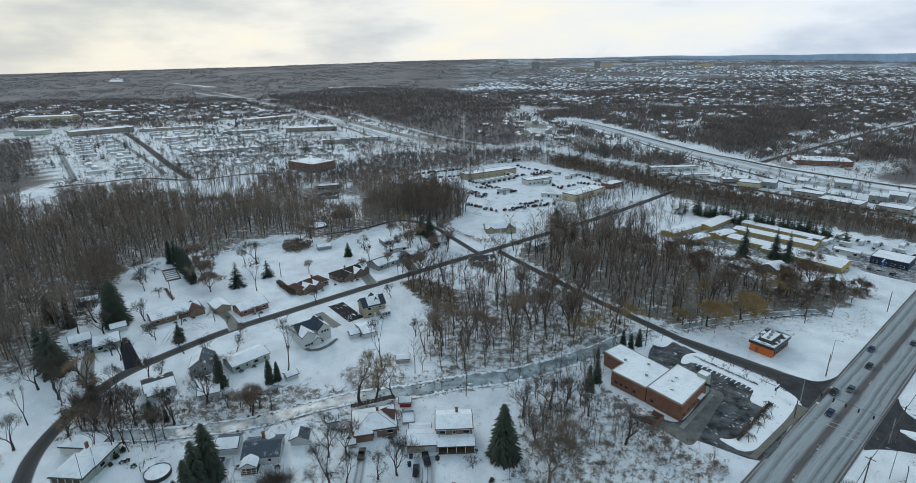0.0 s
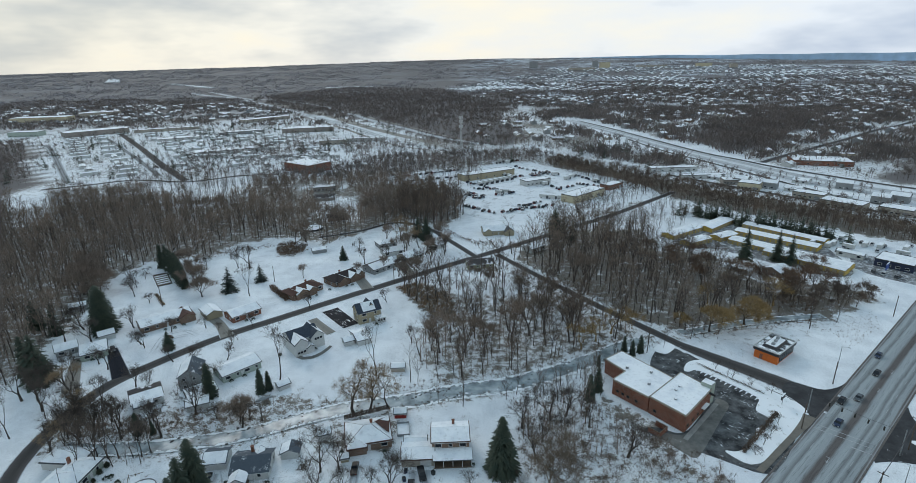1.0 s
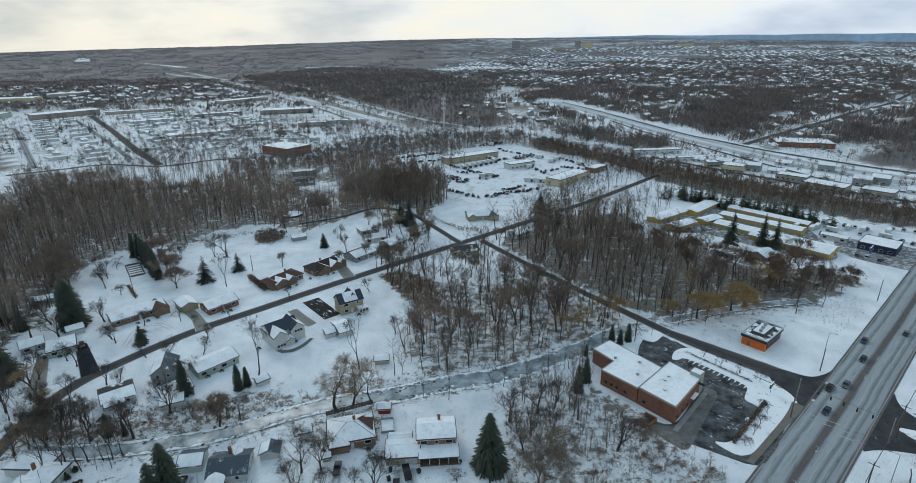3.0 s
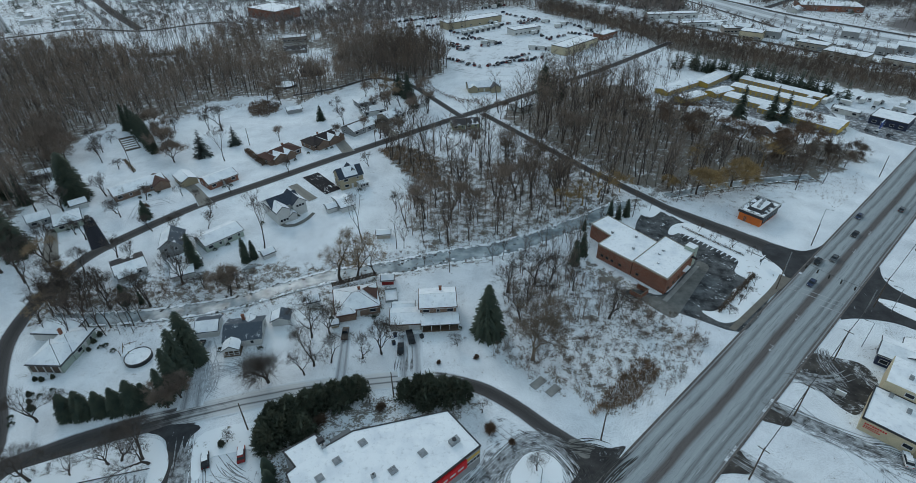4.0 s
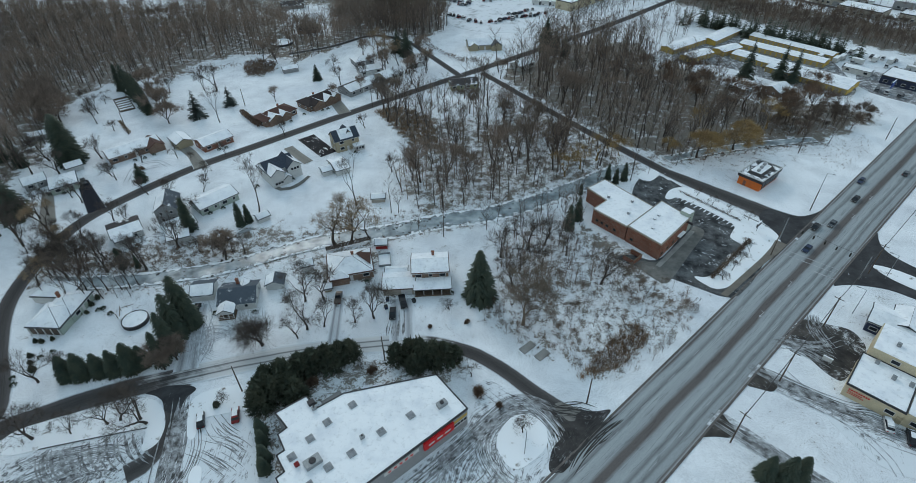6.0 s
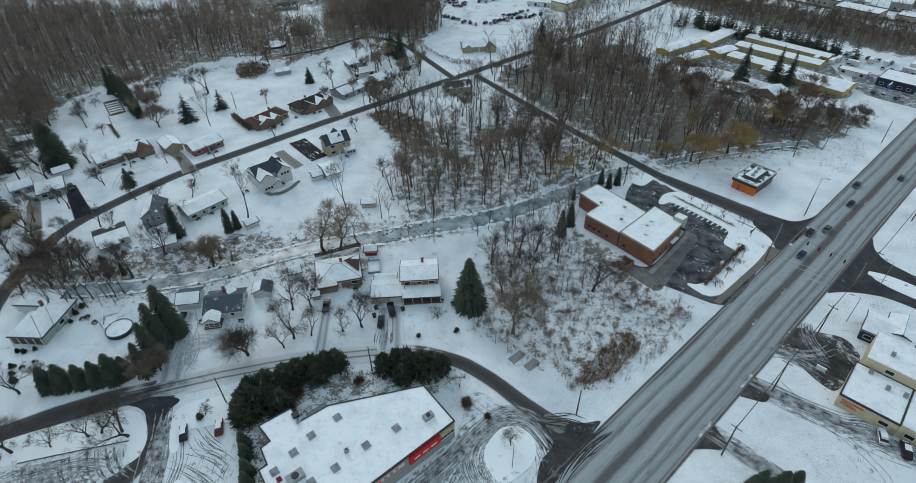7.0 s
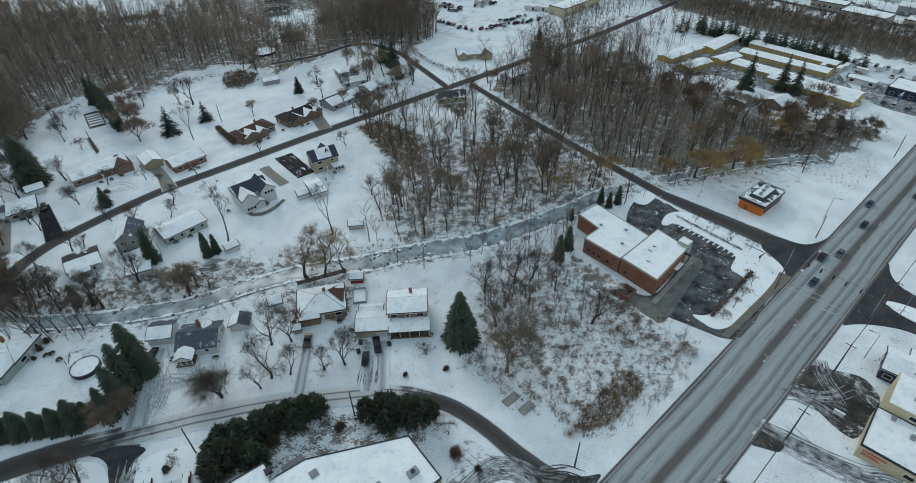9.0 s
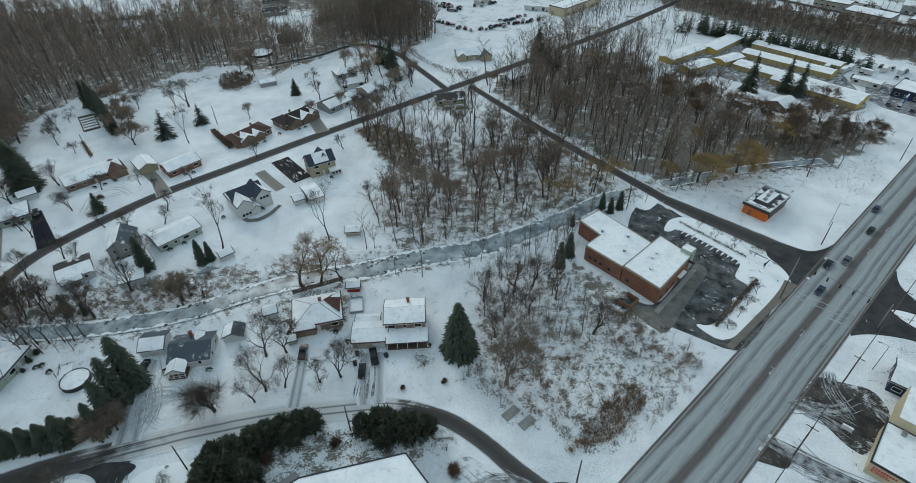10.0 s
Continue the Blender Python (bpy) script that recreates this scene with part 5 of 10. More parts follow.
WINDOWS = {"small": (window_mesh(1.0, 1.2), 1.2), "wide": (window_mesh(1.9, 1.3), 1.3), "dark": (window_mesh(1.1, 1.0, M_WOOD), 1.0)}


def add_window(parent, x, y, z, turn, kind="small"):
    (fm, pm), _ = WINDOWS[kind]
    w = part("window", fm, None, parent)
    w.matrix_basis = pose(x, y, z, 0, 0, turn)
    part("pane", pm, None, w)


def add_door(parent, x, y, turn, wide=0.95, high=2.05, material=None, name="door"):
    g = Geo().box(0, 0, 0, wide, 0.08, high)
    for k in range(3):
        g.box(0, -0.05, 0.18 + k * high / 3.2, wide * 0.72, 0.03, high / 4.6)
    ob = part(name, g, material or M_TRIM, parent)
    ob.matrix_basis = pose(x, y, 0, 0, 0, turn)
    if name == "door":
        part("door_handle", Geo().box(wide * 0.36, -0.09, 0.95, 0.05, 0.08, 0.12), M_METAL, ob)
    return ob


def fit_out(root, w, d, h, storeys=1, garage=0, door_x=0.0, plain_back=False):
    """Windows and doors round a rectangular body."""
    for k in range(storeys):
        z = 0.95 + 2.7 * k
        n = max(2, int(w / 3.6))
        for i in range(n):
            x = -w / 2 + (i + 0.5) * w / n
            if k == 0 and abs(x - door_x) < 1.2 or garage and k == 0 and x > w / 2 - garage - 0.5:
                continue
            add_window(root, x, -d / 2 - 0.02, z, 0, "wide" if i % 2 == 0 else "small")
            if not plain_back:
                add_window(root, -x, d / 2 + 0.02, z, 180, "small")
        for y in (-d / 5, d / 4):
            add_window(root, w / 2 + 0.02, y, z, 90)
            add_window(root, -w / 2 - 0.02, y, z, -90)
    add_door(root, door_x, -d / 2 - 0.03, 0)
    if garage:
        add_door(root, w / 2 - garage / 2 - 0.3, -d / 2 - 0.03, 0, garage - 0.6, 2.2, None, "garage_door")


def house(label, x, y, w, d, angle, walls, h=2.8, rise=1.7, roof="gable", shingles=None, snow=True, storeys=1, garage=0, chimney=None, over=0.45, fitted=True,
          category="house", name="house", group=""):
    root = thing(name, x, y, angle, label, category, group)
    top = storeys * 2.7 + 0.15 if storeys > 1 else h
    shingles = shingles or M_SHINGLE
    if roof == "hip":
        part("wall", Geo().prism([(-w / 2, -d / 2), (w / 2, -d / 2), (w / 2, d / 2), (-w / 2, d / 2)], -0.2, top), walls, root)
        part("roof", hip_roof(w, d, top, rise, over, 0.16, 0.1), shingles, root)
        if snow:
            part("snow_cover", hip_roof(w, d, top, rise, over, 0.09, 0.2, 0.22), M_SNOW, root, "thin white snow")
    elif roof == "gable":
        part("wall", gable_body(w, d, top, rise), walls, root)
        part("roof", gable_roof(w, d, top, rise, over, 0.16, 0.12), shingles, root)
        if snow:
            part("snow_cover", gable_roof(w, d, top, rise, over, 0.09, 0.22, 0.22, (-1, 1) if snow is True else snow), M_SNOW, root, "thin white snow")
    else:
        part("wall", Geo().prism([(-w / 2, -d / 2), (w / 2, -d / 2), (w / 2, d / 2), (-w / 2, d / 2)], -0.2, top), walls, root)
        rim = Geo()
        for cx, cy, sx, sy in ((0, -d / 2, w + 0.24, 0.24), (0, d / 2, w + 0.24, 0.24), (-w / 2, 0, 0.24, d - 0.24), (w / 2, 0, 0.24, d - 0.24)):
            rim.box(cx, cy, top - 0.35, sx, sy, 0.6)
        part("parapet", rim, M_DARK_TRIM if shingles is M_SHINGLE else shingles, root)
        part("snow_cover", Geo().box(0, 0, top, w - 0.3, d - 0.3, 0.1), M_SNOW, root, "thin white snow")
    if chimney:
        cx, cy = chimney
        part("chimney", Geo().box(cx, cy, top, 0.8, 0.6, rise + 0.8).box(cx, cy, top + rise + 0.75, 0.95, 0.75, 0.12), M_BRICK, root)
    if roof != "flat":
        for s in (-1, 1):
            part("gutter", Geo().box(0, s * (d / 2 + over), top - (rise / (d / 2) * over if roof == "gable" else 0.1) - 0.1, w + 2 * over, 0.1, 0.12), M_TRIM, root)
    if fitted:
        fit_out(root, w, d, top, storeys, garage)
    return root


def wing(root, x, y, w, d, angle, walls, h, rise, shingles, roof="gable", snow=True):
    """A lower or crossing part of a house, as parts of that house."""
    m = pose(x, y, 0, 0, 0, angle)
    body = gable_body(w, d, h, rise) if roof == "gable" else Geo().box(0, 0, -0.2, w, d, h + 0.2)
    maker = gable_roof if roof == "gable" else hip_roof
    pieces = [part("wing_wall", body, walls, root), part("wing_roof", maker(w, d, h, rise, 0.4, 0.16, 0.13), shingles, root)]
    if snow:
        pieces.append(part("wing_snow", maker(w, d, h, rise, 0.4, 0.09, 0.24, 0.2, **({} if snow is True or roof != "gable" else {"sides": snow})), M_SNOW, root, "thin white snow"))
    for ob in pieces:
        ob.matrix_basis = m


def porch(root, x, y, w, d, h, posts=4, drop=0.5):
    """An open porch: deck, posts and a lean-to roof with snow."""
    part("porch_deck", Geo().box(x, y, 0, w, d, 0.3), M_WOOD, root)
    for i in range(posts):
        part("porch_post", Geo().box(x - w / 2 + 0.15 + i * (w - 0.3) / (posts - 1), y - d / 2 + 0.15, 0.3, 0.16, 0.16, h - 0.3), M_TRIM, root)
    a, b = w / 2 + 0.3, d / 2 + 0.3
    pts = [(x - a, y - b, h), (x + a, y - b, h), (x + a, y + d / 2, h + drop), (x - a, y + d / 2, h + drop)]
    part("porch_roof", Geo().slab([(p, q, r + 0.12) for p, q, r in pts], 0.14), M_SHINGLE, root)
    c = 0.15
    pts = [(x - a + c, y - b + c, h + 0.03), (x + a - c, y - b + c, h + 0.03), (x + a - c, y + d / 2 - 0.05, h + drop), (x - a + c, y + d / 2 - 0.05, h + drop)]
    part("porch_snow", Geo().slab([(p, q, r + 0.22) for p, q, r in pts], 0.09), M_SNOW, root, "thin white snow")


# houses on the near side of the creek
porch_house = house("two-storey brown brick house with snowy roof and long front porch", -6.0, 127.0, 10.8, 8.8, 3, M_TAN_BRICK, storeys=2, rise=1.5, shingles=M_BROWN_SHINGLE, chimney=(1.0, 2.5))
porch(porch_house, 0.5, -6.7, 11.0, 4.6, 2.7, 5, 0.5)
wing(porch_house, -9.6, -4.0, 9.4, 7.6, 0, M_BEIGE, 2.6, 1.0, M_BROWN_SHINGLE)
wing(porch_house, -10.5, 0.6, 6.6, 3.8, 0, M_BEIGE, 2.5, 0.7, M_SHINGLE)
add_door(porch_house, -7.3, -7.85, 0, 3.2, 2.1, M_TRIM, "garage_door")
hip = house("single-storey brick house with snowy hip roof and bare brown end", -31.6, 131.0, 13.4, 11.2, 13, M_TAN_BRICK, rise=2.3, roof="hip", shingles=M_BROWN_SHINGLE, chimney=(1.2, 1.2))
wing(hip, -3.6, -4.9, 5.5, 4.0, 0, M_TAN_BRICK, 2.5, 1.2, M_BROWN_SHINGLE, "hip")
part("bare_roof_patch", Geo().slab([(6.3, -3.6, 3.75), (6.95, 3.2, 3.05), (5.7, 5.2, 3.25), (2.2, 1.2, 5.1)], 0.05), M_BROWN_SHINGLE, hip, "red-brown shingles blown free of snow")
slate_house = house("white cottage with blue-grey shingle roof and gabled porch", -62.6, 118.2, 10.2, 9.2, 8, M_WHITE, rise=2.0, shingles=M_SLATE, snow=False, chimney=(-0.5, 3.0))
part("porch_deck", Geo().box(-2.6, -6.4, 0, 4.6, 3.6, 0.4), M_WOOD, slate_house)
part("porch_gable", gable_body(3.6, 4.6, 0.3, 1.4), M_WHITE, slate_house).matrix_basis = pose(-2.6, -6.4, 2.3, 0, 0, 90)
part("porch_roof", gable_roof(3.6, 4.6, 0.3, 1.4, 0.35, 0.14, 0.12), M_SLATE, slate_house).matrix_basis = pose(-2.6, -6.4, 2.3, 0, 0, 90)
part("porch_snow", gable_roof(3.6, 4.6, 0.3, 1.4, 0.35, 0.09, 0.22, 0.15), M_SNOW, slate_house, "thin white snow").matrix_basis = pose(-2.6, -6.4, 2.3, 0, 0, 90)
part("porch_rail", Geo().box(-2.6, -8.1, 1.15, 4.4, 0.08, 0.1).box(-2.6, -8.1, 0.5, 4.4, 0.08, 0.08), M_TRIM, slate_house)
for i in range(4):
    part("porch_post", Geo().box(-4.75 + i * 1.43, -8.1, 0.3, 0.16, 0.16, 2.2), M_TRIM, slate_house)
wing(slate_house, 1.4, 2.2, 3.6, 2.4, 90, M_WHITE, 3.6, 0.9, M_SLATE)
house("white detached garage with a snowy roof", -74.3, 121.0, 6.2, 6.6, 8, M_WHITE, 2.4, 1.4, snow=(-1,), fitted=False, category="garage", name="garage", shingles=M_SLATE)
house("small white garden shed with half its roof bare", -53.6, 124.2, 4.2, 5.2, 98, M_WHITE, 2.2, 1.2, shingles=M_SLATE, snow=(1,), fitted=False, category="shed", name="shed")
hip_ranch = house("pale green ranch house with wide snowy hip roof and porch posts", -112.0, 115.0, 9.6, 8.6, 86, M_GREEN, rise=2.4, roof="hip", chimney=(1.0, 2.4), over=0.5)
wing(hip_ranch, -4.8, 0.9, 9.8, 9.6, 90, M_GREEN, 2.7, 3.0, M_SHINGLE, "hip")
wing(hip_ranch, 5.6, 7.0, 12.0, 6.6, 90, M_WHITE, 2.7, 2.0, M_SHINGLE, "hip")
# flat brown panel gives the porch front its shade; no recess is cut
part("porch_shade_panel", Geo().box(-9.66, 0.9, 0.0, 0.12, 8.4, 2.4), M_POLE, hip_ranch, "brown panel standing for the shaded porch front")
for i in range(5):
    part("porch_post", Geo().box(-9.9, -3.6 + i * 2.25, 0.0, 0.2, 0.2, 2.75), M_TRIM, hip_ranch)
house("small red garden shed with snow on its roof", -22.9, 142.2, 3.8, 2.9, 3, M_RED_WOOD, 2.0, 0.9, fitted=False, category="shed", name="shed")
house("tiny white tool shed by the creek", -45.6, 132.0, 3.6, 3.4, 20, M_WHITE, 2.2, 1.1, fitted=False, category="shed", name="shed")
house("small yellowish playhouse under bare trees", -37.0, 121.6, 2.2, 2.0, 15, M_TAN, 1.6, 0.8, fitted=False, category="shed", name="shed")
pen = thing("garden_pen", -21.2, 134.8, 8, "snow-filled fenced garden pen", "pen")
part("bed", Geo().box(0, 0, 0, 3.8, 6.0, 0.25), M_SNOW, pen)
for sx, sy, w, d in ((0, -3, 3.9, 0.12), (0, 3, 3.9, 0.12), (-1.9, 0, 0.12, 5.9), (1.9, 0, 0.12, 5.9)):
    part("rail", Geo().box(sx, sy, 0.1, w, d, 0.8), M_METAL, pen)

def board_fence(label, x0, y0, x1, y1, high=1.7):
    """Upright boards on two rails between posts."""
    length = math.hypot(x1 - x0, y1 - y0)
    root = thing("fence", (x0 + x1) / 2, (y0 + y1) / 2, math.degrees(math.atan2(y1 - y0, x1 - x0)), label, "fence")
    board = Geo().box(0, 0, 0.05, 0.42, 0.03, high).mesh("board", M_POLE)
    n = int(length / 0.47)
    for i in range(n):
        part("board", board, None, root).matrix_basis = pose(-length / 2 + (i + 0.5) * length / n, -0.06, -0.05 * (i % 3))
    for z in (0.4, high - 0.4):
        part("rail", Geo().box(0, 0, z, length, 0.06, 0.1), M_POLE, root)
    for i in range(int(length / 2.5) + 1):
        part("post", Geo().box(-length / 2 + i * length / int(length / 2.5), 0.06, -0.2, 0.12, 0.12, high + 0.3), M_POLE, root)


board_fence("dark weathered board fence along the creek bank", -41.2, 140.4, -27.9, 145.7)

# houses between the creek and the lane
bungalow = house("white bungalow with snowy roof and bare dark ridge", -113.2, 152.0, 9.6, 10.4, 36, M_WHITE, 2.7, 0.9, shingles=M_DARK_PATCHY, snow=(-1,))
wing(bungalow, -1.4, -5.6, 5.6, 3.0, 0, M_WHITE, 2.5, 0.6, M_SLATE)
grey_house = house("grey two-storey gabled house behind bare trees", -102.0, 162.8, 9.8, 7.6, 108, M_GREY, storeys=2, rise=2.6, shingles=M_SLATE, snow=(1,))
wing(grey_house, -10.2, -4.0, 9.6, 7.4, -68, M_GREY, 2.4, 0.9, M_SHINGLE)
house("pale green ranch house with a long snowy roof", -88.6, 170.2, 14.6, 9.4, 46, M_GREEN, 2.8, 1.5)
white_house = house("large white two-storey house with crossing slate-blue gables", -69.4, 189.2, 11.5, 8.6, 40, M_WHITE, storeys=2, rise=2.6, shingles=M_BARE_SLATE, snow=False)
wing(white_house, -3.2, -2.6, 11.0, 5.4, 90, M_WHITE, 5.4, 2.0, M_BARE_SLATE, snow=(-1, 1))
wing(white_house, 4.6, -1.4, 9.4, 5.6, 90, M_WHITE, 5.4, 2.3, M_BARE_SLATE, snow=(-1,))
wing(white_house, -2.0, 5.6, 6.0, 6.0, 90, M_WHITE, 2.8, 1.6, M_BARE_SLATE)
wing(white_house, 0.4, -6.6, 3.4, 3.0, 90, M_WHITE, 2.6, 1.0, M_SHINGLE)
for i in range(3):
    add_window(white_house, -4.6 + 1.2 * i, -8.14, 0.9, 0, "small")
    add_window(white_house, 3.6 + 1.2 * i, -6.14, 3.6, 0, "small")
house("white garage with a long snowy roof", -45.8, 193.4, 5.6, 10.5, 30, M_WHITE, 2.4, 1.1, fitted=False, category="garage", name="garage")
house("small white shed with snow on its roof", -50.4, 190.2, 4.0, 4.4, 30, M_WHITE, 2.1, 1.0, fitted=False, category="shed", name="shed")
tan_house = house("tan two-storey house with grey gable roof half under snow", -46.2, 212.4, 10.4, 7.6, 30, M_TAN, storeys=2, rise=3.0, shingles=M_BARE_SLATE, snow=False)
part("snow_patch", gable_roof(6.0, 7.6, 5.55, 3.0, 0.45, 0.09, 0.23, 0.5, (-1,)), M_SNOW, tan_house, "patch of snow on the slope")
wing(tan_house, 1.6, 1.4, 6.5, 4.6, 90, M_TAN, 5.55, 2.6, M_BARE_SLATE, snow=False)
sun_room = part("sun_room", Geo().box(4.2, -5.2, 0, 4.4, 3.2, 2.4), M_WHITE, tan_house, "white glazed sun room")
part("sun_room_roof", Geo().box(4.2, -5.2, 2.4, 4.8, 3.6, 0.2), M_SNOW, sun_room)
for i in range(3):
    add_window(tan_house, 2.9 + 1.3 * i, -6.85, 0.8, 0, "small")
house("low tan garden shed with a snowy roof", -27.0, 170.0, 5.0, 3.4, 4, M_BEIGE, 1.9, 0.7, fitted=False, category="shed", name="shed")
house("brown-roofed house in a snowy clearing of the wood", -122, 436, 17, 10, 12, M_TAUPE, 2.8, 2.0, "gable", M_DARK_PATCHY, False, fitted=False)
house("brown house with a dark hip roof beside the round pool", -97, 376, 15, 10, 14, M_TAN_BRICK, 2.8, 2.2, "hip", M_DARK_BROWN, False, fitted=False)
house("low white shed with a snowy roof behind the grey house", -93.2, 148.2, 7.0, 5.2, 25, M_WHITE, 2.2, 0.8, fitted=False, category="shed", name="shed")
house("small white boat shed beside a bare tree", -67.5, 159.0, 4.2, 3.6, 40, M_WHITE, 1.9, 0.9, fitted=False, category="shed", name="shed")
boat = thing("covered_boat", -72.0, 151.8, 30, "upturned grey boat lying in the snow", "boat")
pts, faces = [], []
for i in range(11):
    r = 0.08 + 0.75 * math.sin(math.pi * i / 10) ** 0.7
    pts += [(-3 + i * 0.6, r * math.cos(math.pi * k / 7), 0.1 + 0.75 * r * math.sin(math.pi * k / 7)) for k in range(8)]
    if i:
        faces += [(8 * i - 8 + k, 8 * i - 7 + k, 8 * i + k + 1, 8 * i + k) for k in range(7)]
g = Geo().add(pts, faces)
part("hull", g, M_METAL, boat)

# houses beyond the lane
ranch = house("long tan ranch house with a snowy roof and brown garage gable", -138.4, 210.8, 21.0, 9.6, 42, M_TAN_BRICK, 2.8, 1.8, shingles=M_BROWN_SHINGLE)
wing(ranch, 8.0, -2.6, 9.0, 6.5, 90, M_TAN_BRICK, 2.8, 1.8, M_BROWN_SHINGLE, snow=False)
house("tan double garage with a snowy gable roof", -120.4, 218.0, 10.0, 7.0, -48, M_TAN, 2.6, 1.5, category="garage", name="garage", fitted=False)
house("red brick ranch house under a snowy roof", -105.2, 217.2, 13.4, 9.0, 46, M_BRICK, 2.8, 1.7, shingles=M_BROWN_SHINGLE)
brown_house = house("brown brick ranch house with snow-filled valleys on brown shingles", -84.6, 242.4, 18.0, 9.6, 51, M_TAN_BRICK, 2.8, 2.2, "hip", M_BROWN_SHINGLE, False, chimney=(3, 1))
for x, y, w in ((-3.6, -3.4, 7.4), (1.8, -3.8, 4.6), (-6.6, -2.4, 4.0)):
    wing(brown_house, x, y, 6.0, w, 90, M_TAN_BRICK, 2.8, 1.0 + 0.12 * w, M_BROWN_SHINGLE, snow=(-1,) if w < 4.3 else True)
part("ridge_snow", Geo().box(-2.0, 0.9, 4.55, 9.0, 0.7, 0.4), M_SNOW, brown_house)
hedge = thing("hedge", -96.0, 240.3, -49.3, "long clipped brown hedge beside a brown ranch house", "hedge")
g = Geo()
rng = random.Random(3)
for i in range(3200):
    p = Vector((rng.uniform(-10, 10), rng.uniform(-1.1, 1.1), rng.uniform(0, 2.4)))
    q = p + Vector((rng.uniform(-0.5, 0.5), rng.uniform(-0.5, 0.5), rng.uniform(0.2, 0.7)))
    side = Vector((rng.uniform(-0.14, 0.14), rng.uniform(-0.14, 0.14), 0.05))
    g.add([p - side, p + side, q], [(0, 1, 2)])
part("foliage", g, M_RUST, hedge)
dark_house = house("dark brick ranch house with snow-filled valleys on its hip roof", -66.8, 258.8, 19.0, 10.2, 48, M_TAN_BRICK, 2.8, 2.3, "hip", M_DARK_BROWN, False, chimney=(-2, 1))
for x, y, w in ((-4.4, -3.8, 6.6), (2.6, -3.8, 6.4), (7.0, -3.0, 4.4)):
    wing(dark_house, x, y, 6.0, w, 90, M_TAN_BRICK, 2.8, 1.0 + 0.14 * w, M_DARK_BROWN, snow=(-1,) if x < 0 else True)
part("ridge_snow", Geo().box(0.0, 0.9, 4.65, 11.0, 0.7, 0.4), M_SNOW, dark_house)
house("grey house with dark snow-streaked roof and attached garage", -49.8, 274.6, 17.0, 10.5, 48, M_GREY, 2.8, 1.9, "gable", M_DARK_BROWN, (-1,))
house("pale house with snowy roof behind bare trees", -34.4, 290.0, 12.6, 9.6, 48, M_BEIGE, 2.8, 1.8)
house("grey cottage with a snowy hip roof", -52.2, 313.4, 11.2, 8.4, 30, M_GREY, 2.7, 1.6, "hip")
house("white house with snowy roof and dark trim", -46.4, 299.0, 12.4, 8.4, 25, M_WHITE, 2.7, 1.6)
house("small dark cabin beside the snowfield", -92.2, 303.6, 8.4, 5.6, 25, M_GREY, 2.2, 1.0, fitted=False, category="shed", name="shed")
house("pale green house with snowy hip roof by a cleared drive", -153.4, 184.2, 9.4, 10.6, 35, M_GREEN, 2.7, 2.2, "hip", M_BARE_SLATE)
house("white garage with snowy roof", -156.8, 197.4, 6.0, 5.2, 40, M_WHITE, 2.4, 1.2, fitted=False, category="garage", name="garage")
house("grey house half hidden by bare trees", -165.6, 185.4, 7.6, 7.0, 40, M_GREY, 2.7, 1.8, shingles=M_GREEN_SHINGLE, snow=(-1,))
house("grey shed at the edge of the woods", -189.0, 226.0, 7.0, 5.0, 30, M_GREY, 2.4, 1.2, fitted=False, category="shed", name="shed")
gable_house = house("tan house with two front gables and a snowy roof", 19.6, 337.0, 20.0, 10.0, 8, M_TAN, 3.0, 2.4)
wing(gable_house, 6.8, -3.5, 9.0, 6.0, 90, M_TAN, 3.0, 2.0, M_SHINGLE, snow=False)
wing(gable_house, -6.8, -2.5, 7.0, 5.0, 90, M_TAN, 3.0, 1.7, M_SHINGLE)
house("grey cottage with snowy roof deep in the woods", 149.4, 264.2, 12.6, 10.0, 30, M_GREY, 2.7, 1.4, "hip")
wood_house = house("brown cottage with crossing snowy gables in the woods", 163.6, 259.6, 10.6, 9.6, 30, M_TAN_BRICK, 2.8, 1.9)
wing(wood_house, 1.0, -3.0, 7.0, 5.0, 90, M_TAN_BRICK, 2.8, 1.8, M_SHINGLE)
house("olive house with a thinly snow-dusted dark roof behind bare trees", 6.2, 276.4, 14.4, 9.0, 10, M_OLIVE, 2.8, 1.5, "gable", M_DARK_PATCHY, False)
house("white house beside the lane in the woods", 40.0, 302.0, 12.0, 8.0, 41, M_WHITE, 2.7, 1.6)
house("small white house behind spruces", 68.0, 345.0, 9.0, 7.0, 41, M_WHITE, 2.7, 1.6)
house("white house half hidden by evergreens", -20.0, 309.0, 9.0, 7.0, 30, M_WHITE, 2.7, 1.6)


# ---------------------------------------------------------------- pools
def pool(x, y, r, label):
    root = thing("swimming_pool", x, y, 0, label, "pool")
    n = 28
    ring = [(q * math.cos(2 * math.pi * i / n), q * math.sin(2 * math.pi * i / n), z) for q, z in ((r, 0.0), (r, 1.2), (r + 0.22, 1.2), (r + 0.22, 0.0)) for i in range(n)]
    wall_g = Geo().add(ring, [(k * n + i, k * n + (i + 1) % n, (k + 1) * n + (i + 1) % n, (k + 1) * n + i) for k in range(3) for i in range(n)])
    part("pool_wall", wall_g, M_DARK_TRIM, root)
    part("pool_cover", Geo().prism([(r * math.cos(2 * math.pi * i / n), r * math.sin(2 * math.pi * i / n)) for i in range(n)], 0.0, 1.05), M_SNOW, root, "snow-covered pool cover")
    return root


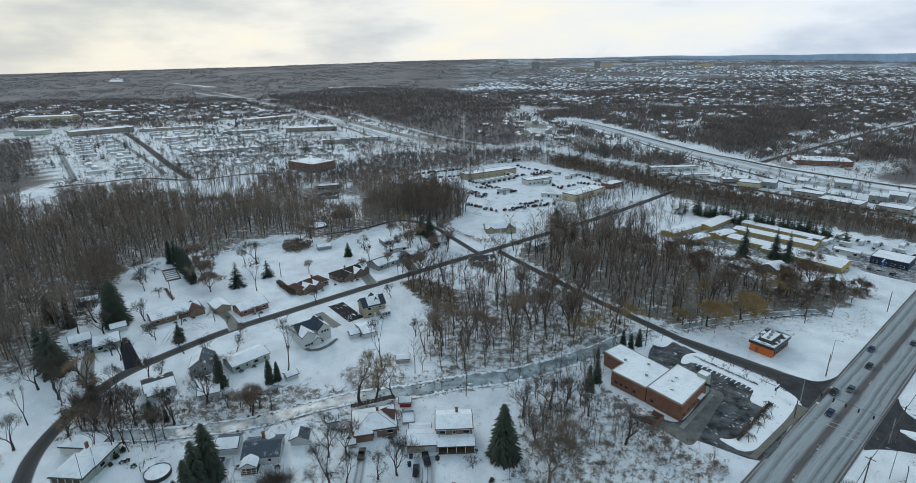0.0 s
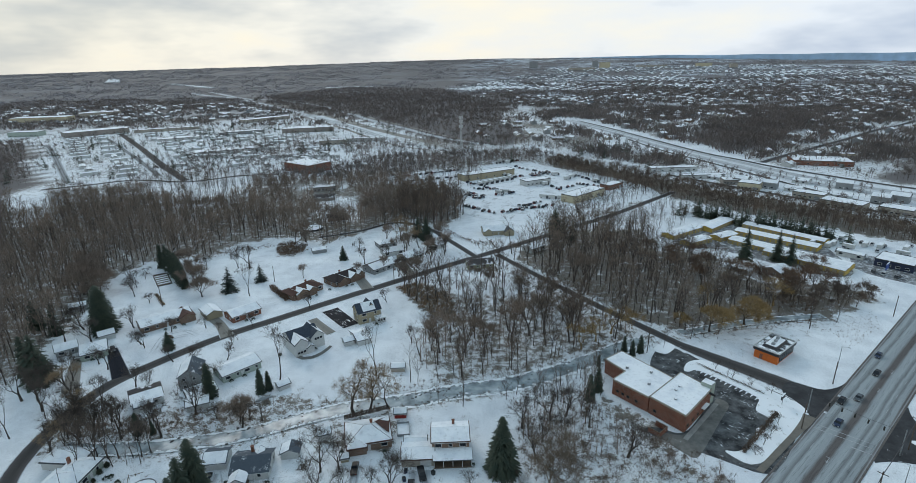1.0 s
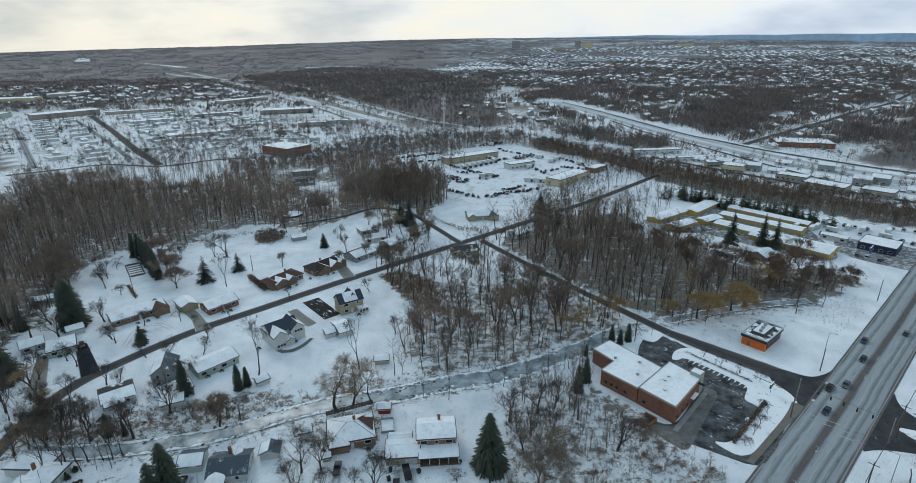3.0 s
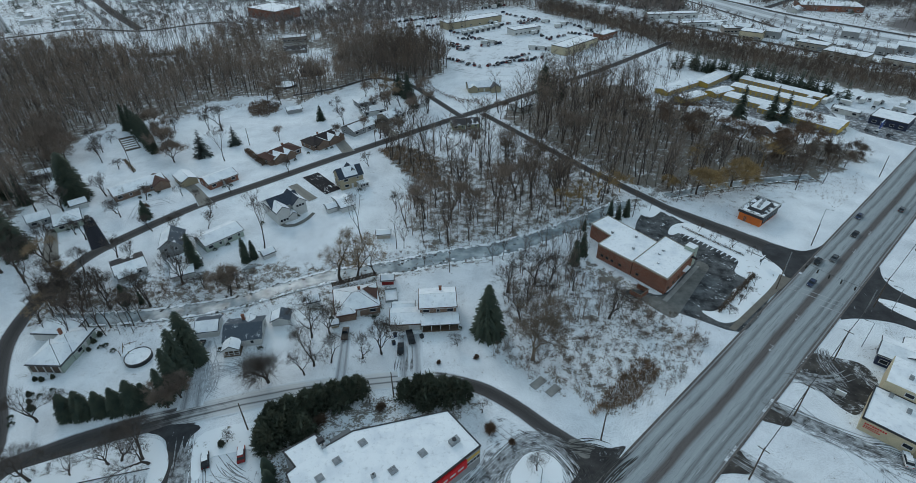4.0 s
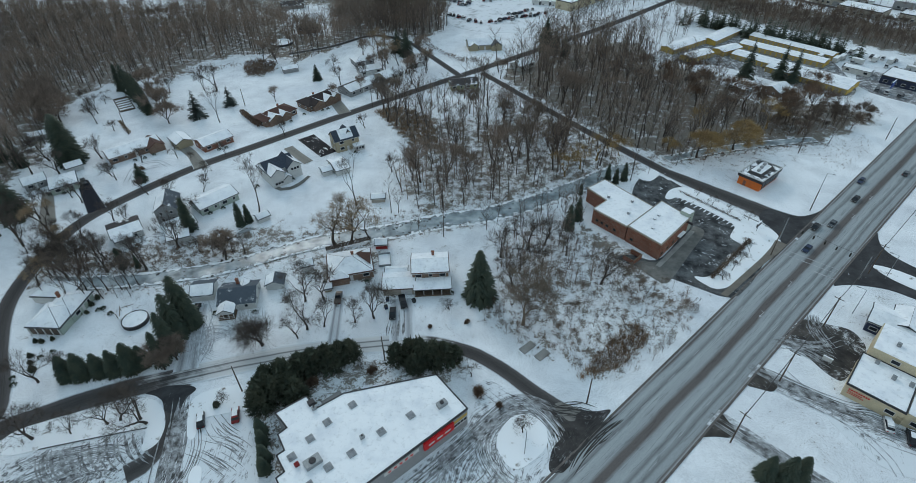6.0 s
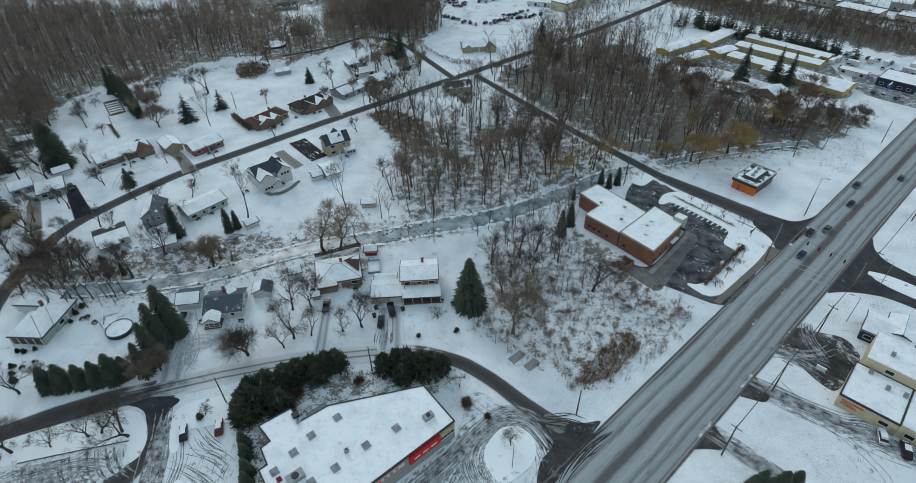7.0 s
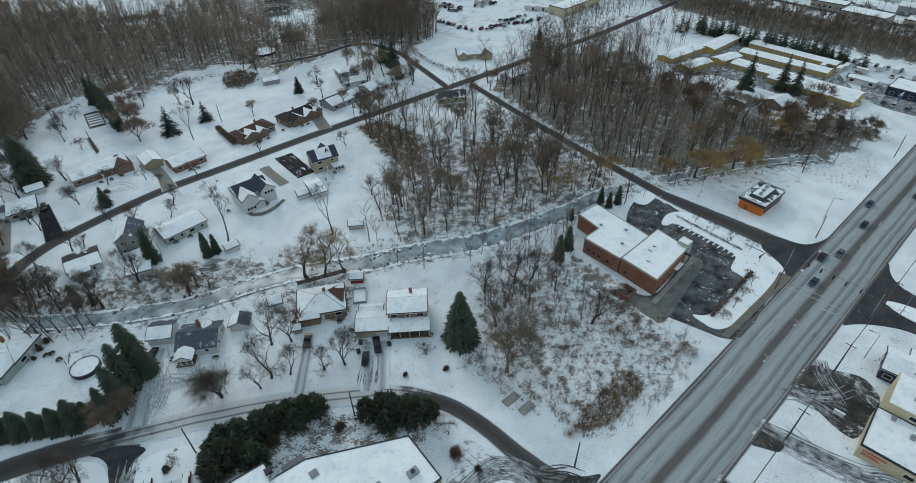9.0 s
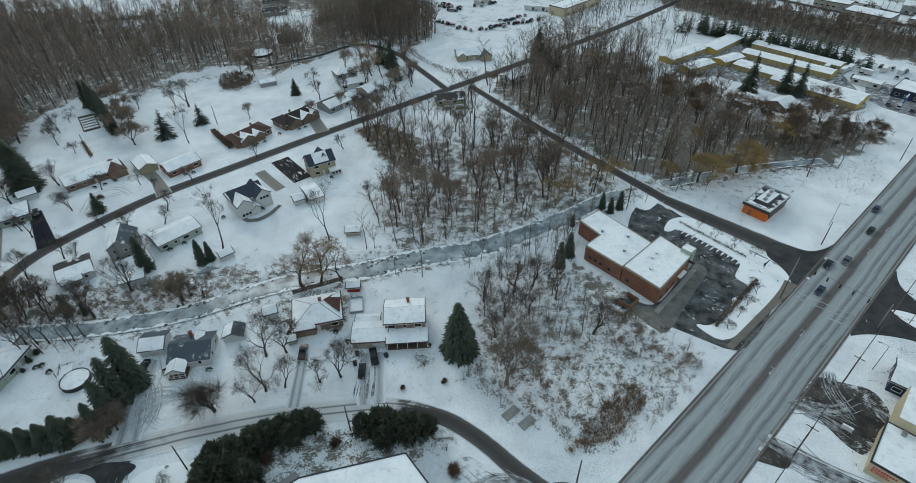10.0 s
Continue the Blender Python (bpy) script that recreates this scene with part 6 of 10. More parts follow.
near_pool = pool(-90.4, 109.8, 3.4, "round above-ground pool covered with snow")
part("deck", Geo().box(-3.9, 2.4, 1.0, 3.4, 4.2, 0.15, 25), M_SNOW, near_pool, "snow-covered pool deck")
for dx, dy in ((-5.8, 1.2), (-4.4, 4.6), (-2.9, 0.9), (-5.4, 3.2)):
    part("deck_post", Geo().box(dx, dy, 0, 0.14, 0.14, 2.0), M_WOOD, near_pool)
part("deck_rail", Geo().box(-5.4, 2.6, 1.75, 0.1, 4.2, 0.1, 25).box(-4.0, 4.6, 1.75, 3.2, 0.1, 0.1, 25).box(-5.4, 2.6, 1.45, 0.07, 4.2, 0.07, 25), M_WOOD, near_pool)
pool(-109.4, 352.0, 7.0, "round pool covered with snow in a wooded yard")


# ---------------------------------------------------------------- commercial buildings
def flat_block(root, outline, h, walls, rim=M_DARK_TRIM, snow_drop=0.12):
    """Walls over an outline, a parapet cap round the roof and snow on it."""
    part("wall", Geo().prism(outline, -0.2, h), walls, root)
    n = len(outline)
    c = np.mean(outline, axis=0)
    cap = Geo()
    for i in range(n):
        a, b = np.array(outline[i]), np.array(outline[(i + 1) % n])
        m, d = (a + b) / 2, b - a
        ang = math.degrees(math.atan2(d[1], d[0]))
        cap.box(m[0], m[1], h - 0.2, np.linalg.norm(d) + 0.15, 0.3, 0.5, ang)
    part("parapet", cap, rim, root)
    inner = []
    for i in range(n):
        p, q, r = (np.array(outline[k % n]) for k in (i - 1, i, i + 1))
        u, w = (q - p) / np.linalg.norm(q - p), (r - q) / np.linalg.norm(r - q)
        nu, nw = np.array([-u[1], u[0]]), np.array([-w[1], w[0]])
        s = nu + nw
        inner.append(tuple(q + s / max(0.3, 1 + nu @ nw) * 0.16))
    part("snow_cover", Geo().prism(inner, h, h + 0.18), M_SNOW, root, "smooth white snow")


def at(root, x, y):
    """A place of the plan in a thing's own frame."""
    p = root.matrix_basis.inverted() @ Vector((x, y, 0))
    return p.x, p.y


brick_block = thing("commercial_building", 64, 152, 0, "red brick flat-roofed building with snow on its roof", "building")
flat_block(brick_block, [at(brick_block, *p) for p in ((49.4, 153.5), (58.2, 143.0), (70.1, 153.6), (57.4, 172.0), (50.0, 166.6), (55.0, 158.4))], 5.6, M_BRICK, M_BEIGE)
flat_block(brick_block, [at(brick_block, *p) for p in ((58.4, 142.7), (66.2, 132.6), (80.0, 146.6), (73.6, 156.6))], 6.1, M_BRICK, M_BEIGE)
bx, by = at(brick_block, 79.6, 148.6)
part("stair_tower", Geo().box(bx, by, 0, 3.0, 3.4, 7.6, 41), M_GREEN, brick_block, "pale green cladding")
part("tower_snow", Geo().box(bx, by, 7.6, 2.8, 3.2, 0.15, 41), M_SNOW, brick_block)
for x, y in ((60.5, 150), (56, 160), (68, 146), (66, 141), (70, 148), (63.5, 157)):
    lx, ly = at(brick_block, x, y)
    part("roof_vent", Geo().box(lx, ly, 5.7, 0.8, 0.7, 1.0, 41), M_METAL, brick_block)
    part("vent_cap", Geo().box(lx, ly, 6.7, 1.0, 0.9, 0.15, 41), M_SNOW, brick_block)
lx, ly = at(brick_block, 78.3, 145.3)
part("sign_bar", Geo().box(lx, ly, 5.4, 0.4, 5.0, 0.7, 41), M_DARK_TRIM, brick_block)
for t in (0.08, 0.16, 0.24, 0.36, 0.62):
    x, y = at(brick_block, 49.4 + t * 16.6, 153.4 - t * 20.4)
    add_window(brick_block, x - 0.03, y - 0.03, 1.6, -50.5, "dark")
for k in range(5):
    t = (k + 0.5) / 5
    x, y = at(brick_block, 66.3 + t * 13.4, 132.6 + t * 13.8)
    add_window(brick_block, x + 0.03, y - 0.03, 1.2, 45, "dark")
x, y = at(brick_block, 76.4, 143.2)
door = add_door(brick_block, x, y, 45, 1.2, 2.2, M_DARK_TRIM)
part("canopy", Geo().box(x + 0.2, y - 0.8, 2.5, 4.2, 1.3, 0.2, 45), M_SNOW, brick_block, "snow-covered entrance canopy")
yard = thing("walled_yard", 58.3, 133.4, 41, "low brick yard wall beside the brick building", "wall")
for sx, sy, w, d in ((0, -1.9, 4.6, 0.25), (-2.2, 0.1, 0.25, 3.7), (2.2, 0.1, 0.25, 3.7)):
    part("wall_panel", Geo().box(sx, sy, 0, w, d, 1.7), M_BRICK, yard)
    part("wall_cap", Geo().box(sx, sy, 1.7, w + 0.06, d + 0.06, 0.08), M_WOOD, yard)

kiosk = thing("drive_in_restaurant", 118.2, 178.4, 39, "small orange flat-roofed drive-in with dark snow-streaked roof", "building")
part("wall", Geo().prism([(-7.2, -4.2), (7.2, -4.2), (7.2, 4.2), (-7.2, 4.2)], -0.2, 3.6), M_ORANGE, kiosk)
part("roof_band", Geo().prism([(-7.7, -4.7), (7.7, -4.7), (7.7, 4.7), (-7.7, 4.7)], 3.4, 4.5), M_DARK_TRIM, kiosk, "dark metal roof band")
part("roof_deck", Geo().box(0, 0, 4.5, 14.6, 8.6, 0.06), snowy("dark_roof_with_snow", (0.05, 0.05, 0.052), (0.035, 0.035, 0.038), 0.46, 0.52, 0.3), kiosk)
part("roof_rim", Geo().box(0, -4.55, 4.5, 15.4, 0.3, 0.4).box(0, 4.55, 4.5, 15.4, 0.3, 0.4).box(-7.55, 0, 4.5, 0.3, 8.8, 0.4).box(7.55, 0, 4.5, 0.3, 8.8, 0.4), M_TRIM, kiosk, "white roof edging")
part("mansard", Geo().box(0, 0, 4.5, 11.0, 5.4, 0.9, 0, 0.82), M_DARK_TRIM, kiosk)
part("mansard_snow", Geo().box(0, 0, 5.4, 8.6, 4.0, 0.1), M_SNOW, kiosk)
for k in range(3):
    part("roof_unit", Geo().box(-3 + k * 3, 0.4 * (k - 1), 5.5, 1.2, 1.0, 0.8), M_METAL, kiosk)
for k in range(4):
    add_window(kiosk, 7.22, -2.8 + k * 1.85, 1.0, 90, "wide" if k % 2 else "small")
part("glazing", Geo().box(0.6, -4.26, 0.5, 12.6, 0.1, 2.5), M_GLASS, kiosk, "dark glazed front")
for k in range(7):
    part("mullion", Geo().box(-5.4 + k * 2.0, -4.33, 0.4, 0.14, 0.08, 2.7), M_DARK_TRIM, kiosk)
add_door(kiosk, -7.26, 1.6, -90, 1.1, 2.2, M_BRICK)

shop = thing("shop_building", -17, 68, 0, "large grey shop with a snow-covered flat roof and red fascia", "building")
shop_outline = [(-39.4, 74.2), (-37.4, 72.2), (-35.8, 70.4), (-37.4, 68.8), (-35.0, 65.0), (-36.4, 63.8), (-33.8, 60.2), (-35.2, 58.8), (-29, 50), (-17.5, 56.4), (4.4, 74.6), (-2.9, 84.2), (-24.6, 79.2),
                (-30.3, 75.2), (-33.2, 78.6)]
flat_block(shop, [at(shop, *p) for p in shop_outline], 6.4, M_GREY, M_DARK_TRIM)
wall_ang = math.degrees(math.atan2(74.6 - 56.4, 4.4 + 17.5))
def on_front(t, out=0.0):
    x, y = at(shop, -17.5 + t * 21.9, 56.4 + t * 18.2)
    return x + out * math.sin(radians(wall_ang)), y - out * math.cos(radians(wall_ang))
part("fascia", Geo().box(*on_front(0.70, 0.25), 3.3, 8.4, 0.5, 2.6, wall_ang), M_RED, shop, "bright red fascia panel")
part("fascia_band", Geo().box(*on_front(0.35, 0.12), 4.6, 9.0, 0.2, 1.2, wall_ang), M_WHITE, shop, "white sign band")
for k in range(3):
    part("sign_letter", Geo().box(*on_front(0.62 + 0.08 * k, 0.55), 4.3, 1.6, 0.08, 0.5, wall_ang), M_TRIM, shop, "white bar of lettering")
for k in range(5):
    part("sign_letter", Geo().box(*on_front(0.24 + 0.05 * k, 0.25), 4.9, 0.7, 0.06, 0.6, wall_ang), M_RED, shop, "red bar of lettering")
for k in range(4):
    x, y = on_front(0.87 + 0.035 * k, 0.04)
    add_window(shop, x, y, 2.8, wall_ang, "small")
    part("yellow_panel", Geo().box(x, y, 4.4, 1.0, 0.1, 0.8, wall_ang), M_YELLOW, shop)
part("flue_box", Geo().box(*at(shop, -31.6, 76.6), 6.4, 1.5, 1.3, 1.0, 38), M_DARK_TRIM, shop, "dark roof flue box")
part("red_hatch", Geo().box(*at(shop, -31.5, 61.6), 6.5, 1.0, 0.9, 0.7, 38), CAR_PAINT["red"], shop, "dark red roof hatch")
SKYLIGHTS = [(-22.0, 76.0), (-8.4, 73.0), (-14.6, 69.0), (-27.0, 71.6), (-20.4, 64.0), (-30.0, 67.6), (-24.8, 61.0), (-33.0, 63.4), (-28.0, 57.2)]
for x, y in SKYLIGHTS:
    lx, ly = at(shop, x, y)
    sk = part("skylight", Geo().box(lx, ly, 6.5, 1.8, 1.8, 0.35, 38, 0.94), M_METAL, shop)
    dome = part("skylight_dome", Geo().box(lx, ly, 6.85, 1.4, 1.4, 0.14, 38, 0.8), M_SKYLIGHT, sk)
    part("skylight_bar", Geo().box(lx, ly, 6.97, 1.5, 0.1, 0.06, 38).box(lx, ly, 6.97, 0.1, 1.5, 0.06, 38), M_METAL, sk)
for x, y, s in ((-1.4, 75.6, 2.4), (-28.2, 62.0, 3.6), (-18.6, 67.6, 1.0), (-30.6, 75.0, 1.0)):
    lx, ly = at(shop, x, y)
    unit = part("roof_unit", Geo().box(lx, ly, 6.5, s, s * 0.6, 1.1, 38), M_METAL, shop)
    part("unit_fan", Geo().tube((lx, ly, 7.6), (lx, ly, 7.8), s * 0.22, s * 0.2, 10), M_DARK_TRIM, unit)
part("low_roof", Geo().box(*at(shop, -27.4, 79.4), 0, 5.0, 3.4, 3.6, 40), M_GREY, shop)

cream = thing("commercial_building", 104.4, 81.8, 45, "cream stucco building with red lettering and snowy flat roof", "building")
flat_block(cream, [(-6.5, -6.0), (6.5, -6.0), (6.5, 6.0), (-6.5, 6.0)], 4.0, M_CREAM)
part("upper_wall", Geo().box(12.3, -5.0, 0, 11.4, 20.0, 6.8), M_CREAM, cream)
part("upper_snow", Geo().box(12.3, -5.0, 6.8, 11.0, 19.6, 0.15), M_SNOW, cream)
part("long_wall", Geo().box(0.0, -13.0, 0, 12.4, 13.8, 4.0), M_CREAM, cream)
part("long_snow", Geo().box(0.0, -13.0, 4.0, 12.0, 13.4, 0.2), M_SNOW, cream)
for r_, (z, hgt, n, wl) in enumerate(((2.6, 0.45, 9, 0.34), (2.0, 0.3, 7, 0.3), (1.45, 0.3, 8, 0.3))):
    for k in range(n):
        part("sign_letter", Geo().box(-6.56, 5.0 - k * wl * 1.5, z, 0.05, wl, hgt), M_RED, cream, "red bar of lettering")
for y in (-3.5, -8.5, -14):
    add_window(cream, -6.54, y, 1.5, -90, "wide")
for y in (-5.6, -11.2):
    add_door(cream, -6.56, y, -90, 1.2, 2.2, M_TAN)
add_window(cream, 6.56, -0.5, 4.9, -90, "wide")
for x, y, z in ((2.5, -1.5, 4.15), (5.2, 2.6, 4.15), (3.0, -5.0, 4.15), (11.5, 0.5, 6.9)):
    part("roof_unit", Geo().box(x, y, z, 1.2, 0.9, 0.8).tube((x, y, z + 0.8), (x, y, z + 1.0), 0.4, 0.35, 10), M_METAL, cream)
navy_house = house("navy clapboard house with white-framed windows and snowy roof", 120.2, 101.4, 11.0, 8.6, -42, M_NAVY, 3.6, 1.4)
wing(navy_house, 2.6, 2.4, 9.0, 7.0, 90, M_NAVY, 3.8, 1.4, M_SHINGLE)

navy_shop = thing("commercial_building", 233, 268.5, -49, "dark navy flat-roofed shop with snow on its roof", "building")
flat_block(navy_shop, [(-8.5, -8), (8.5, -8), (8.5, 8), (-8.5, 8)], 4.0, M_NAVY)
for k in range(4):
    add_window(navy_shop, -6 + k * 4, -8.04, 1.0, 0, "wide")
house("long low white trailer office with a snowy roof", 218.0, 283.0, 13.0, 5.0, -49, M_WHITE, 2.8, 0.6, category="building", name="trailer_office")


def storage_row(label, x0, y0, x1, y1, depth):
    """A long low row of storage units: its front eave runs from one end to the other, doors along it."""
    a, b = np.array((x0, y0)), np.array((x1, y1))
    d = b - a
    n = np.linalg.norm(d)
    back = np.array([-d[1], d[0]]) / n
    m = (a + b) / 2 + back * depth / 2
    root = thing("storage_building", m[0], m[1], math.degrees(math.atan2(d[1], d[0])), label, "storage building", "rows of storage units")
    part("wall", gable_body(n, depth, 2.7, 0.9), M_YELLOW, root)
    part("roof", gable_roof(n, depth, 2.7, 0.9, 0.3, 0.12, 0.1), M_SHINGLE, root)
    part("snow_cover", gable_roof(n, depth, 2.7, 0.9, 0.3, 0.09, 0.19, 0.12), M_SNOW, root)
    count = int(n / 3.0)
    for i in range(count):
        ob = part("roller_door", STORAGE_DOOR, None, root)
        ob.matrix_basis = pose(-n / 2 + (i + 0.5) * n / count, -depth / 2 - 0.03, 0)


g, ribs = Geo(), [(0.0, 0.0)]
for k in range(7):
    z = 0.1 + k * 0.3
    ribs += [(-0.03, z), (-0.06, z), (-0.06, z + 0.06), (-0.03, z + 0.06)]
ribs = [(0.03, 0.0), (-0.03, 0.0)] + ribs[1:] + [(-0.03, 2.15), (0.03, 2.15)]
n = len(ribs)
g.add([(sx, y, z) for sx in (-1.15, 1.15) for y, z in ribs], [tuple(range(n)), tuple(range(n, 2 * n))[::-1]] + [(i, n + i, n + (i + 1) % n, (i + 1) % n) for i in range(n)])
STORAGE_DOOR = g.mesh("roller_door", M_TAN)
for row in ((130.1, 316.7, 157.2, 335.5, 9), (159.8, 330.1, 183.6, 350.5, 9.5), (135.3, 302.4, 151.8, 311.6, 8), (157.3, 311.3, 171.5, 319.1, 8)):
    storage_row("yellow storage units under a snowy roof", *row)
for row in ((184.4, 340.0, 214.4, 301.6, 8), (172.4, 326.4, 203.8, 291.0, 9), (160.5, 309.0, 201.0, 259.6, 10), (170.8, 288.0, 196.0, 255.0, 7)):
    storage_row("long row of yellow storage units with a snowy roof", *row)


# ---------------------------------------------------------------- vehicles
def car_meshes(paint, long=4.5, wide=1.8, tall=1.45, kind="car"):
    """Body, glasshouse, roof, wheels and lamps of a car that faces +x."""
    a, w = long / 2, wide / 2
    if kind == "pickup":
        side = [(-a, 0.45), (-a, 1.0), (-a * 0.2, 1.02), (a * 0.45, 1.05), (a * 0.95, 0.92), (a, 0.5)]
        cab = (-a * 0.18, a * 0.52, 0.28, 0.5)
    elif kind == "van":
        side = [(-a, 0.4), (-a, 1.15), (a * 0.5, 1.12), (a * 0.96, 0.85), (a, 0.45)]
        cab = (-a * 0.98, a * 0.62, 0.12, 0.55)
    else:
        side = [(-a, 0.42), (-a * 0.98, 0.86), (-a * 0.6, 0.92), (a * 0.42, 0.92), (a * 0.94, 0.76), (a, 0.42)]
        cab = (-a * 0.78, a * 0.46, 0.42, 0.6)
    body = Geo()
    n = len(side)
    pts = []
    for y, k in ((-w, 0.97), (-w * 0.9, 1.0), (w * 0.9, 1.0), (w, 0.97)):
        for i, (x, z) in enumerate(side):
            drop = 0.06 if abs(y) == w and z > 0.6 else 0.0
            pts.append((x * k, y, z - drop))
    faces = []
    for r in range(3):
        for i in range(n):
            j = (i + 1) % n
            faces.append((r * n + i, r * n + j, (r + 1) * n + j, (r + 1) * n + i))
    faces += [tuple(range(n))[::-1], tuple(range(3 * n, 4 * n))]
    body.add(pts, faces)
    x0, x1, rear, front = cab
    base = max(z for _, z in side) - 0.06
    c = w * 0.92
    t = w * 0.76
    glass = Geo().add([(x0, -c, base), (x1 + 0.0, -c, base), (x1, c, base), (x0, c, base),
                       (x0 + rear, -t, tall - 0.06), (x1 - front, -t, tall - 0.06), (x1 - front, t, tall - 0.06), (x0 + rear, t, tall - 0.06)],
                      [(0, 1, 5, 4), (1, 2, 6, 5), (2, 3, 7, 6), (3, 0, 4, 7), (4, 5, 6, 7)])
    roof = Geo().box((x0 + rear + x1 - front) / 2, 0, tall - 0.07, x1 - front - x0 - rear + 0.1, 2 * t + 0.06, 0.08, 0, 0.92)
    wheel = Geo().tube((0, -0.11, 0), (0, 0.11, 0), 0.33, 0.33, 14)
    rim = Geo().tube((0, -0.125, 0), (0, 0.125, 0), 0.2, 0.2, 10)
    return dict(body=body.mesh("body", paint), glass=glass.mesh("cabin_glass", M_GLASS), roof=roof.mesh("roof", paint), wheel=wheel.mesh("wheel", M_TYRE),
                rim=rim.mesh("rim", M_RIM), a=a, w=w, lamp=Geo().box(0, 0, 0, 0.08, 0.34, 0.14).mesh("headlight", M_LAMP_CLEAR),
                tail=Geo().box(0, 0, 0, 0.08, 0.3, 0.16).mesh("tail_light", M_LAMP_RED))


def make_car(label, x, y, angle, paint, kind="car", long=4.5, tall=1.45, snow=False, group="", simple=False):
    k = car_meshes(CAR_PAINT[paint], long, 1.95 if kind == "pickup" else 1.82, tall, kind)
    root = thing("car" if kind == "car" else ("pickup_truck" if kind == "pickup" else "van"), x, y, angle, label, "car" if kind == "car" else "truck", group, 0.09)
    for name in ("body", "glass", "roof"):
        part({"glass": "cabin_glass"}.get(name, name), k[name], None, root)
    if snow:
        part("snow_cover", Geo().box(-0.1, 0, tall, long * 0.34, 1.3, 0.06), M_SNOW, root)
        part("hood_snow", Geo().box(long * 0.34, 0, 0.9, long * 0.22, 1.4, 0.05), M_SNOW, root)
    for sx in (-0.62, 0.62):
        for sy in (-1, 1):
            wh = part("wheel", k["wheel"], None, root)
            wh.matrix_basis = pose(sx * k["a"], sy * (k["w"] - 0.12), 0.33)
            if not simple:
                part("rim", k["rim"], None, wh)
    if simple:
        return root
    for sy in (-1, 1):
        part("headlight", k["lamp"], None, root).matrix_basis = pose(k["a"] * 0.97, sy * 0.58, 0.6)
        part("tail_light", k["tail"], None, root).matrix_basis = pose(-k["a"] * 0.99, sy * 0.6, 0.66)
    return root


make_car("black pickup parked in a snowy drive", -13.8, 115.2, -76, "black", "pickup", 5.6, 1.8)
make_car("black estate car parked in a snowy drive", -16.4, 110.6, -88, "black", "car", 4.7, 1.6)
make_car("dark pickup parked on a drive beside a brick house", -33.2, 117.4, 92, "brown", "pickup", 5.2, 1.75)
make_car("black car parked before a white garage", -74.4, 113.9, 92, "black", "car", 4.4, 1.5)
make_car("snow-dusted black car in a snowy car park", -59.2, 76.6, 111, "black", "car", 4.6, 1.5, True)
make_car("red car covered with snow in a car park", -51.3, 77.9, 107, "red", "car", 4.6, 1.5, True)
make_car("white snow-dusted car in a tracked yard", 101.4, 72.4, 65, "white", "car", 4.6, 1.5, True)
make_car("dark sports utility car in a tracked yard", 104.4, 69.0, 62, "black", "van", 4.8, 1.75, True)
make_car("grey car standing on a cleared drive", -147.2, 186.4, -52, "grey", "car", 4.5, 1.5)
make_car("dark pickup parked beside a white bungalow", -100.4, 155.0, -49, "white", "pickup", 5.4, 1.8, True)
for s, side, paint in ((53, -3.2, "blue"), (67, -6.2, "black"), (73, -3.0, "grey"), (95, -3.2, "black"), (110, -6.3, "blue"), (128, 3.4, "grey")):
    make_car("dark car waiting on the salted main road", *along_main(s, side), 41 if side > 0 else 221, paint, "car", 4.6, 1.5, group="cars on the main road")
for i, (x, y) in enumerate(((-18.4, 116.4), (-18.6, 113.2), (-10.6, 115.6))):
    bag = thing("rubbish_bin", x, y, 20 * i, "dark wheeled rubbish bin standing in snow", "bin", "bins by the porch house")
    part("bin_body", Geo().box(0, 0, 0, 0.9, 0.9, 1.1, 0, 1.1), CAR_PAINT["blue"] if i < 2 else CAR_PAINT["black"], bag)
    part("bin_lid", Geo().box(0, 0, 1.1, 1.05, 1.05, 0.1), CAR_PAINT["black"], bag)


# ---------------------------------------------------------------- poles, signals, signs
def wire(a, b, sag=0.6, r=0.035):
    """One sagging cable as a single tube."""
    pts, faces = [], []
    a, b = Vector(a), Vector(b)
    across = (b - a).cross(Vector((0, 0, 1))).normalized()
    for i in range(9):
        t = i / 8
        p = a.lerp(b, t) - Vector((0, 0, sag * 4 * t * (1 - t)))
        pts += [p + across * r, p + Vector((0, 0, r)), p - across * r, p - Vector((0, 0, r))]
        if i:
            k = 4 * i
            faces += [(k - 4 + j, k - 4 + (j + 1) % 4, k + (j + 1) % 4, k + j) for j in range(4)]
    return Geo().add([tuple(p) for p in pts], faces)


def utility_pole(x, y, high=10.5, angle=0.0, arm=True):
    root = thing("utility_pole", x, y, angle, "weathered wooden utility pole with crossarm", "utility pole", "utility poles")
    part("pole", Geo().tube((0, 0, -0.2), (0, 0, high), 0.19, 0.13, 8), M_POLE, root)
    if arm:
        part("crossarm", Geo().box(0, 0, high - 0.8, 0.12, 2.4, 0.14), M_POLE, root)
        for y0 in (-1.0, 0, 1.0):
            part("insulator", Geo().tube((0, y0, high - 0.66), (0, y0, high - 0.4), 0.06, 0.05, 6), M_METAL, root)
    return root


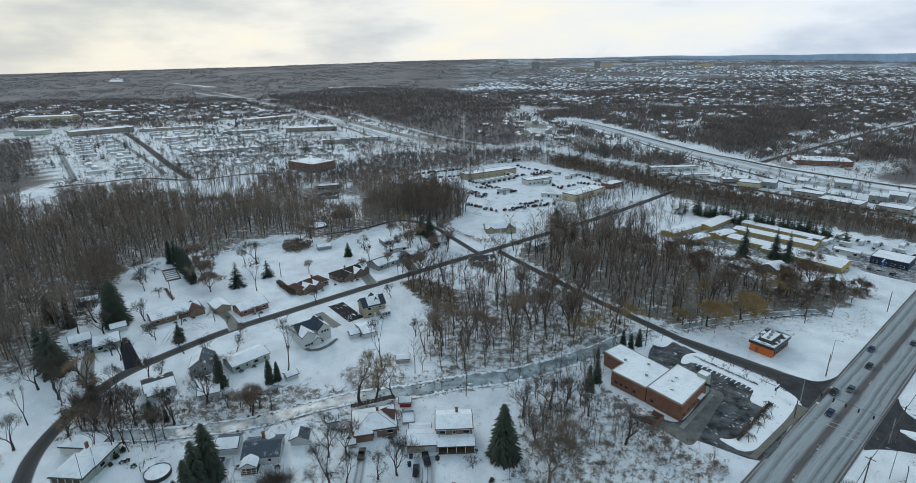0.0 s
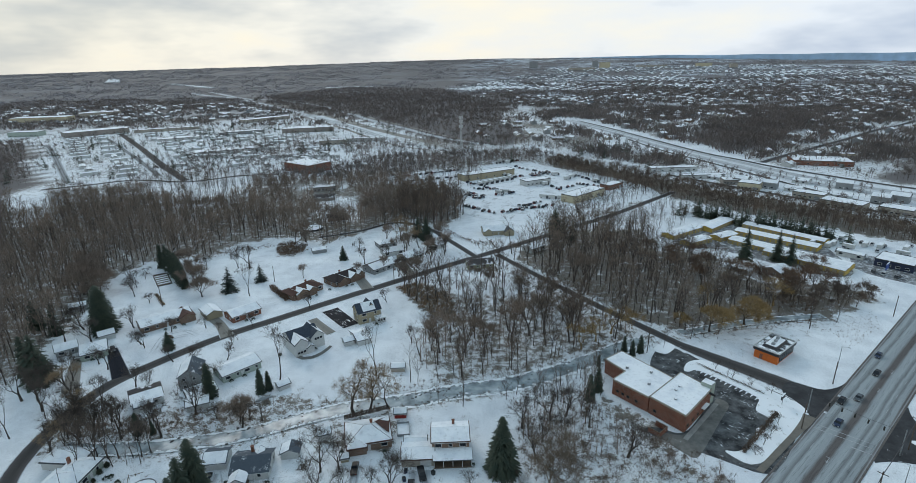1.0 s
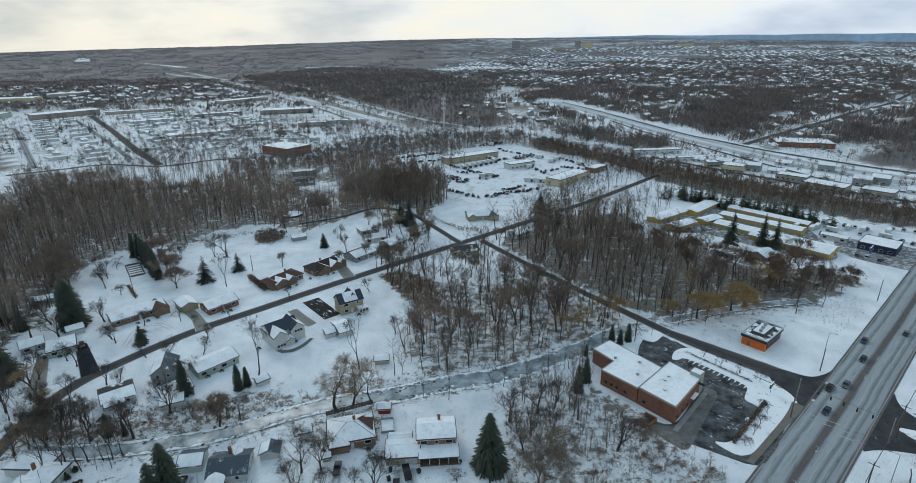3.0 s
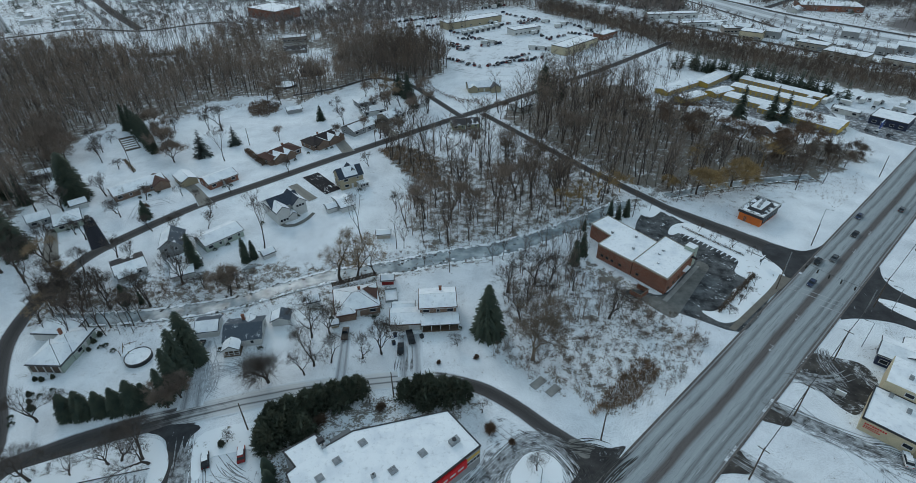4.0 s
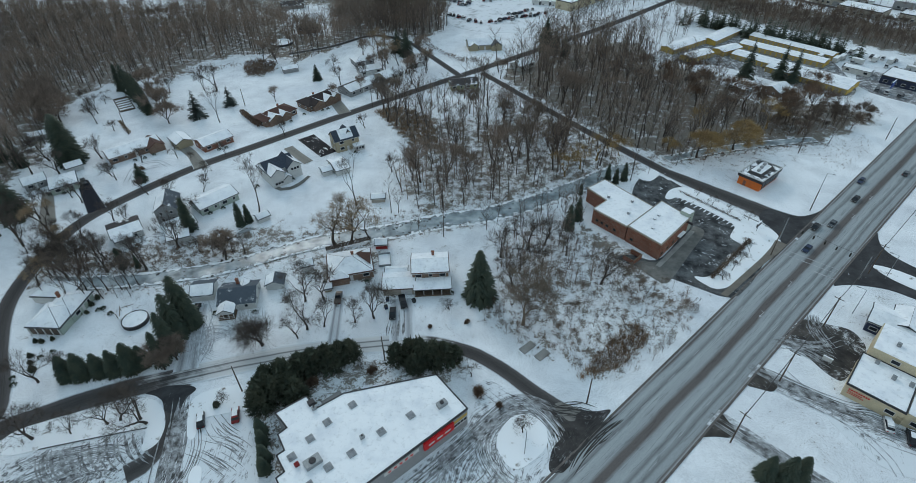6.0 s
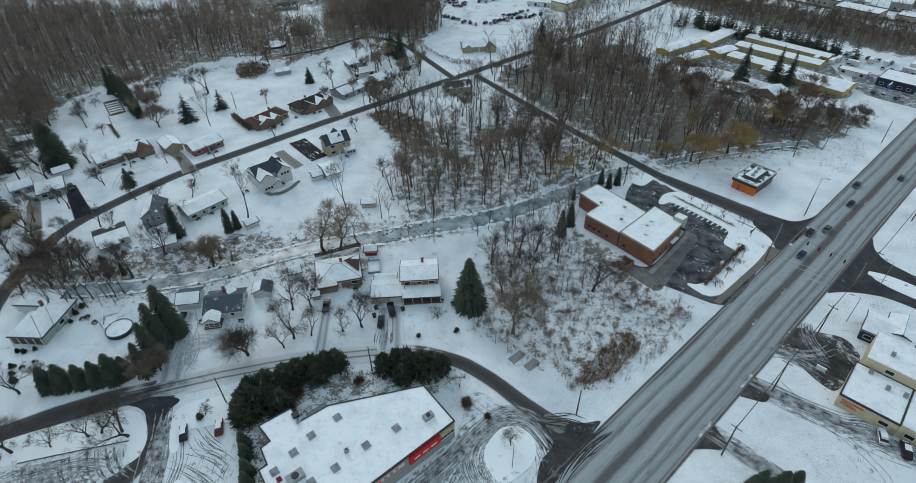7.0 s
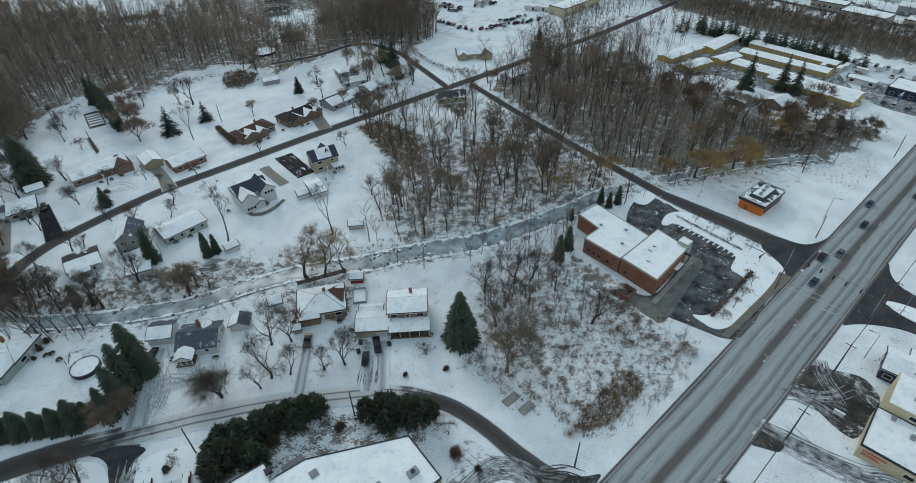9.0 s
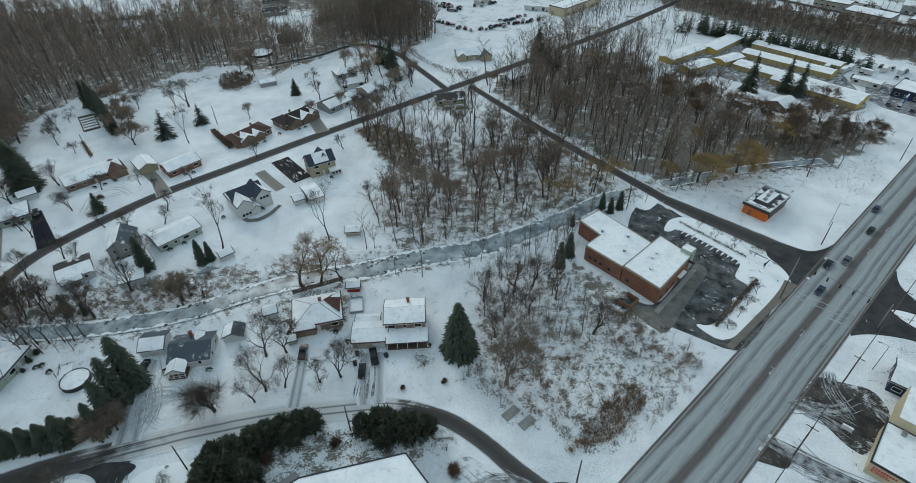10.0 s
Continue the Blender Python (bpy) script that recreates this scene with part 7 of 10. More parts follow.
POLES = [along_main(-30, 13.5), along_main(-5, 13.5), along_main(22, 13.5), along_main(55, 14.0), along_main(100, 14.5), along_main(150, 14.5)]
for x, y in POLES:
    utility_pole(x, y, 11.5, 41)
for (x0, y0), (x1, y1) in zip(POLES, POLES[1:]):
    cable = tagged(new("overhead_cable", wire((x0, y0, 10.4), (x1, y1, 10.4), 0.8, 0.085).mesh("overhead_cable", M_DARK_TRIM)), "black overhead cable between wooden poles", "cable", "overhead cables")
for x, y, hh in ((-52, 85, 10), (-17, 94, 9.5), (33.5, 80, 9.5), (-39, 252, 10), (-149, 228, 11), (-104, 257, 9), (187, 209, 10), (128, 158, 9), (103, 134, 9.5), (-130, 128, 9)):
    utility_pole(x, y, hh, 20, False)


def street_lamp(x, y, angle, high=9.0):
    root = thing("street_lamp", x, y, angle, "grey metal street lamp", "street lamp", "street lamps")
    part("pole", Geo().tube((0, 0, -0.2), (0, 0, high), 0.12, 0.07, 8), M_METAL, root)
    part("arm", Geo().tube((0, 0, high), (1.8, 0, high + 0.3), 0.05, 0.04, 6), M_METAL, root)
    part("lamp_head", Geo().box(2.1, 0, high + 0.22, 0.8, 0.3, 0.15), M_METAL, root)


street_lamp(17, 67, 120)
street_lamp(136, 168, -40)
street_lamp(114, 108, 150)
street_lamp(132, 122, 150)

for (ax, ay), (bx, by) in ((along_main(52, -11.5), along_main(50, 13.0)),):
    for x, y in ((ax, ay), (bx, by)):
        sp = thing("signal_pole", x, y, 0, "tall grey metal traffic signal pole", "signal pole", "signal poles")
        part("pole", Geo().tube((0, 0, -0.2), (0, 0, 9.0), 0.2, 0.14, 10), M_METAL, sp)
    span = thing("traffic_signal", ax, ay, 0, "row of traffic signals hung on a span wire over the road", "traffic signal")
    d = Vector((bx - ax, by - ay, 0))
    part("span_wire", wire((0, 0, 8.2), (d.x, d.y, 8.2), 0.9, 0.04), M_DARK_TRIM, span)
    for t in (0.22, 0.36, 0.5, 0.64, 0.8):
        p = d * t
        head = part("signal_head", Geo().box(p.x, p.y, 5.9, 0.4, 0.4, 1.15, 41), M_SIGNAL, span)
        part("hanger", Geo().tube((p.x, p.y, 7.05), (p.x, p.y, 7.6), 0.03, 0.03, 5), M_METAL, head)
        for k in range(3):
            part("visor", Geo().tube((p.x - 0.15, p.y - 0.15, 6.1 + k * 0.36), (p.x - 0.36, p.y - 0.34, 6.1 + k * 0.36), 0.14, 0.15, 8), M_SIGNAL, head)


def board_sign(name, x, y, angle, w, h, z, material, label, posts=2):
    root = thing(name, x, y, angle, label, "sign")
    part("panel", Geo().box(0, 0, z, w, 0.3, h), material, root)
    part("sign_cap", Geo().box(0, 0, z + h, w + 0.1, 0.4, 0.08), M_SNOW, root)
    for i in range(posts):
        part("post", Geo().box((i - (posts - 1) / 2) * w * 0.7, 0, -0.1, 0.16, 0.16, z + 0.1), M_METAL, root)
    return root


board_sign("sign", 213.3, 250.4, 41, 5.5, 3.2, 5.5, M_BLUE, "blue roadside sign on a post", 1)
board_sign("sign", 97.0, 90.8, 135, 2.2, 1.2, 1.0, M_WHITE, "white yard sign on posts")
board_sign("sign", 103.8, 146.4, 41, 3.0, 1.4, 2.4, M_DARK_TRIM, "dark monument sign by the car park", 1)
for x, y, a, l in ((21.0, 97.6, 40, 4.5), (24.6, 95.0, 40, 4.0)):
    slab = thing("concrete_slab", x, y, a, "bare concrete slab lying in the snow", "slab", "slabs by the street")
    part("slab", Geo().box(0, 0, 0, l, 2.2, 0.25), M_CONCRETE, slab)
for x, y in ((-113.0, 97.4), (-110.2, 97.0), (-108.0, 98.8), (-113.4, 90.2), (-112.0, 88.2), (-103.8, 114.6), (-102.6, 115.2), (-99.4, 113.0), (-85.6, 119.6), (-83.2, 119.0), (-150.6, 178.6), (-148.4, 180.2), (-155.6, 177.6), (-134.5, 203.4), (-131.2, 205.4), (-128.4, 208.0), (-101.4, 211.6), (-98.8, 213.0), (-79.0, 235.6), (-76.2, 238.0), (-61.0, 251.2), (-63.4, 249.4), (-71.6, 245.4),
             (-75.8, 181.0), (-66.6, 182.2), (-62.8, 185.6), (-41.0, 206.6), (-88.0, 163.2), (-84.4, 166.4), (-106.2, 144.6), (-21.6, 121.0), (0.6, 119.0), (-25.6, 124.6), (-38.6, 124.6), (-57.0, 112.6), (-68.4, 112.4)):
    bush = thing("shrub", x, y, 0, "low dark round shrub in the snow", "shrub", "garden shrubs")
    g = Geo()
    rng = random.Random(int(x * 10 + y))
    for i in range(90):
        a, e = rng.uniform(0, 6.28), rng.uniform(0.05, 1.4)
        q = Vector((math.cos(a) * math.cos(e), math.sin(a) * math.cos(e), math.sin(e))) * rng.uniform(0.6, 1.0)
        side = Vector((rng.uniform(-1, 1), rng.uniform(-1, 1), rng.uniform(-1, 1))) * 0.2
        g.add([q * 0.55 + side * 0.5, q + side, q - side], [(0, 1, 2)])
    part("foliage", g, M_NEEDLE, bush)

# lattice mast in the distance
mast = thing("lattice_mast", -7, 647, 0, "tall grey lattice radio mast among bare trees", "mast")
for k in range(3):
    a = 2.1 * k
    part("mast_leg", Geo().tube((1.4 * math.cos(a), 1.4 * math.sin(a), 0), (0.6 * math.cos(a), 0.6 * math.sin(a), 46), 0.34, 0.24, 5), M_TRIM, mast)
g = Geo()
for i in range(20):
    r0, r1 = 1.4 - 0.8 * i / 20, 1.4 - 0.8 * (i + 1) / 20
    for k in range(3):
        a, b = 2.1 * k, 2.1 * (k + 1)
        g.tube((r0 * math.cos(a), r0 * math.sin(a), 46 * i / 20), (r1 * math.cos(b), r1 * math.sin(b), 46 * (i + 1) / 20), 0.13, 0.13, 4, False)
part("bracing", g, M_TRIM, mast)
for z in (33, 39, 44):
    for k in range(3):
        a = 2.1 * k + 0.5
        part("antenna", Geo().box(2.2 * math.cos(a), 2.2 * math.sin(a), z, 1.3, 1.3, 3.2), M_TRIM, mast)


# ---------------------------------------------------------------- trees
def limb(V, F, a, b, ra, rb, n):
    """A tapered tube of triangles from a to b."""
    axis = b - a
    axis = axis / (np.linalg.norm(axis) + 1e-9)
    ref = np.array([0.0, 0.0, 1.0]) if abs(axis[2]) < 0.9 else np.array([1.0, 0.0, 0.0])
    s = np.cross(axis, ref)
    s /= np.linalg.norm(s)
    u = np.cross(axis, s)
    k = len(V)
    for p, r in ((a, ra), (b, rb)):
        for i in range(n):
            w = 2 * math.pi * i / n
            V.append(p + (s * math.cos(w) + u * math.sin(w)) * r)
    for i in range(n):
        j = (i + 1) % n
        F.append((k + i, k + j, k + n + j))
        F.append((k + i, k + n + j, k + n + i))


def sliver(V, F, a, b, w, rng):
    """A twig: one thin triangle."""
    side = rng.normal(size=3)
    side *= w / (np.linalg.norm(side) + 1e-9)
    k = len(V)
    V += [a - side * 0.5, a + side * 0.5, b]
    F.append((k, k + 1, k + 2))


def branching(seed, h=15.0, depth=6, trunk=0.26, ratio=0.77, angle=0.5, up=0.16, twigs=7, twig_len=0.085, twig_w=0.05, tubes=4, sides=6, droop=0.0, lean=0.06, girth=0.017, crook=0.16):
    """A leafless tree that forks again and again: (trunk and limbs), (twigs). Its height is h."""
    rng = np.random.default_rng(seed)
    V, F, TV, TF = [], [], [], []

    def unit(a):
        return a / (np.linalg.norm(a) + 1e-9)

    def spray(p, q, d, n):
        for _ in range(n):
            g = p + (q - p) * rng.uniform(0.1, 1.0)
            td = unit(d * 0.8 + rng.normal(size=3) * 0.55 + np.array([0, 0, 0.2 - 2.2 * droop]))
            sliver(TV, TF, g, g + td * h * twig_len * rng.uniform(0.6, 1.4), twig_w, rng)

    def grow(p, d, length, r, level):
        mid = p + d * length * 0.5 + rng.normal(size=3) * length * 0.3 * crook
        d2 = unit(d + rng.normal(size=3) * crook + np.array([0, 0, up if level < 4 else up * 0.4 - droop]))
        end = mid + d2 * length * 0.5
        r2 = r * 0.72
        if level < tubes:
            n = max(3, sides - level)
            limb(V, F, p, mid, r * (1.25 if level == 0 else 1.0), (r + r2) / 2, n)
            limb(V, F, mid, end, (r + r2) / 2, r2, n)
        else:
            sliver(V, F, p, mid, max(2.0 * r, twig_w), rng)
            sliver(V, F, mid - d * length * 0.1, end, max(1.8 * r, twig_w), rng)
        if level >= 2:
            spray(p, end, d2, max(1, twigs // 2))
        if level == depth:
            spray(mid, end, d2, twigs)
            return
        kids = 2 + (rng.random() < 0.42)
        turn = rng.random() * 6.283
        side = unit(np.cross(d2, rng.normal(size=3)))
        other = np.cross(d2, side)
        for k in range(kids):
            az = turn + 6.283 * k / kids + rng.normal() * 0.3
            a = angle * rng.uniform(0.65, 1.3) * (0.5 if k == 0 else 1.0)
            nd = unit(d2 * math.cos(a) + (side * math.cos(az) + other * math.sin(az)) * math.sin(a))
            grow(end, nd, length * ratio * rng.uniform(0.78, 1.12), r2 * (0.92 if k == 0 else 0.68), level + 1)

    grow(np.array([0.0, 0.0, -0.3]), unit(np.array([rng.normal() * lean, rng.normal() * lean, 1.0])), h * trunk, girth * h + 0.02, 0)
    V, TV = np.array(V), np.array(TV)
    k = h / max(V[:, 2].max(), TV[:, 2].max())
    return (V * k, np.array(F)), (TV * k, np.array(TF))


def spruce(seed, h=15.0, r=3.4, tiers=18, arms=11, skirt=0.04, plump=1.0, fat=0.34):
    """A conifer: trunk, and a crown of drooping sprays that taper to the tip."""
    rng = np.random.default_rng(seed)
    V, F, CV, CF = [], [], [], []
    limb(V, F, np.array([0, 0, -0.3]), np.array([0, 0, h * 0.97]), 0.02 * h, 0.02, 6)
    for i in range(tiers):
        t = (i + 0.2) / tiers
        z = h * (skirt + (1 - skirt) * t)
        reach = r * (1 - t) ** (0.85 / plump) * (0.86 + 0.28 * rng.random()) + 0.15
        for k in range(max(5, int(arms * (1 - 0.55 * t)))):
            az = rng.random() * 6.283
            L = reach * rng.uniform(0.72, 1.12)
            out = np.array([math.cos(az), math.sin(az), 0])
            side = np.array([-out[1], out[0], 0])
            z0 = z + rng.normal() * h / tiers * 0.3
            drop = -0.32 * L + 0.1 * L * t
            for seg in range(4):
                a0, a1 = seg / 4, (seg + 1.25) / 4
                c0 = out * L * a0 + np.array([0, 0, z0 + drop * a0 * a0])
                c1 = out * L * a1 + np.array([0, 0, z0 + drop * a1 * a1 + 0.05 * L])
                w = (fat * L * (1 - 0.55 * a0) + 0.12) * rng.uniform(0.7, 1.2)
                sag = np.array([0, 0, -0.3 * w])
                k0 = len(CV)
                CV += [c0, c0 + side * w + sag + out * w * 0.5, c1, c0 - side * w + sag + out * w * 0.5]
                CF += [(k0, k0 + 1, k0 + 2), (k0, k0 + 2, k0 + 3)]
    return (np.array(V), np.array(F)), (np.array(CV), np.array(CF))


def pine_clump(seed, h=8.0, r=3.4, tips=150):
    """A bushy pine: short limbs that end in shaggy tufts of needles, over an uneven crown."""
    rng = np.random.default_rng(seed)
    V, F, CV, CF = [], [], [], []
    limb(V, F, np.array([0, 0, -0.3]), np.array([0, 0, h * 0.86]), 0.2, 0.06, 6)
    bulge = rng.uniform(0.7, 1.15, 7)
    for i in range(tips):
        t = (i + rng.random()) / tips
        az = i * 2.399 + rng.normal() * 0.2
        z = h * (0.06 + 0.9 * t)
        wide = r * (1 - t ** 1.9) ** 0.8 * bulge[int(az / 0.9) % 7] * rng.uniform(0.72, 1.08) + 0.2
        out = np.array([math.cos(az), math.sin(az), 0.0])
        tip = out * wide + np.array([0, 0, z + 0.1 * wide])
        root = np.array([0, 0, z * 0.82])
        if i % 3 == 0:
            limb(V, F, root, tip, 0.06, 0.015, 3)
        d = out * (1 - 0.7 * t) + np.array([0, 0, 0.35 + 0.6 * t])
        d /= np.linalg.norm(d)
        for k in range(20):
            nd = d * 0.9 + rng.normal(size=3) * 0.55
            nd /= np.linalg.norm(nd)
            p = root + (tip - root) * rng.uniform(0.62, 1.0) + rng.normal(size=3) * 0.14
            sliver(CV, CF, p, p + nd * rng.uniform(0.35, 0.85), 0.2, rng)
        for k in range(5):
            p = root + (tip - root) * rng.uniform(0.35, 0.75)
            sliver(CV, CF, p + rng.normal(size=3) * 0.3, p + d * 0.9 + rng.normal(size=3) * 0.4, 0.75, rng)
    return (np.array(V), np.array(F)), (np.array(CV), np.array(CF))


def tree_protos(kind, makers, wood, leaf):
    """Mesh pairs (trunk, crown) for trees that stand alone."""
    return [(fast_mesh("trunk", *a, wood), fast_mesh("crown", *b, leaf)) for a, b in makers]


OAKS = tree_protos("oak", [branching(s, 15, 6, 0.16, 0.83, 0.48, 0.17, 4, 0.10, 0.042, 5, 6, 0.0, 0.08, 0.021) for s in (1, 2, 3, 4)], M_BARK, M_GREY_TWIG)
SLIM = tree_protos("slim", [branching(s, 15, 6, 0.34, 0.76, 0.36, 0.2, 4, 0.085, 0.036, 5, 6, 0.0, 0.06, 0.015, 0.09) for s in (11, 12, 13)], M_BARK, M_GREY_TWIG)
BROAD = tree_protos("broad", [branching(s, 15, 7, 0.14, 0.83, 0.55, 0.10, 2, 0.10, 0.04, 4, 6, 0.0, 0.06, 0.02) for s in (21, 22)], M_BARK, M_GREY_TWIG)
OPEN_DOMES = tree_protos("open_dome", [branching(s, 15, 7, 0.05, 0.90, 0.6, 0.13, 2, 0.11, 0.032, 4, 6, 0.0, 0.03, 0.015) for s in (28,)], M_BARK, M_GREY_TWIG)
YARD = tree_protos("yard", [branching(s, 15, 6, 0.18, 0.84, 0.55, 0.10, 5, 0.10, 0.045, 5, 7, 0.0, 0.16, 0.02) for s in (25, 26, 27)], M_BARK, M_GREY_TWIG)
PALE = tree_protos("pale", [branching(s, 15, 8, 0.15, 0.83, 0.52, 0.06, 3, 0.085, 0.042, 6, 7, 0.0, 0.05, 0.017) for s in (29,)], M_PALE_BARK, M_PALE_TWIG)
WILLOWS = tree_protos("willow", [branching(s, 15, 7, 0.2, 0.8, 0.5, 0.1, 9, 0.11, 0.042, 4, 6, 0.12) for s in (31, 32)], M_BARK, M_WILLOW)
TAN_TREES = tree_protos("tan", [branching(s, 15, 7, 0.32, 0.76, 0.5, 0.08, 5, 0.10, 0.042, 5, 7, 0.10, 0.28, 0.026) for s in (33, 34, 35)], M_BARK, M_TAN_TWIG)
SPRUCES = tree_protos("spruce", [spruce(s, 15, 3.3, 30, 18, 0.04, 1.0, 0.2) for s in (41, 42, 43)], M_BARK, M_NEEDLE)
WIDE_SPRUCES = tree_protos("wide", [spruce(s, 15, 5.0, 32, 22, 0.02, 1.3, 0.17) for s in (44, 45)], M_BARK, M_NEEDLE)
BLUE_SPRUCES = tree_protos("blue", [spruce(s, 15, 4.2, 22, 14, 0.04, 1.0, 0.17) for s in (46,)], M_BARK, M_BLUE_NEEDLE)
PINES = tree_protos("pine", [pine_clump(s) for s in (51, 52, 53, 54)], M_BARK, M_PINE)
SHRUBS = tree_protos("shrub", [branching(s, 6, 6, 0.05, 0.92, 0.65, 0.1, 7, 0.12, 0.05) for s in (61, 62)], M_BARK, M_RUST)
BROWN_CROWNS = tree_protos("brown_crown", [branching(s, 15, 6, 0.13, 0.84, 0.46, 0.14, 11, 0.11, 0.055, 4, 5) for s in (65, 66)], M_BARK, M_HAZE)
NEAR_SPRUCES = tree_protos("near_spruce", [spruce(s, 15, 4.0, 46, 36, 0.02, 1.45, 0.095) for s in (71, 72, 73)], M_BARK, M_NEEDLE)
BROAD_SPRUCES = tree_protos("broad_spruce", [spruce(s, 15, 4.3, 44, 34, 0.02, 2.1, 0.1) for s in (74, 75)], M_BARK, M_NEEDLE)
COLUMNS = tree_protos("column", [spruce(s, 15, 2.7, 42, 20, 0.02, 1.9, 0.22) for s in (67, 68)], M_BARK, M_NEEDLE)


def plant(name, protos, x, y, high, label, category="tree", group="", base=15.0, wide=1.0, turn=None):
    rng = random.Random(round(x * 7.3 + y * 3.1, 1))
    trunk, crown = protos[rng.randrange(len(protos))]
    root = thing(name, x, y, rng.uniform(0, 360) if turn is None else turn, label, category, group, -0.1)
    k = high / base
    root.scale = (k * wide, k * wide, k)
    part("trunk", trunk, None, root)
    part("crown", crown, None, root)
    return root


for x, y, hh in ((-43.1, 116.8, 16), (-40.1, 105.5, 16), (-42.0, 102.3, 11), (-35.5, 106.5, 11), (-37.7, 117.8, 14), (-26.9, 108.0, 12), (-21.7, 109.5, 14.5)):
    plant("yard_tree", YARD, x, y, hh, "bare crooked yard tree standing in snow", group="yard trees", wide=0.85)
plant("round_tree", OPEN_DOMES, -51.2, 100.0, 12.5, "bare round-crowned tree beside a snowy lawn", wide=1.0)
plant("small_tree", BROAD, -0.2, 112.3, 5.5, "small bare tree before the porch house", wide=1.1)
plant("large_tree", PALE, 20.6, 106.0, 21, "large pale bare tree at the edge of the brush lot", wide=1.0)
for x, y, hh in ((18.9, 121.5, 13), (16.4, 135.4, 14), (25.7, 139.3, 15), (31.3, 141.4, 14), (37.6, 135.7, 11), (22.0, 129.0, 12), (29.0, 130.0, 10)):
    plant("brush_tree", OAKS, x, y, hh, "bare brown tree over the brushy lot", group="trees of the brush lot", wide=1.05)
plant("large_tree", BROAD, 45.9, 122.0, 15, "bare tree beside the brick building")
COPSE_TREES = tree_protos("copse", [branching(s, 15, 6, 0.17, 0.82, 0.42, 0.17, 6, 0.095, 0.05, 5, 5, 0.0, 0.07, 0.017, 0.1) for s in (81, 82, 83)], M_WOOD_BARK, M_HAZE)
for x, y, hh in ((-1.6, 181.6, 21), (17.6, 188.9, 22), (6.1, 179.7, 17), (-11.8, 182.0, 19), (-15.3, 183.4, 13), (32.4, 196.9, 20), (25.5, 195.4, 22), (47.7, 202.6, 17), (42.0, 198.3, 15), (24.1, 228.7, 19), (8.8, 243.1, 15), (35.5, 217.6, 21),
                 (12.2, 252.8, 10), (26.6, 285.4, 13), (51.1, 296.6, 17), (55, 252, 21), (59, 246, 20), (3.5, 253.2, 10)):
    plant("copse_tree", COPSE_TREES, x, y, hh, "tall bare tree with a brown crown in the open copse", group="tall copse trees", wide=1.05)
for x, y, hh in ((-37.1, 297, 15), (-21.1, 280.5, 18), (-13.8, 300.4, 15), (-27.4, 253.5, 17), (-33.5, 250.1, 15), (-17.4, 316, 17), (-52, 318, 15), (-44, 300, 12), (-47, 270, 11), (-60, 262, 10), (-90, 262, 9), (-112, 320, 15), (-106, 323, 16), (-103, 316, 13)):
    plant("bare_tree", COPSE_TREES, x, y, hh, "bare brown-crowned tree beside the houses", group="brown trees by the houses", wide=0.95)
for x, y, hh in ((-177.2, 249.7, 8), (-177.4, 263.1, 5), (-181.6, 271.0, 4.5), (-157.8, 232.1, 6)):
    plant("fruit_tree", BROAD, x, y, hh, "small round bare fruit tree on a snowy lawn", group="fruit trees", wide=1.3)
for x, y, hh in ((-75.2, 139.6, 8), (-79.2, 141, 6.5), (-71.6, 140.4, 5), (-96, 135.5, 4), (-103, 138, 4.5), (-108.5, 136.5, 5.5)):
    plant("shrub", COPSE_TREES, x, y, hh, "wide brown many-stemmed bush on the creek bank", "shrub", "creek bank bushes", 15.0, 1.15)
for x, y, hh in ((-37.1, 312.2, 17), (-30.7, 308.6, 16), (-44.3, 326.0, 18)):
    plant("willow_tree", TAN_TREES, x, y, hh, "tall tan willow behind the houses", group="willows behind the houses")
for x, y, hh in ((-38.6, 143.2, 21), (-33.6, 144.6, 22), (-27.6, 147.0, 14)):
    plant("willow_tree", TAN_TREES, x, y, hh, "bare tan willow with crooked limbs by the creek", group="creek willows")
for x, y, hh in ((101.8, 197.6, 14), (119.2, 203.4, 14.5), (127, 207, 11), (92, 199, 8), (110, 204, 9)):
    plant("golden_willow", WILLOWS, x, y, hh, "golden-brown willow with drooping twigs", group="golden willows", wide=1.35)
for x, y, hh in ((-34.7, 166.2, 25), (-69.7, 161.9, 25), (-110.6, 239.0, 20), (-106.4, 172.8, 12), (-93.1, 145.6, 16), (-73.6, 137.2, 11), (-127.1, 130.4, 16), (-120, 134, 14),
                 (-26.4, 262, 16), (-21, 266, 17), (-33.5, 258.5, 15), (-98.6, 186.4, 10), (-118, 140, 11), (-104, 138, 10), (-170, 240, 10), (-176, 252, 12), (-150, 276, 10), (-132, 278, 12), (-185, 262, 11),
                 (-116, 158, 10), (-122, 160, 11), (-128, 150, 12), (-96, 178, 9), (-130, 143, 13), (-47, 286, 13), (-39, 302, 14), (-30, 279, 12), (-26, 296, 15), (-14, 296, 13), (-142, 142, 17), (-150, 150, 18), (-158, 160, 16), (-146, 132, 17), (-141, 120, 15), (-136, 104, 13), (-128, 138, 16), (-118, 133, 17), (-110, 132, 15), (-98, 133, 14), (-148, 164, 13), (-164, 170, 17), (-172, 162, 18), (-180, 170, 17)):
    plant("bare_tree", SLIM if hh > 15 else OAKS, x, y, hh, "tall bare tree near the lane and creek", group="trees among the houses", wide=0.9)
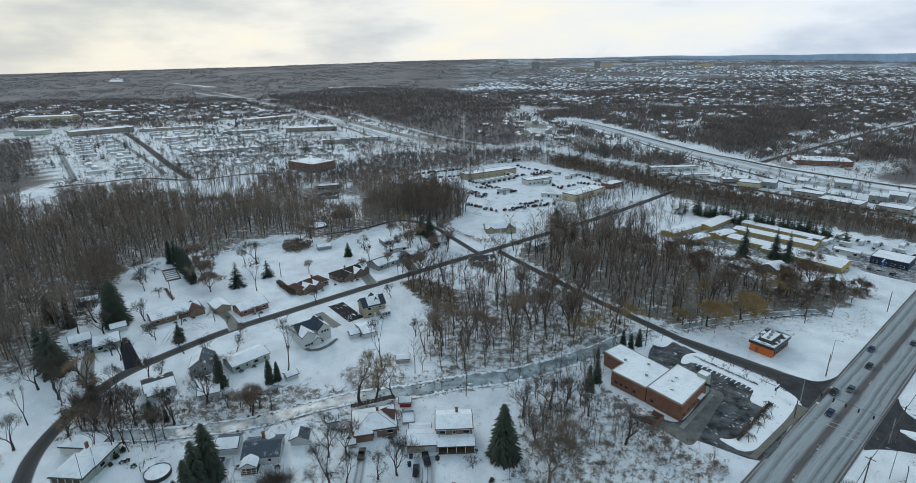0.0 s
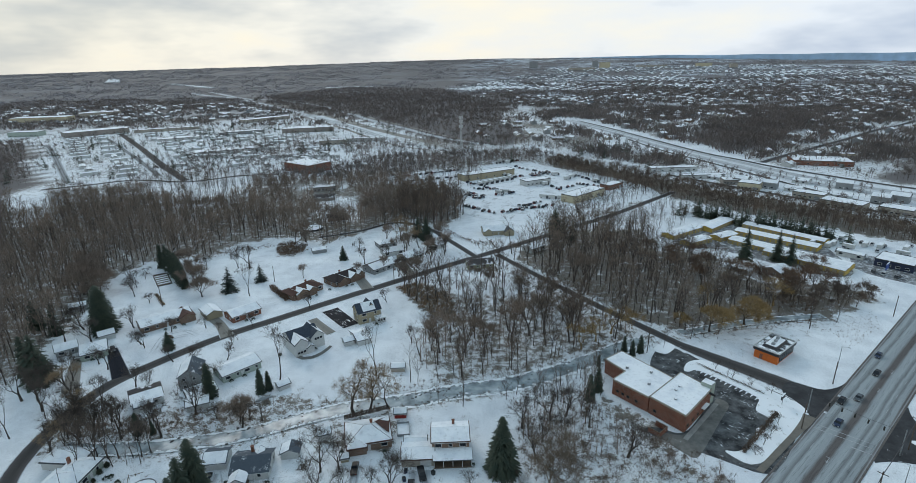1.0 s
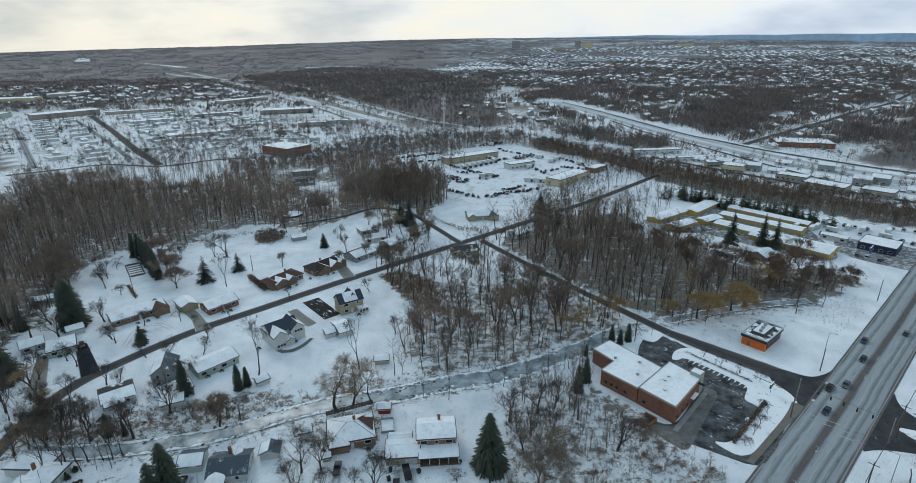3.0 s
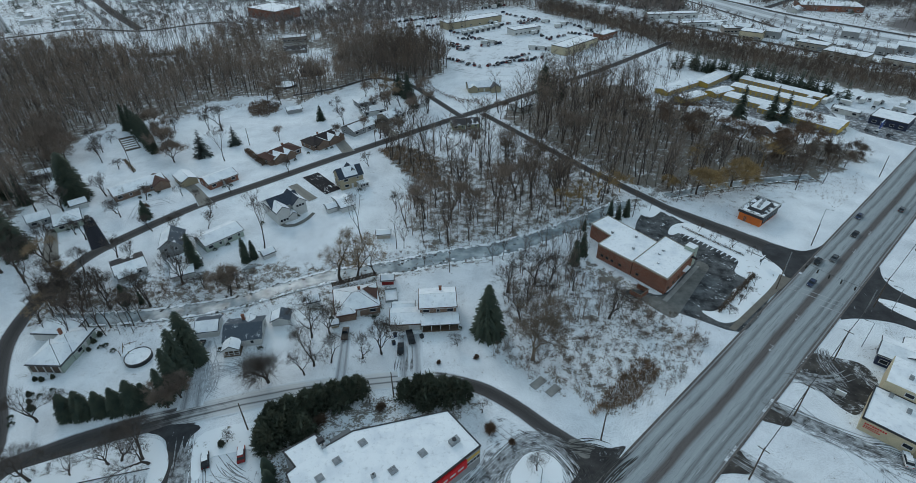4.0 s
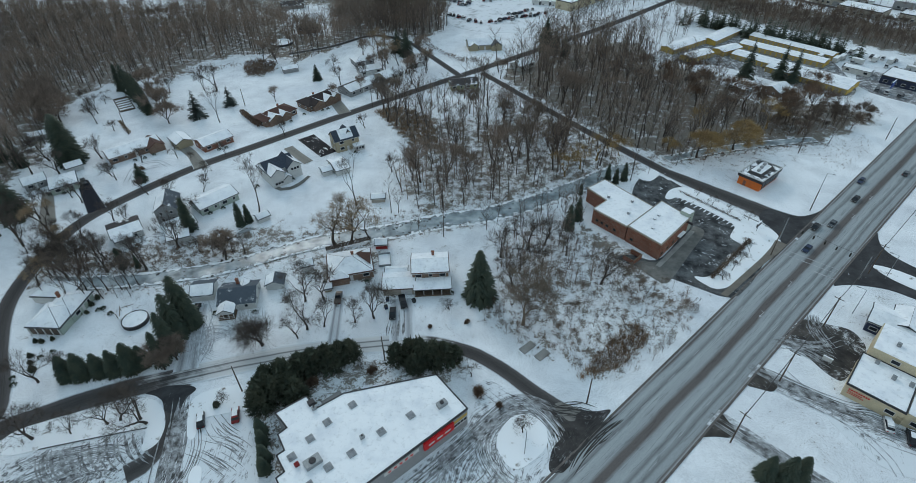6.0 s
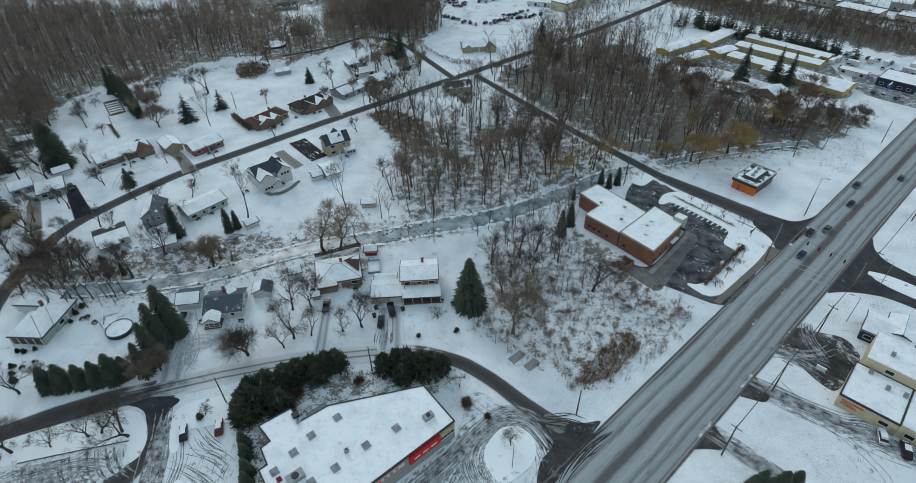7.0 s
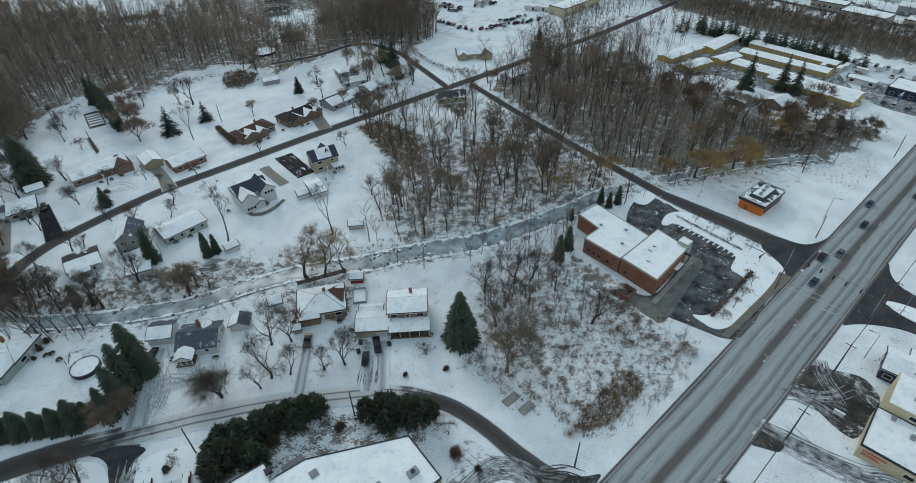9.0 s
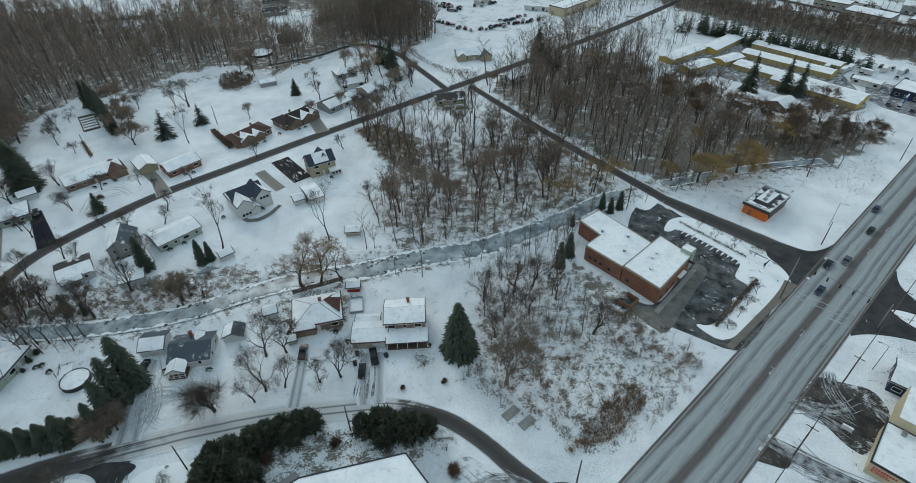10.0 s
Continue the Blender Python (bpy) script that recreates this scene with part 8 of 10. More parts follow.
for x, y, hh in ((-97.2, 72.7, 14), (-89.0, 74.0, 8), (-79.1, 77.3, 12), (-81.4, 76.4, 12), (-72.2, 76.5, 14), (-74.1, 77.4, 13), (-106.0, 88.9, 13), (-101, 92, 9), (-118, 76, 13), (-109, 66, 14)):
    plant("kerbside_tree", YARD, x, y, hh, "bare tree leaning over the snowy traffic island", group="island trees")
for x, y, hh in ((-111.5, 122.7, 15), (-108.5, 123.0, 14), (-105.5, 123.3, 15), (-101.3, 123.6, 13), (-98.8, 123.9, 14), (-96.9, 125.6, 12), (-116, 124, 15), (-122, 125, 14), (-126, 124, 13)):
    plant("creek_tree", SLIM, x, y, hh, "slim bare tree leaning over the creek", group="trees on the creek bank")
for x, y, hh in ((-119.5, 137.3, 11), (-113.7, 138.0, 10), (-128.0, 139.3, 14), (-131.5, 144.1, 14), (-119.0, 131.6, 13), (-124, 133, 14), (-91.7, 143.7, 15), (-83.5, 141.1, 7), (-68.3, 140.2, 8), (-72.6, 141, 8), (-146, 146, 15), (-152, 152, 14), (-158, 152, 16), (-150, 162, 13)):
    plant("bank_tree", OAKS, x, y, hh, "bare brown tree on the brushy creek bank", group="trees on the creek bank")
for x, y, hh in ((-74.6, 92.4, 10), (-72.6, 95.4, 9.5), (-74.2, 139.0, 11), (-122, 129.8, 12), (-127, 132, 12), (-104, 131, 7)):
    plant("brown_tree", BROWN_CROWNS, x, y, hh, "tree with a dense brown twiggy crown by the creek", group="brown creek trees")
for x, y, hh in ((-95, 160, 10), (-135, 188, 9), (-117, 177, 9), (-117, 205, 8), (-131, 202, 9), (-97, 207, 7), (-76, 225, 9), (-38, 262, 14), (-60, 282, 12), (-66, 300, 12), (-160, 192, 14), (-171, 192, 15), (-172, 205, 16), (-150, 206, 12), (-140, 172, 11), (-146, 176, 9), (-40, 230, 9), (-24, 190, 9)):
    plant("garden_tree", OAKS, x, y, hh, "bare brown garden tree among the houses", group="garden trees")
for x, y, hh in ((-163, 280, 13), (-153, 266, 13), (-143.5, 252, 14), (-134.5, 238.6, 12), (-209, 262, 17), (-202, 255, 17), (-196, 250, 16), (-189, 243, 15), (-188, 234, 13), (-212, 272, 17), (-198, 243, 17)):
    plant("brown_tree", BROWN_CROWNS, x, y, hh, "tree with a dense brown twiggy crown by the yard", group="brown yard trees", wide=1.1)
for x, y, hh in ((-125.5, 277.5, 17),):
    plant("bare_tree", OAKS, x, y, hh, "tall bare tree on a snowy lawn", group="trees on the lawn")
for x, y, hh in ((-22.7, 79.4 + 12, 4.5), (17.2, 72.2, 6.0), (5.5, 88.5, 5.5), (-56.0, 81.6, 4.5), (-138.3, 191.1, 8), (-141.5, 204.0, 5.5), (-110.5, 203, 4.5)):
    plant("small_tree", BROAD, x, y, hh, "small bare ornamental tree in snow", group="small trees", wide=1.05)
for x, y in ((96.9, 135.6), (83.0, 122.4), (91.8, 131.0), (87.4, 126.6), (94.9, 162.4), (99.1, 157.4), (103.6, 152.6), (91.5, 168.2)):
    plant("sapling", YARD, x, y, 4.5, "thin bare sapling on the planting island", group="island saplings")
for x, y, hh, protos in ((9.0, 116.9, 18.5, NEAR_SPRUCES), (-124.0, 187.0, 8.5, WIDE_SPRUCES), (-181.4, 200.7, 15, SPRUCES), (-91.2, 153.2, 14, COLUMNS), (-160.2, 163.6, 20, WIDE_SPRUCES),
                         (57, 328, 20, WIDE_SPRUCES), (66.5, 319, 15, SPRUCES), (62, 324, 16, SPRUCES), (-74.0, 289.5, 9, WIDE_SPRUCES), (-27.2, 324.7, 16, WIDE_SPRUCES), (-22.0, 305.0, 12, SPRUCES),
                         (156.5, 279.5, 21, SPRUCES), (173.5, 278, 19, SPRUCES), (178.0, 273, 18, SPRUCES), (40.9, 149.8, 10.5, COLUMNS), (44.8, 155.2, 10, COLUMNS), (48.9, 171.4, 5, COLUMNS), (63.6, 178.4, 7, COLUMNS), (67.4, 180.6, 8, COLUMNS), (61.4, 181.8, 7, COLUMNS), (-106.0, 134.3, 8, COLUMNS), (-101.0, 134.1, 5, COLUMNS), (67.6, 60.8, 8.5, NEAR_SPRUCES), (71.4, 60.0, 9.5, NEAR_SPRUCES), (74.6, 60.6, 8.5, NEAR_SPRUCES),
                         (-74.4, 156.0, 10, COLUMNS), (-72.0, 157.4, 8, COLUMNS), (-149.0, 250.0, 13, COLUMNS), (-152.2, 254.0, 15, COLUMNS), (-155.6, 258.4, 15, COLUMNS), (-159.2, 262.8, 16, COLUMNS), (-163.0, 267.0, 15, COLUMNS), (-167.2, 271.4, 15, COLUMNS), (-172.0, 276.4, 16, COLUMNS), (-178.0, 281.0, 15, COLUMNS), (-162.0, 204.5, 21, BROAD_SPRUCES), (-165.5, 208.5, 20, BROAD_SPRUCES), (-160, 201.5, 16, BROAD_SPRUCES), (-168.5, 168.5, 17, COLUMNS), (-194, 206, 14, WIDE_SPRUCES), (-33, 331, 14, WIDE_SPRUCES)):
    plant("spruce_tree", protos, x, y, hh, "dark green spruce standing in snow", group="spruces")
for x, y, hh in ((-74.4, 108.1, 19), (-72.9, 108.0, 16), (-75.3, 103.4, 17), (-75.3, 98.7, 15), (-76.1, 94.7, 12)):
    plant("broad_spruce", BROAD_SPRUCES, x, y, hh, "broad dark spruce beside a snowy yard", group="broad spruces", wide=0.66)
for x, y, hh in ((-123.3, 245.4, 14), (-111.7, 258.0, 10.5)):
    plant("blue_spruce", BLUE_SPRUCES, x, y, hh, "blue-green spruce on a snowy lawn", group="blue spruces", wide=1.25)
for x, y, hh in ((-98.8, 90.4, 8.5), (-95.0, 90.8, 9), (-90.8, 91.4, 8), (-87.0, 92.0, 8.5), (-83.2, 93.0, 10), (-80.8, 94.2, 7.5)):
    plant("hedge_spruce", NEAR_SPRUCES, x, y, hh, "dark spruce in a dense hedge row", group="hedge row", wide=1.22)
for x, y, hh in ((-45.5, 86.0, 7), (-41.1, 86.4, 8.5), (-37.6, 89.3, 7.5), (-43.5, 82.5, 8), (-35.2, 91.2, 7), (-32.0, 93.0, 6.5), (-30.2, 91.2, 6), (-28.6, 94.0, 6.5), (-26.0, 94.6, 6.5), (-39.5, 84.0, 7), (-13.6, 93.6, 6), (-10.4, 94.4, 6.5), (-7.4, 93.4, 7.5), (-4.0, 92.4, 7.5),
                 (-1.3, 92.6, 7), (1.6, 93.6, 5), (-8.8, 90.4, 5.5), (-45.6, 79.6, 7.5), (-46.6, 82.6, 6.5), (-37.0, 82.0, 7)):
    plant("pine_tree", PINES, x, y, hh, "bushy dark pine beside the shop", group="pines by the shop", base=6.6)
for x, y, hh in ((7.0, 83.4, 3.2), (12.4, 79.6, 1.8), (-34.5, 87.0, 3.5), (-20, 90.5, 2.5), (-5.6, 105.6, 1.4), (5.0, 107.2, 1.6), (-128.2, 195.6, 2.2)):
    plant("shrub", SHRUBS, x, y, hh, "brown leafless shrub in the snow", "shrub", "brown shrubs", 6.0)


for x, y, hh in ((-115.0, 102.6, 1.3), (-113.1, 102.4, 1.4), (-110.7, 103.4, 1.2), (-113.3, 97.4, 1.4), (-111.7, 95.0, 1.3), (-109.6, 92.6, 1.8), (-106.5, 113.4, 1.2), (-108.2, 112.8, 1.1), (-57.0, 80.8, 1.7), (-106.4, 119.4, 1.6), (-106.8, 116.6, 1.5)):
    plant("shrub", PINES, x, y, hh, "small dark evergreen shrub in the snow", "shrub", "evergreen shrubs", 6.6, 1.15)
for x, y, hh in ((-43.6, 73.0, 6.5), (-42.6, 70.4, 6), (-41.0, 66.4, 6.5), (-40.4, 63.8, 6)):
    plant("yew_tree", COLUMNS, x, y, hh, "dark columnar yew against the shop wall", "tree", "yews by the shop", wide=1.35)
for x, y, hh in ((-136.5, 147.5, 16), (-129.5, 139.5, 14), (-126.5, 124.6, 12)):
    plant("golden_willow", TAN_TREES, x, y, hh, "yellow-brown willow leaning over the lane", group="lane willows", wide=1.0)

# hedges of the car park
def twig_hedge(label, x0, y0, x1, y1, wide, high, n, material):
    length = math.hypot(x1 - x0, y1 - y0)
    root = thing("hedge", (x0 + x1) / 2, (y0 + y1) / 2, math.degrees(math.atan2(y1 - y0, x1 - x0)), label, "hedge", "car park hedges")
    rng = random.Random(int(x0))
    g = Geo()
    for i in range(n * 2):
        p = Vector((rng.uniform(-length / 2, length / 2), rng.gauss(0, wide * 0.28), rng.uniform(0.1, high * 0.7)))
        q = p + Vector((rng.uniform(-0.35, 0.35), rng.uniform(-0.35, 0.35), rng.uniform(0.2, 0.5) * high))
        side = Vector((rng.uniform(-0.13, 0.13), rng.uniform(-0.13, 0.13), 0.03))
        g.add([p - side, p + side, q], [(0, 1, 2)])
    part("foliage", g, material, root)


twig_hedge("low brown clipped hedge beside the car park", 99.6, 141.6, 79.9, 123.4, 1.5, 1.2, 1100, M_TWIG)
twig_hedge("row of low grey grasses on the planting strip", 86.0, 171.6, 101.0, 152.2, 1.0, 0.8, 380, M_TWIG)


# ---------------------------------------------------------------- woods as masses
def merged(pair):
    (a, fa), (b, fb) = pair
    return np.concatenate([a, b]), np.concatenate([fa, fb + len(a)]), len(fa)


def mass(name, label, points, heights, protos, base, material, category, wide=(0.85, 1.2), seed=5, bark=None):
    """Many plants of a few shapes in one mesh."""
    rng = np.random.default_rng(seed)
    VS, FS, slots_m, k = [], [], [], 0
    pick = rng.integers(0, len(protos), len(points))
    for i, (V, F, *wood) in enumerate(protos):
        idx = np.nonzero(pick == i)[0]
        if not len(idx):
            continue
        ang = rng.uniform(0, 6.283, len(idx))
        s = heights[idx] / base
        w = s * rng.uniform(*wide, len(idx))
        c, sn = np.cos(ang) * w, np.sin(ang) * w
        P = points[idx]
        X = V[None, :, 0] * c[:, None] - V[None, :, 1] * sn[:, None] + P[:, None, 0]
        Y = V[None, :, 0] * sn[:, None] + V[None, :, 1] * c[:, None] + P[:, None, 1]
        Z = V[None, :, 2] * s[:, None] + (P[:, None, 2] if P.shape[1] > 2 else -0.1)
        VS.append(np.stack([X, Y, Z], -1).reshape(-1, 3))
        FS.append((F[None] + (np.arange(len(idx)) * len(V))[:, None, None] + k).reshape(-1, 3))
        slots_m.append(np.tile((np.arange(len(F)) < (wood[0] if wood else 0)).astype(np.int32), len(idx)))
        k += len(idx) * len(V)
    me = fast_mesh(name, np.concatenate(VS), np.concatenate(FS), material)
    if bark:
        me.materials.append(bark)
        me.polygons.foreach_set("material_index", np.concatenate(slots_m))
    return tagged(new(name, me), label, category, kind="stuff")


def scatter(poly, spacing, seed, keep_off=6.0, jitter=0.5, avoid=()):
    """Uneven points over a polygon, clear of the near roads and the creek."""
    rng = np.random.default_rng(seed)
    P = np.array(poly)
    lo, hi = P.min(0), P.max(0)
    gx, gy = np.meshgrid(np.arange(lo[0], hi[0], spacing), np.arange(lo[1], hi[1], spacing))
    x = gx.ravel() + rng.uniform(-jitter, jitter, gx.size) * spacing * 1.6
    y = gy.ravel() + rng.uniform(-jitter, jitter, gx.size) * spacing * 1.6
    ok = inside(poly, x, y)
    x, y = x[ok], y[ok]
    if keep_off:
        near = np.min([to_line(r, x, y) for r in (*ROADS_NEAR, CREEK)], axis=0)
        ok = near > keep_off
        x, y = x[ok], y[ok]
    for lot in WOOD_LOTS:
        ok = ~inside(lot, x, y)
        x, y = x[ok], y[ok]
    for cx, cy, r in avoid:
        ok = np.hypot(x - cx, y - cy) > r
        x, y = x[ok], y[ok]
    return np.stack([x, y], 1)


def forest_tree(seed, h=15.0, leaders=1, limbs=9, twigs=8, w=0.05, clear=0.42, spread=0.2, limb_r=0.05, girth=0.0125):
    """A tall leafless forest tree: long clear stem, rising limbs and a narrow haze of fine twigs."""
    rng = np.random.default_rng(seed)
    V, F, TV, TF = [], [], [], []
    fork = h * (clear * rng.uniform(0.55, 0.9) if leaders > 1 else 0.3)
    sway = rng.normal(size=2) * h * 0.02
    foot, crotch = np.array([0.0, 0.0, -0.3]), np.array([sway[0], sway[1], fork])
    limb(V, F, foot, crotch, girth * h, girth * 0.76 * h, 5)
    turn = rng.random() * 6.283
    for m in range(leaders):
        az = turn + 6.283 * m / leaders + rng.normal() * 0.4
        out = h * (rng.uniform(0.08, 0.17) if leaders > 1 else 0.02)
        top = np.array([sway[0] * 2 + out * math.cos(az), sway[1] * 2 + out * math.sin(az), h * rng.uniform(0.82, 0.97)])
        knee = crotch + (top - crotch) * 0.5 + rng.normal(size=3) * h * 0.015
        r0 = h * (0.0088 if leaders == 1 else 0.0066)
        limb(V, F, crotch, knee, r0, r0 * 0.68, 4)
        limb(V, F, knee, top, r0 * 0.68, r0 * 0.15, 3)
        for k in range(limbs):
            t = max(clear + (0.97 - clear) * (k + rng.random()) / limbs, fork / h + 0.02)
            u = (t * h - fork) / (top[2] - fork + 1e-6)
            u = min(0.97, max(0.02, u))
            a = crotch + (knee - crotch) * u * 2 if u < 0.5 else knee + (top - knee) * (u * 2 - 1)
            b_az = k * 2.4 + rng.random() * 1.2
            d = np.array([math.cos(b_az), math.sin(b_az), rng.uniform(0.7, 1.7)])
            d /= np.linalg.norm(d)
            length = h * spread * rng.uniform(0.7, 1.2) * (1.15 - 0.6 * u)
            e = a + d * length + np.array([0, 0, 0.12 * length])
            limb(V, F, a, e, limb_r * (1.1 - 0.5 * u), limb_r * 0.22, 3)
            for _ in range(twigs):
                q = a + (e - a) * rng.uniform(0.25, 1.0)
                td = d * 0.7 + rng.normal(size=3) * 0.5 + np.array([0, 0, 0.35])
                td /= np.linalg.norm(td)
                sliver(TV, TF, q, q + td * h * rng.uniform(0.05, 0.13), w, rng)
    V, TV = np.array(V), np.array(TV)
    k = h / max(V[:, 2].max(), TV[:, 2].max())
    return (V * k, np.array(F)), (TV * k, np.array(TF))


TALL = [merged(forest_tree(s, 15, 1 + (s % 2 == 0), 10, 17, 0.075, 0.40, 0.28, 0.045, 0.0102)) for s in (901, 902, 903, 904, 905, 906)]
TALL_OPEN = [merged(forest_tree(s, 15, 1 + s % 4, 9, 15, 0.052, 0.38, 0.27, 0.06)) for s in (911, 912, 913, 914, 915, 916, 917)]
MID_WILLOW = [merged(branching(s, 15, 6, 0.14, 0.82, 0.55, 0.12, 5, 0.10, 0.055, 2, 4, 0.06)) for s in (121, 122, 123)]
def far_tree(seed, h=15.0, r=4.0, twigs=17, w=0.8):
    """A leafless tree for the distance: a thin trunk and a rounded crown of slivers."""
    rng = np.random.default_rng(seed)
    V, F = [], []
    limb(V, F, np.array([0, 0, -0.3]), np.array([0, 0, h * 0.6]), 0.2, 0.08, 3)
    hub = np.array([0, 0, h * 0.56])
    for _ in range(twigs):
        d = rng.normal(size=3)
        d /= np.linalg.norm(d)
        d[2] = abs(d[2]) * 1.4 - 0.1
        start = hub + rng.normal(size=3) * np.array([0.22, 0.22, 0.28]) * r
        sliver(V, F, start, start + d * np.array([r, r, h * 0.36]) * rng.uniform(0.5, 0.95), w, rng)
    return np.array(V), np.array(F)


FAR = [far_tree(s, 15, 4.2, 26, 0.5) for s in (131, 132, 133, 134)]
FAR_FINE = [far_tree(s, 15, 4.0, 36, 0.28) for s in (181, 182, 183, 184)]
BRUSH = [merged(branching(s, 4, 3, 0.16, 0.9, 0.42, 0.3, 3, 0.2, 0.034, 0, 3)) for s in (141, 142, 143)]
GRASS_TUFT = []
for s in (151, 152):
    rng0 = np.random.default_rng(s)
    TV, TF = [], []
    for _ in range(26):
        a = np.array([rng0.normal() * 0.3, rng0.normal() * 0.3, 0.0])
        sliver(TV, TF, a, a + np.array([rng0.normal() * 0.3, rng0.normal() * 0.3, rng0.uniform(0.6, 1.2)]), 0.07, rng0)
    GRASS_TUFT.append((np.array(TV), np.array(TF)))

HOUSES_IN_WOODS = ((149, 263, 11), (164, 258, 11), (150, 250, 8), (162, 246, 8), (6, 276, 9), (40, 302, 9), (68, 345, 7), (-109, 351, 12), (-166, 184, 8), (-189, 226, 6), (-53, 312, 8), (-20, 309, 8))


def heights(n, lo, hi, seed):
    return np.random.default_rng(seed).uniform(lo, hi, n)


def thinned(points, seed, keep=0.35):
    """Points with most of those in the clearing by the lanes taken out."""
    lose = inside(LANE_CLEARING, points[:, 0], points[:, 1]) & (np.random.default_rng(seed).uniform(size=len(points)) > keep)
    return points[~lose]


pts = scatter(LEFT_WOOD, 6.4, 201, 7, avoid=HOUSES_IN_WOODS)
pts = pts[~inside([(-154, 456), (-110, 466), (-90, 422), (-112, 396), (-140, 412)], pts[:, 0], pts[:, 1])]
front = pts[:, 1] + 0.35 * (pts[:, 0] + 200) < 385
mass("woodland", "dense leafless brown woodland over snow", pts[front], heights(front.sum(), 16, 25, 1), TALL, 15, M_HAZE, "woods", (0.8, 1.2), 1, M_WOOD_BARK)
DEEP = [far_tree(s, 15, 4.0, 50, 0.23) for s in (135, 136, 137, 138)]
HAZE = [far_tree(s, 15, 3.8, 48, 0.135) for s in (145, 146, 147)]
haze = scatter(LEFT_WOOD, 7.4, 241, 7, avoid=HOUSES_IN_WOODS)
haze = haze[haze[:, 1] + 0.35 * (haze[:, 0] + 200) < 400 + 70 * (haze[:, 0] > -130)]
mass("woodland", "fine brown twigs of the leafless woodland", haze, heights(len(haze), 12, 20, 41), HAZE, 15, M_HAZE, "woods", (0.9, 1.4), 41, None)
haze = scatter([(-123.5, 422.6), (-56.8, 444.0), (-43.0, 371.5), (-72.6, 363.4), (-103.8, 342.1)], 6.0, 247, 7, avoid=HOUSES_IN_WOODS)
mass("woodland", "fine brown twigs above the bend of the lane", haze, heights(len(haze), 11, 19, 47), HAZE, 15, M_HAZE, "woods", (0.9, 1.3), 47, None)
edge = scatter([(-28.4, 540.4), (1.5, 547.5), (17.1, 499.6), (-2.8, 453.9), (-4.4, 390.2), (-20.9, 360.0)], 8.5, 248, 5, avoid=HOUSES_IN_WOODS)
mass("woodland", "bare trees at the edge of the vehicle yard", edge, heights(len(edge), 9, 16, 48), TALL, 15, M_TWIG, "woods", (0.9, 1.3), 48, M_WOOD_BARK)
haze = thinned(np.concatenate([scatter(COPSE, 7.5, 242, 6, avoid=HOUSES_IN_WOODS), scatter(RIGHT_WOOD, 8, 243, 6, avoid=HOUSES_IN_WOODS)]), 1)
mass("woodland", "fine brown twigs in the open copse", haze, heights(len(haze), 10, 17, 42) * np.clip(1.45 - haze[:, 0] / 170, 0.42, 1.0), HAZE, 15, M_HAZE, "woods", (0.8, 1.2), 42, None)
pts2 = np.concatenate([scatter([(84, 352), (118, 344), (128, 326), (150, 345), (182, 372), (152, 412), (110, 386)], 7.0, 244, 5),
                       np.array([(136, 317), (144, 303), (123, 344), (67, 312), (82, 320), (131, 325), (140, 310), (116, 335), (75, 316), (91, 325), (128, 336), (171, 268), (140, 272), (157, 272), (176, 262), (139, 256), (133, 286), (128, 296)])])
mass("woodland", "bare trees between the lane and the storage rows", pts2, heights(len(pts2), 7, 14, 43), TALL, 15, M_TWIG, "woods", (0.9, 1.3), 43, M_WOOD_BARK)
mass("woodland", "deep leafless brown woodland behind the houses", pts[~front], heights((~front).sum(), 14, 21, 21), DEEP, 15, M_HAZE, "woods", seed=21)
pts = scatter(NORTH_STRIP, 5.5, 220, 6)
mass("woodland", "bare trees and scrub beside the dark lane", pts, heights(len(pts), 10, 18, 20), TALL, 15, M_TWIG, "woods", seed=20, bark=M_WOOD_BARK)
pts = scatter([(-48, 372), (-66, 350), (-52, 342), (-24, 340), (-2, 378), (-6, 410), (-30, 440), (-60, 420)], 5.0, 221, 5, avoid=HOUSES_IN_WOODS)
mass("woodland", "tall dark bare trees above the lane", pts, heights(len(pts), 17, 25, 22), TALL, 15, M_TWIG, "woods", seed=22, bark=M_WOOD_BARK)
pts = thinned(scatter(COPSE, 8.6, 202, 5, jitter=0.75, avoid=HOUSES_IN_WOODS), 2)
mass("woodland", "open copse of tall bare trees over snow", pts, heights(len(pts), 14, 26, 2), TALL_OPEN, 15, M_TWIG, "woods", (0.9, 1.4), 2, M_WOOD_BARK)
pts = np.array([(128, 262), (134, 250), (139, 240), (145, 236), (158, 236), (170, 246), (177, 252), (126, 274), (120, 262), (112, 276), (104, 288), (98, 270), (88, 282), (118, 246), (128, 238), (150, 229), (168, 232), (96, 296), (84, 300), (108, 262)])
mass("woodland", "dark brown-crowned trees around the cottages", pts, heights(len(pts), 11, 17, 33), [merged(branching(s, 15, 6, 0.15, 0.82, 0.46, 0.14, 7, 0.1, 0.05, 3, 4)) for s in (84, 85)], 15, M_RUST, "woods", (1.0, 1.4), 33, M_WOOD_BARK)
pts = thinned(scatter(RIGHT_WOOD, 6.5, 203, 5, avoid=HOUSES_IN_WOODS), 3)
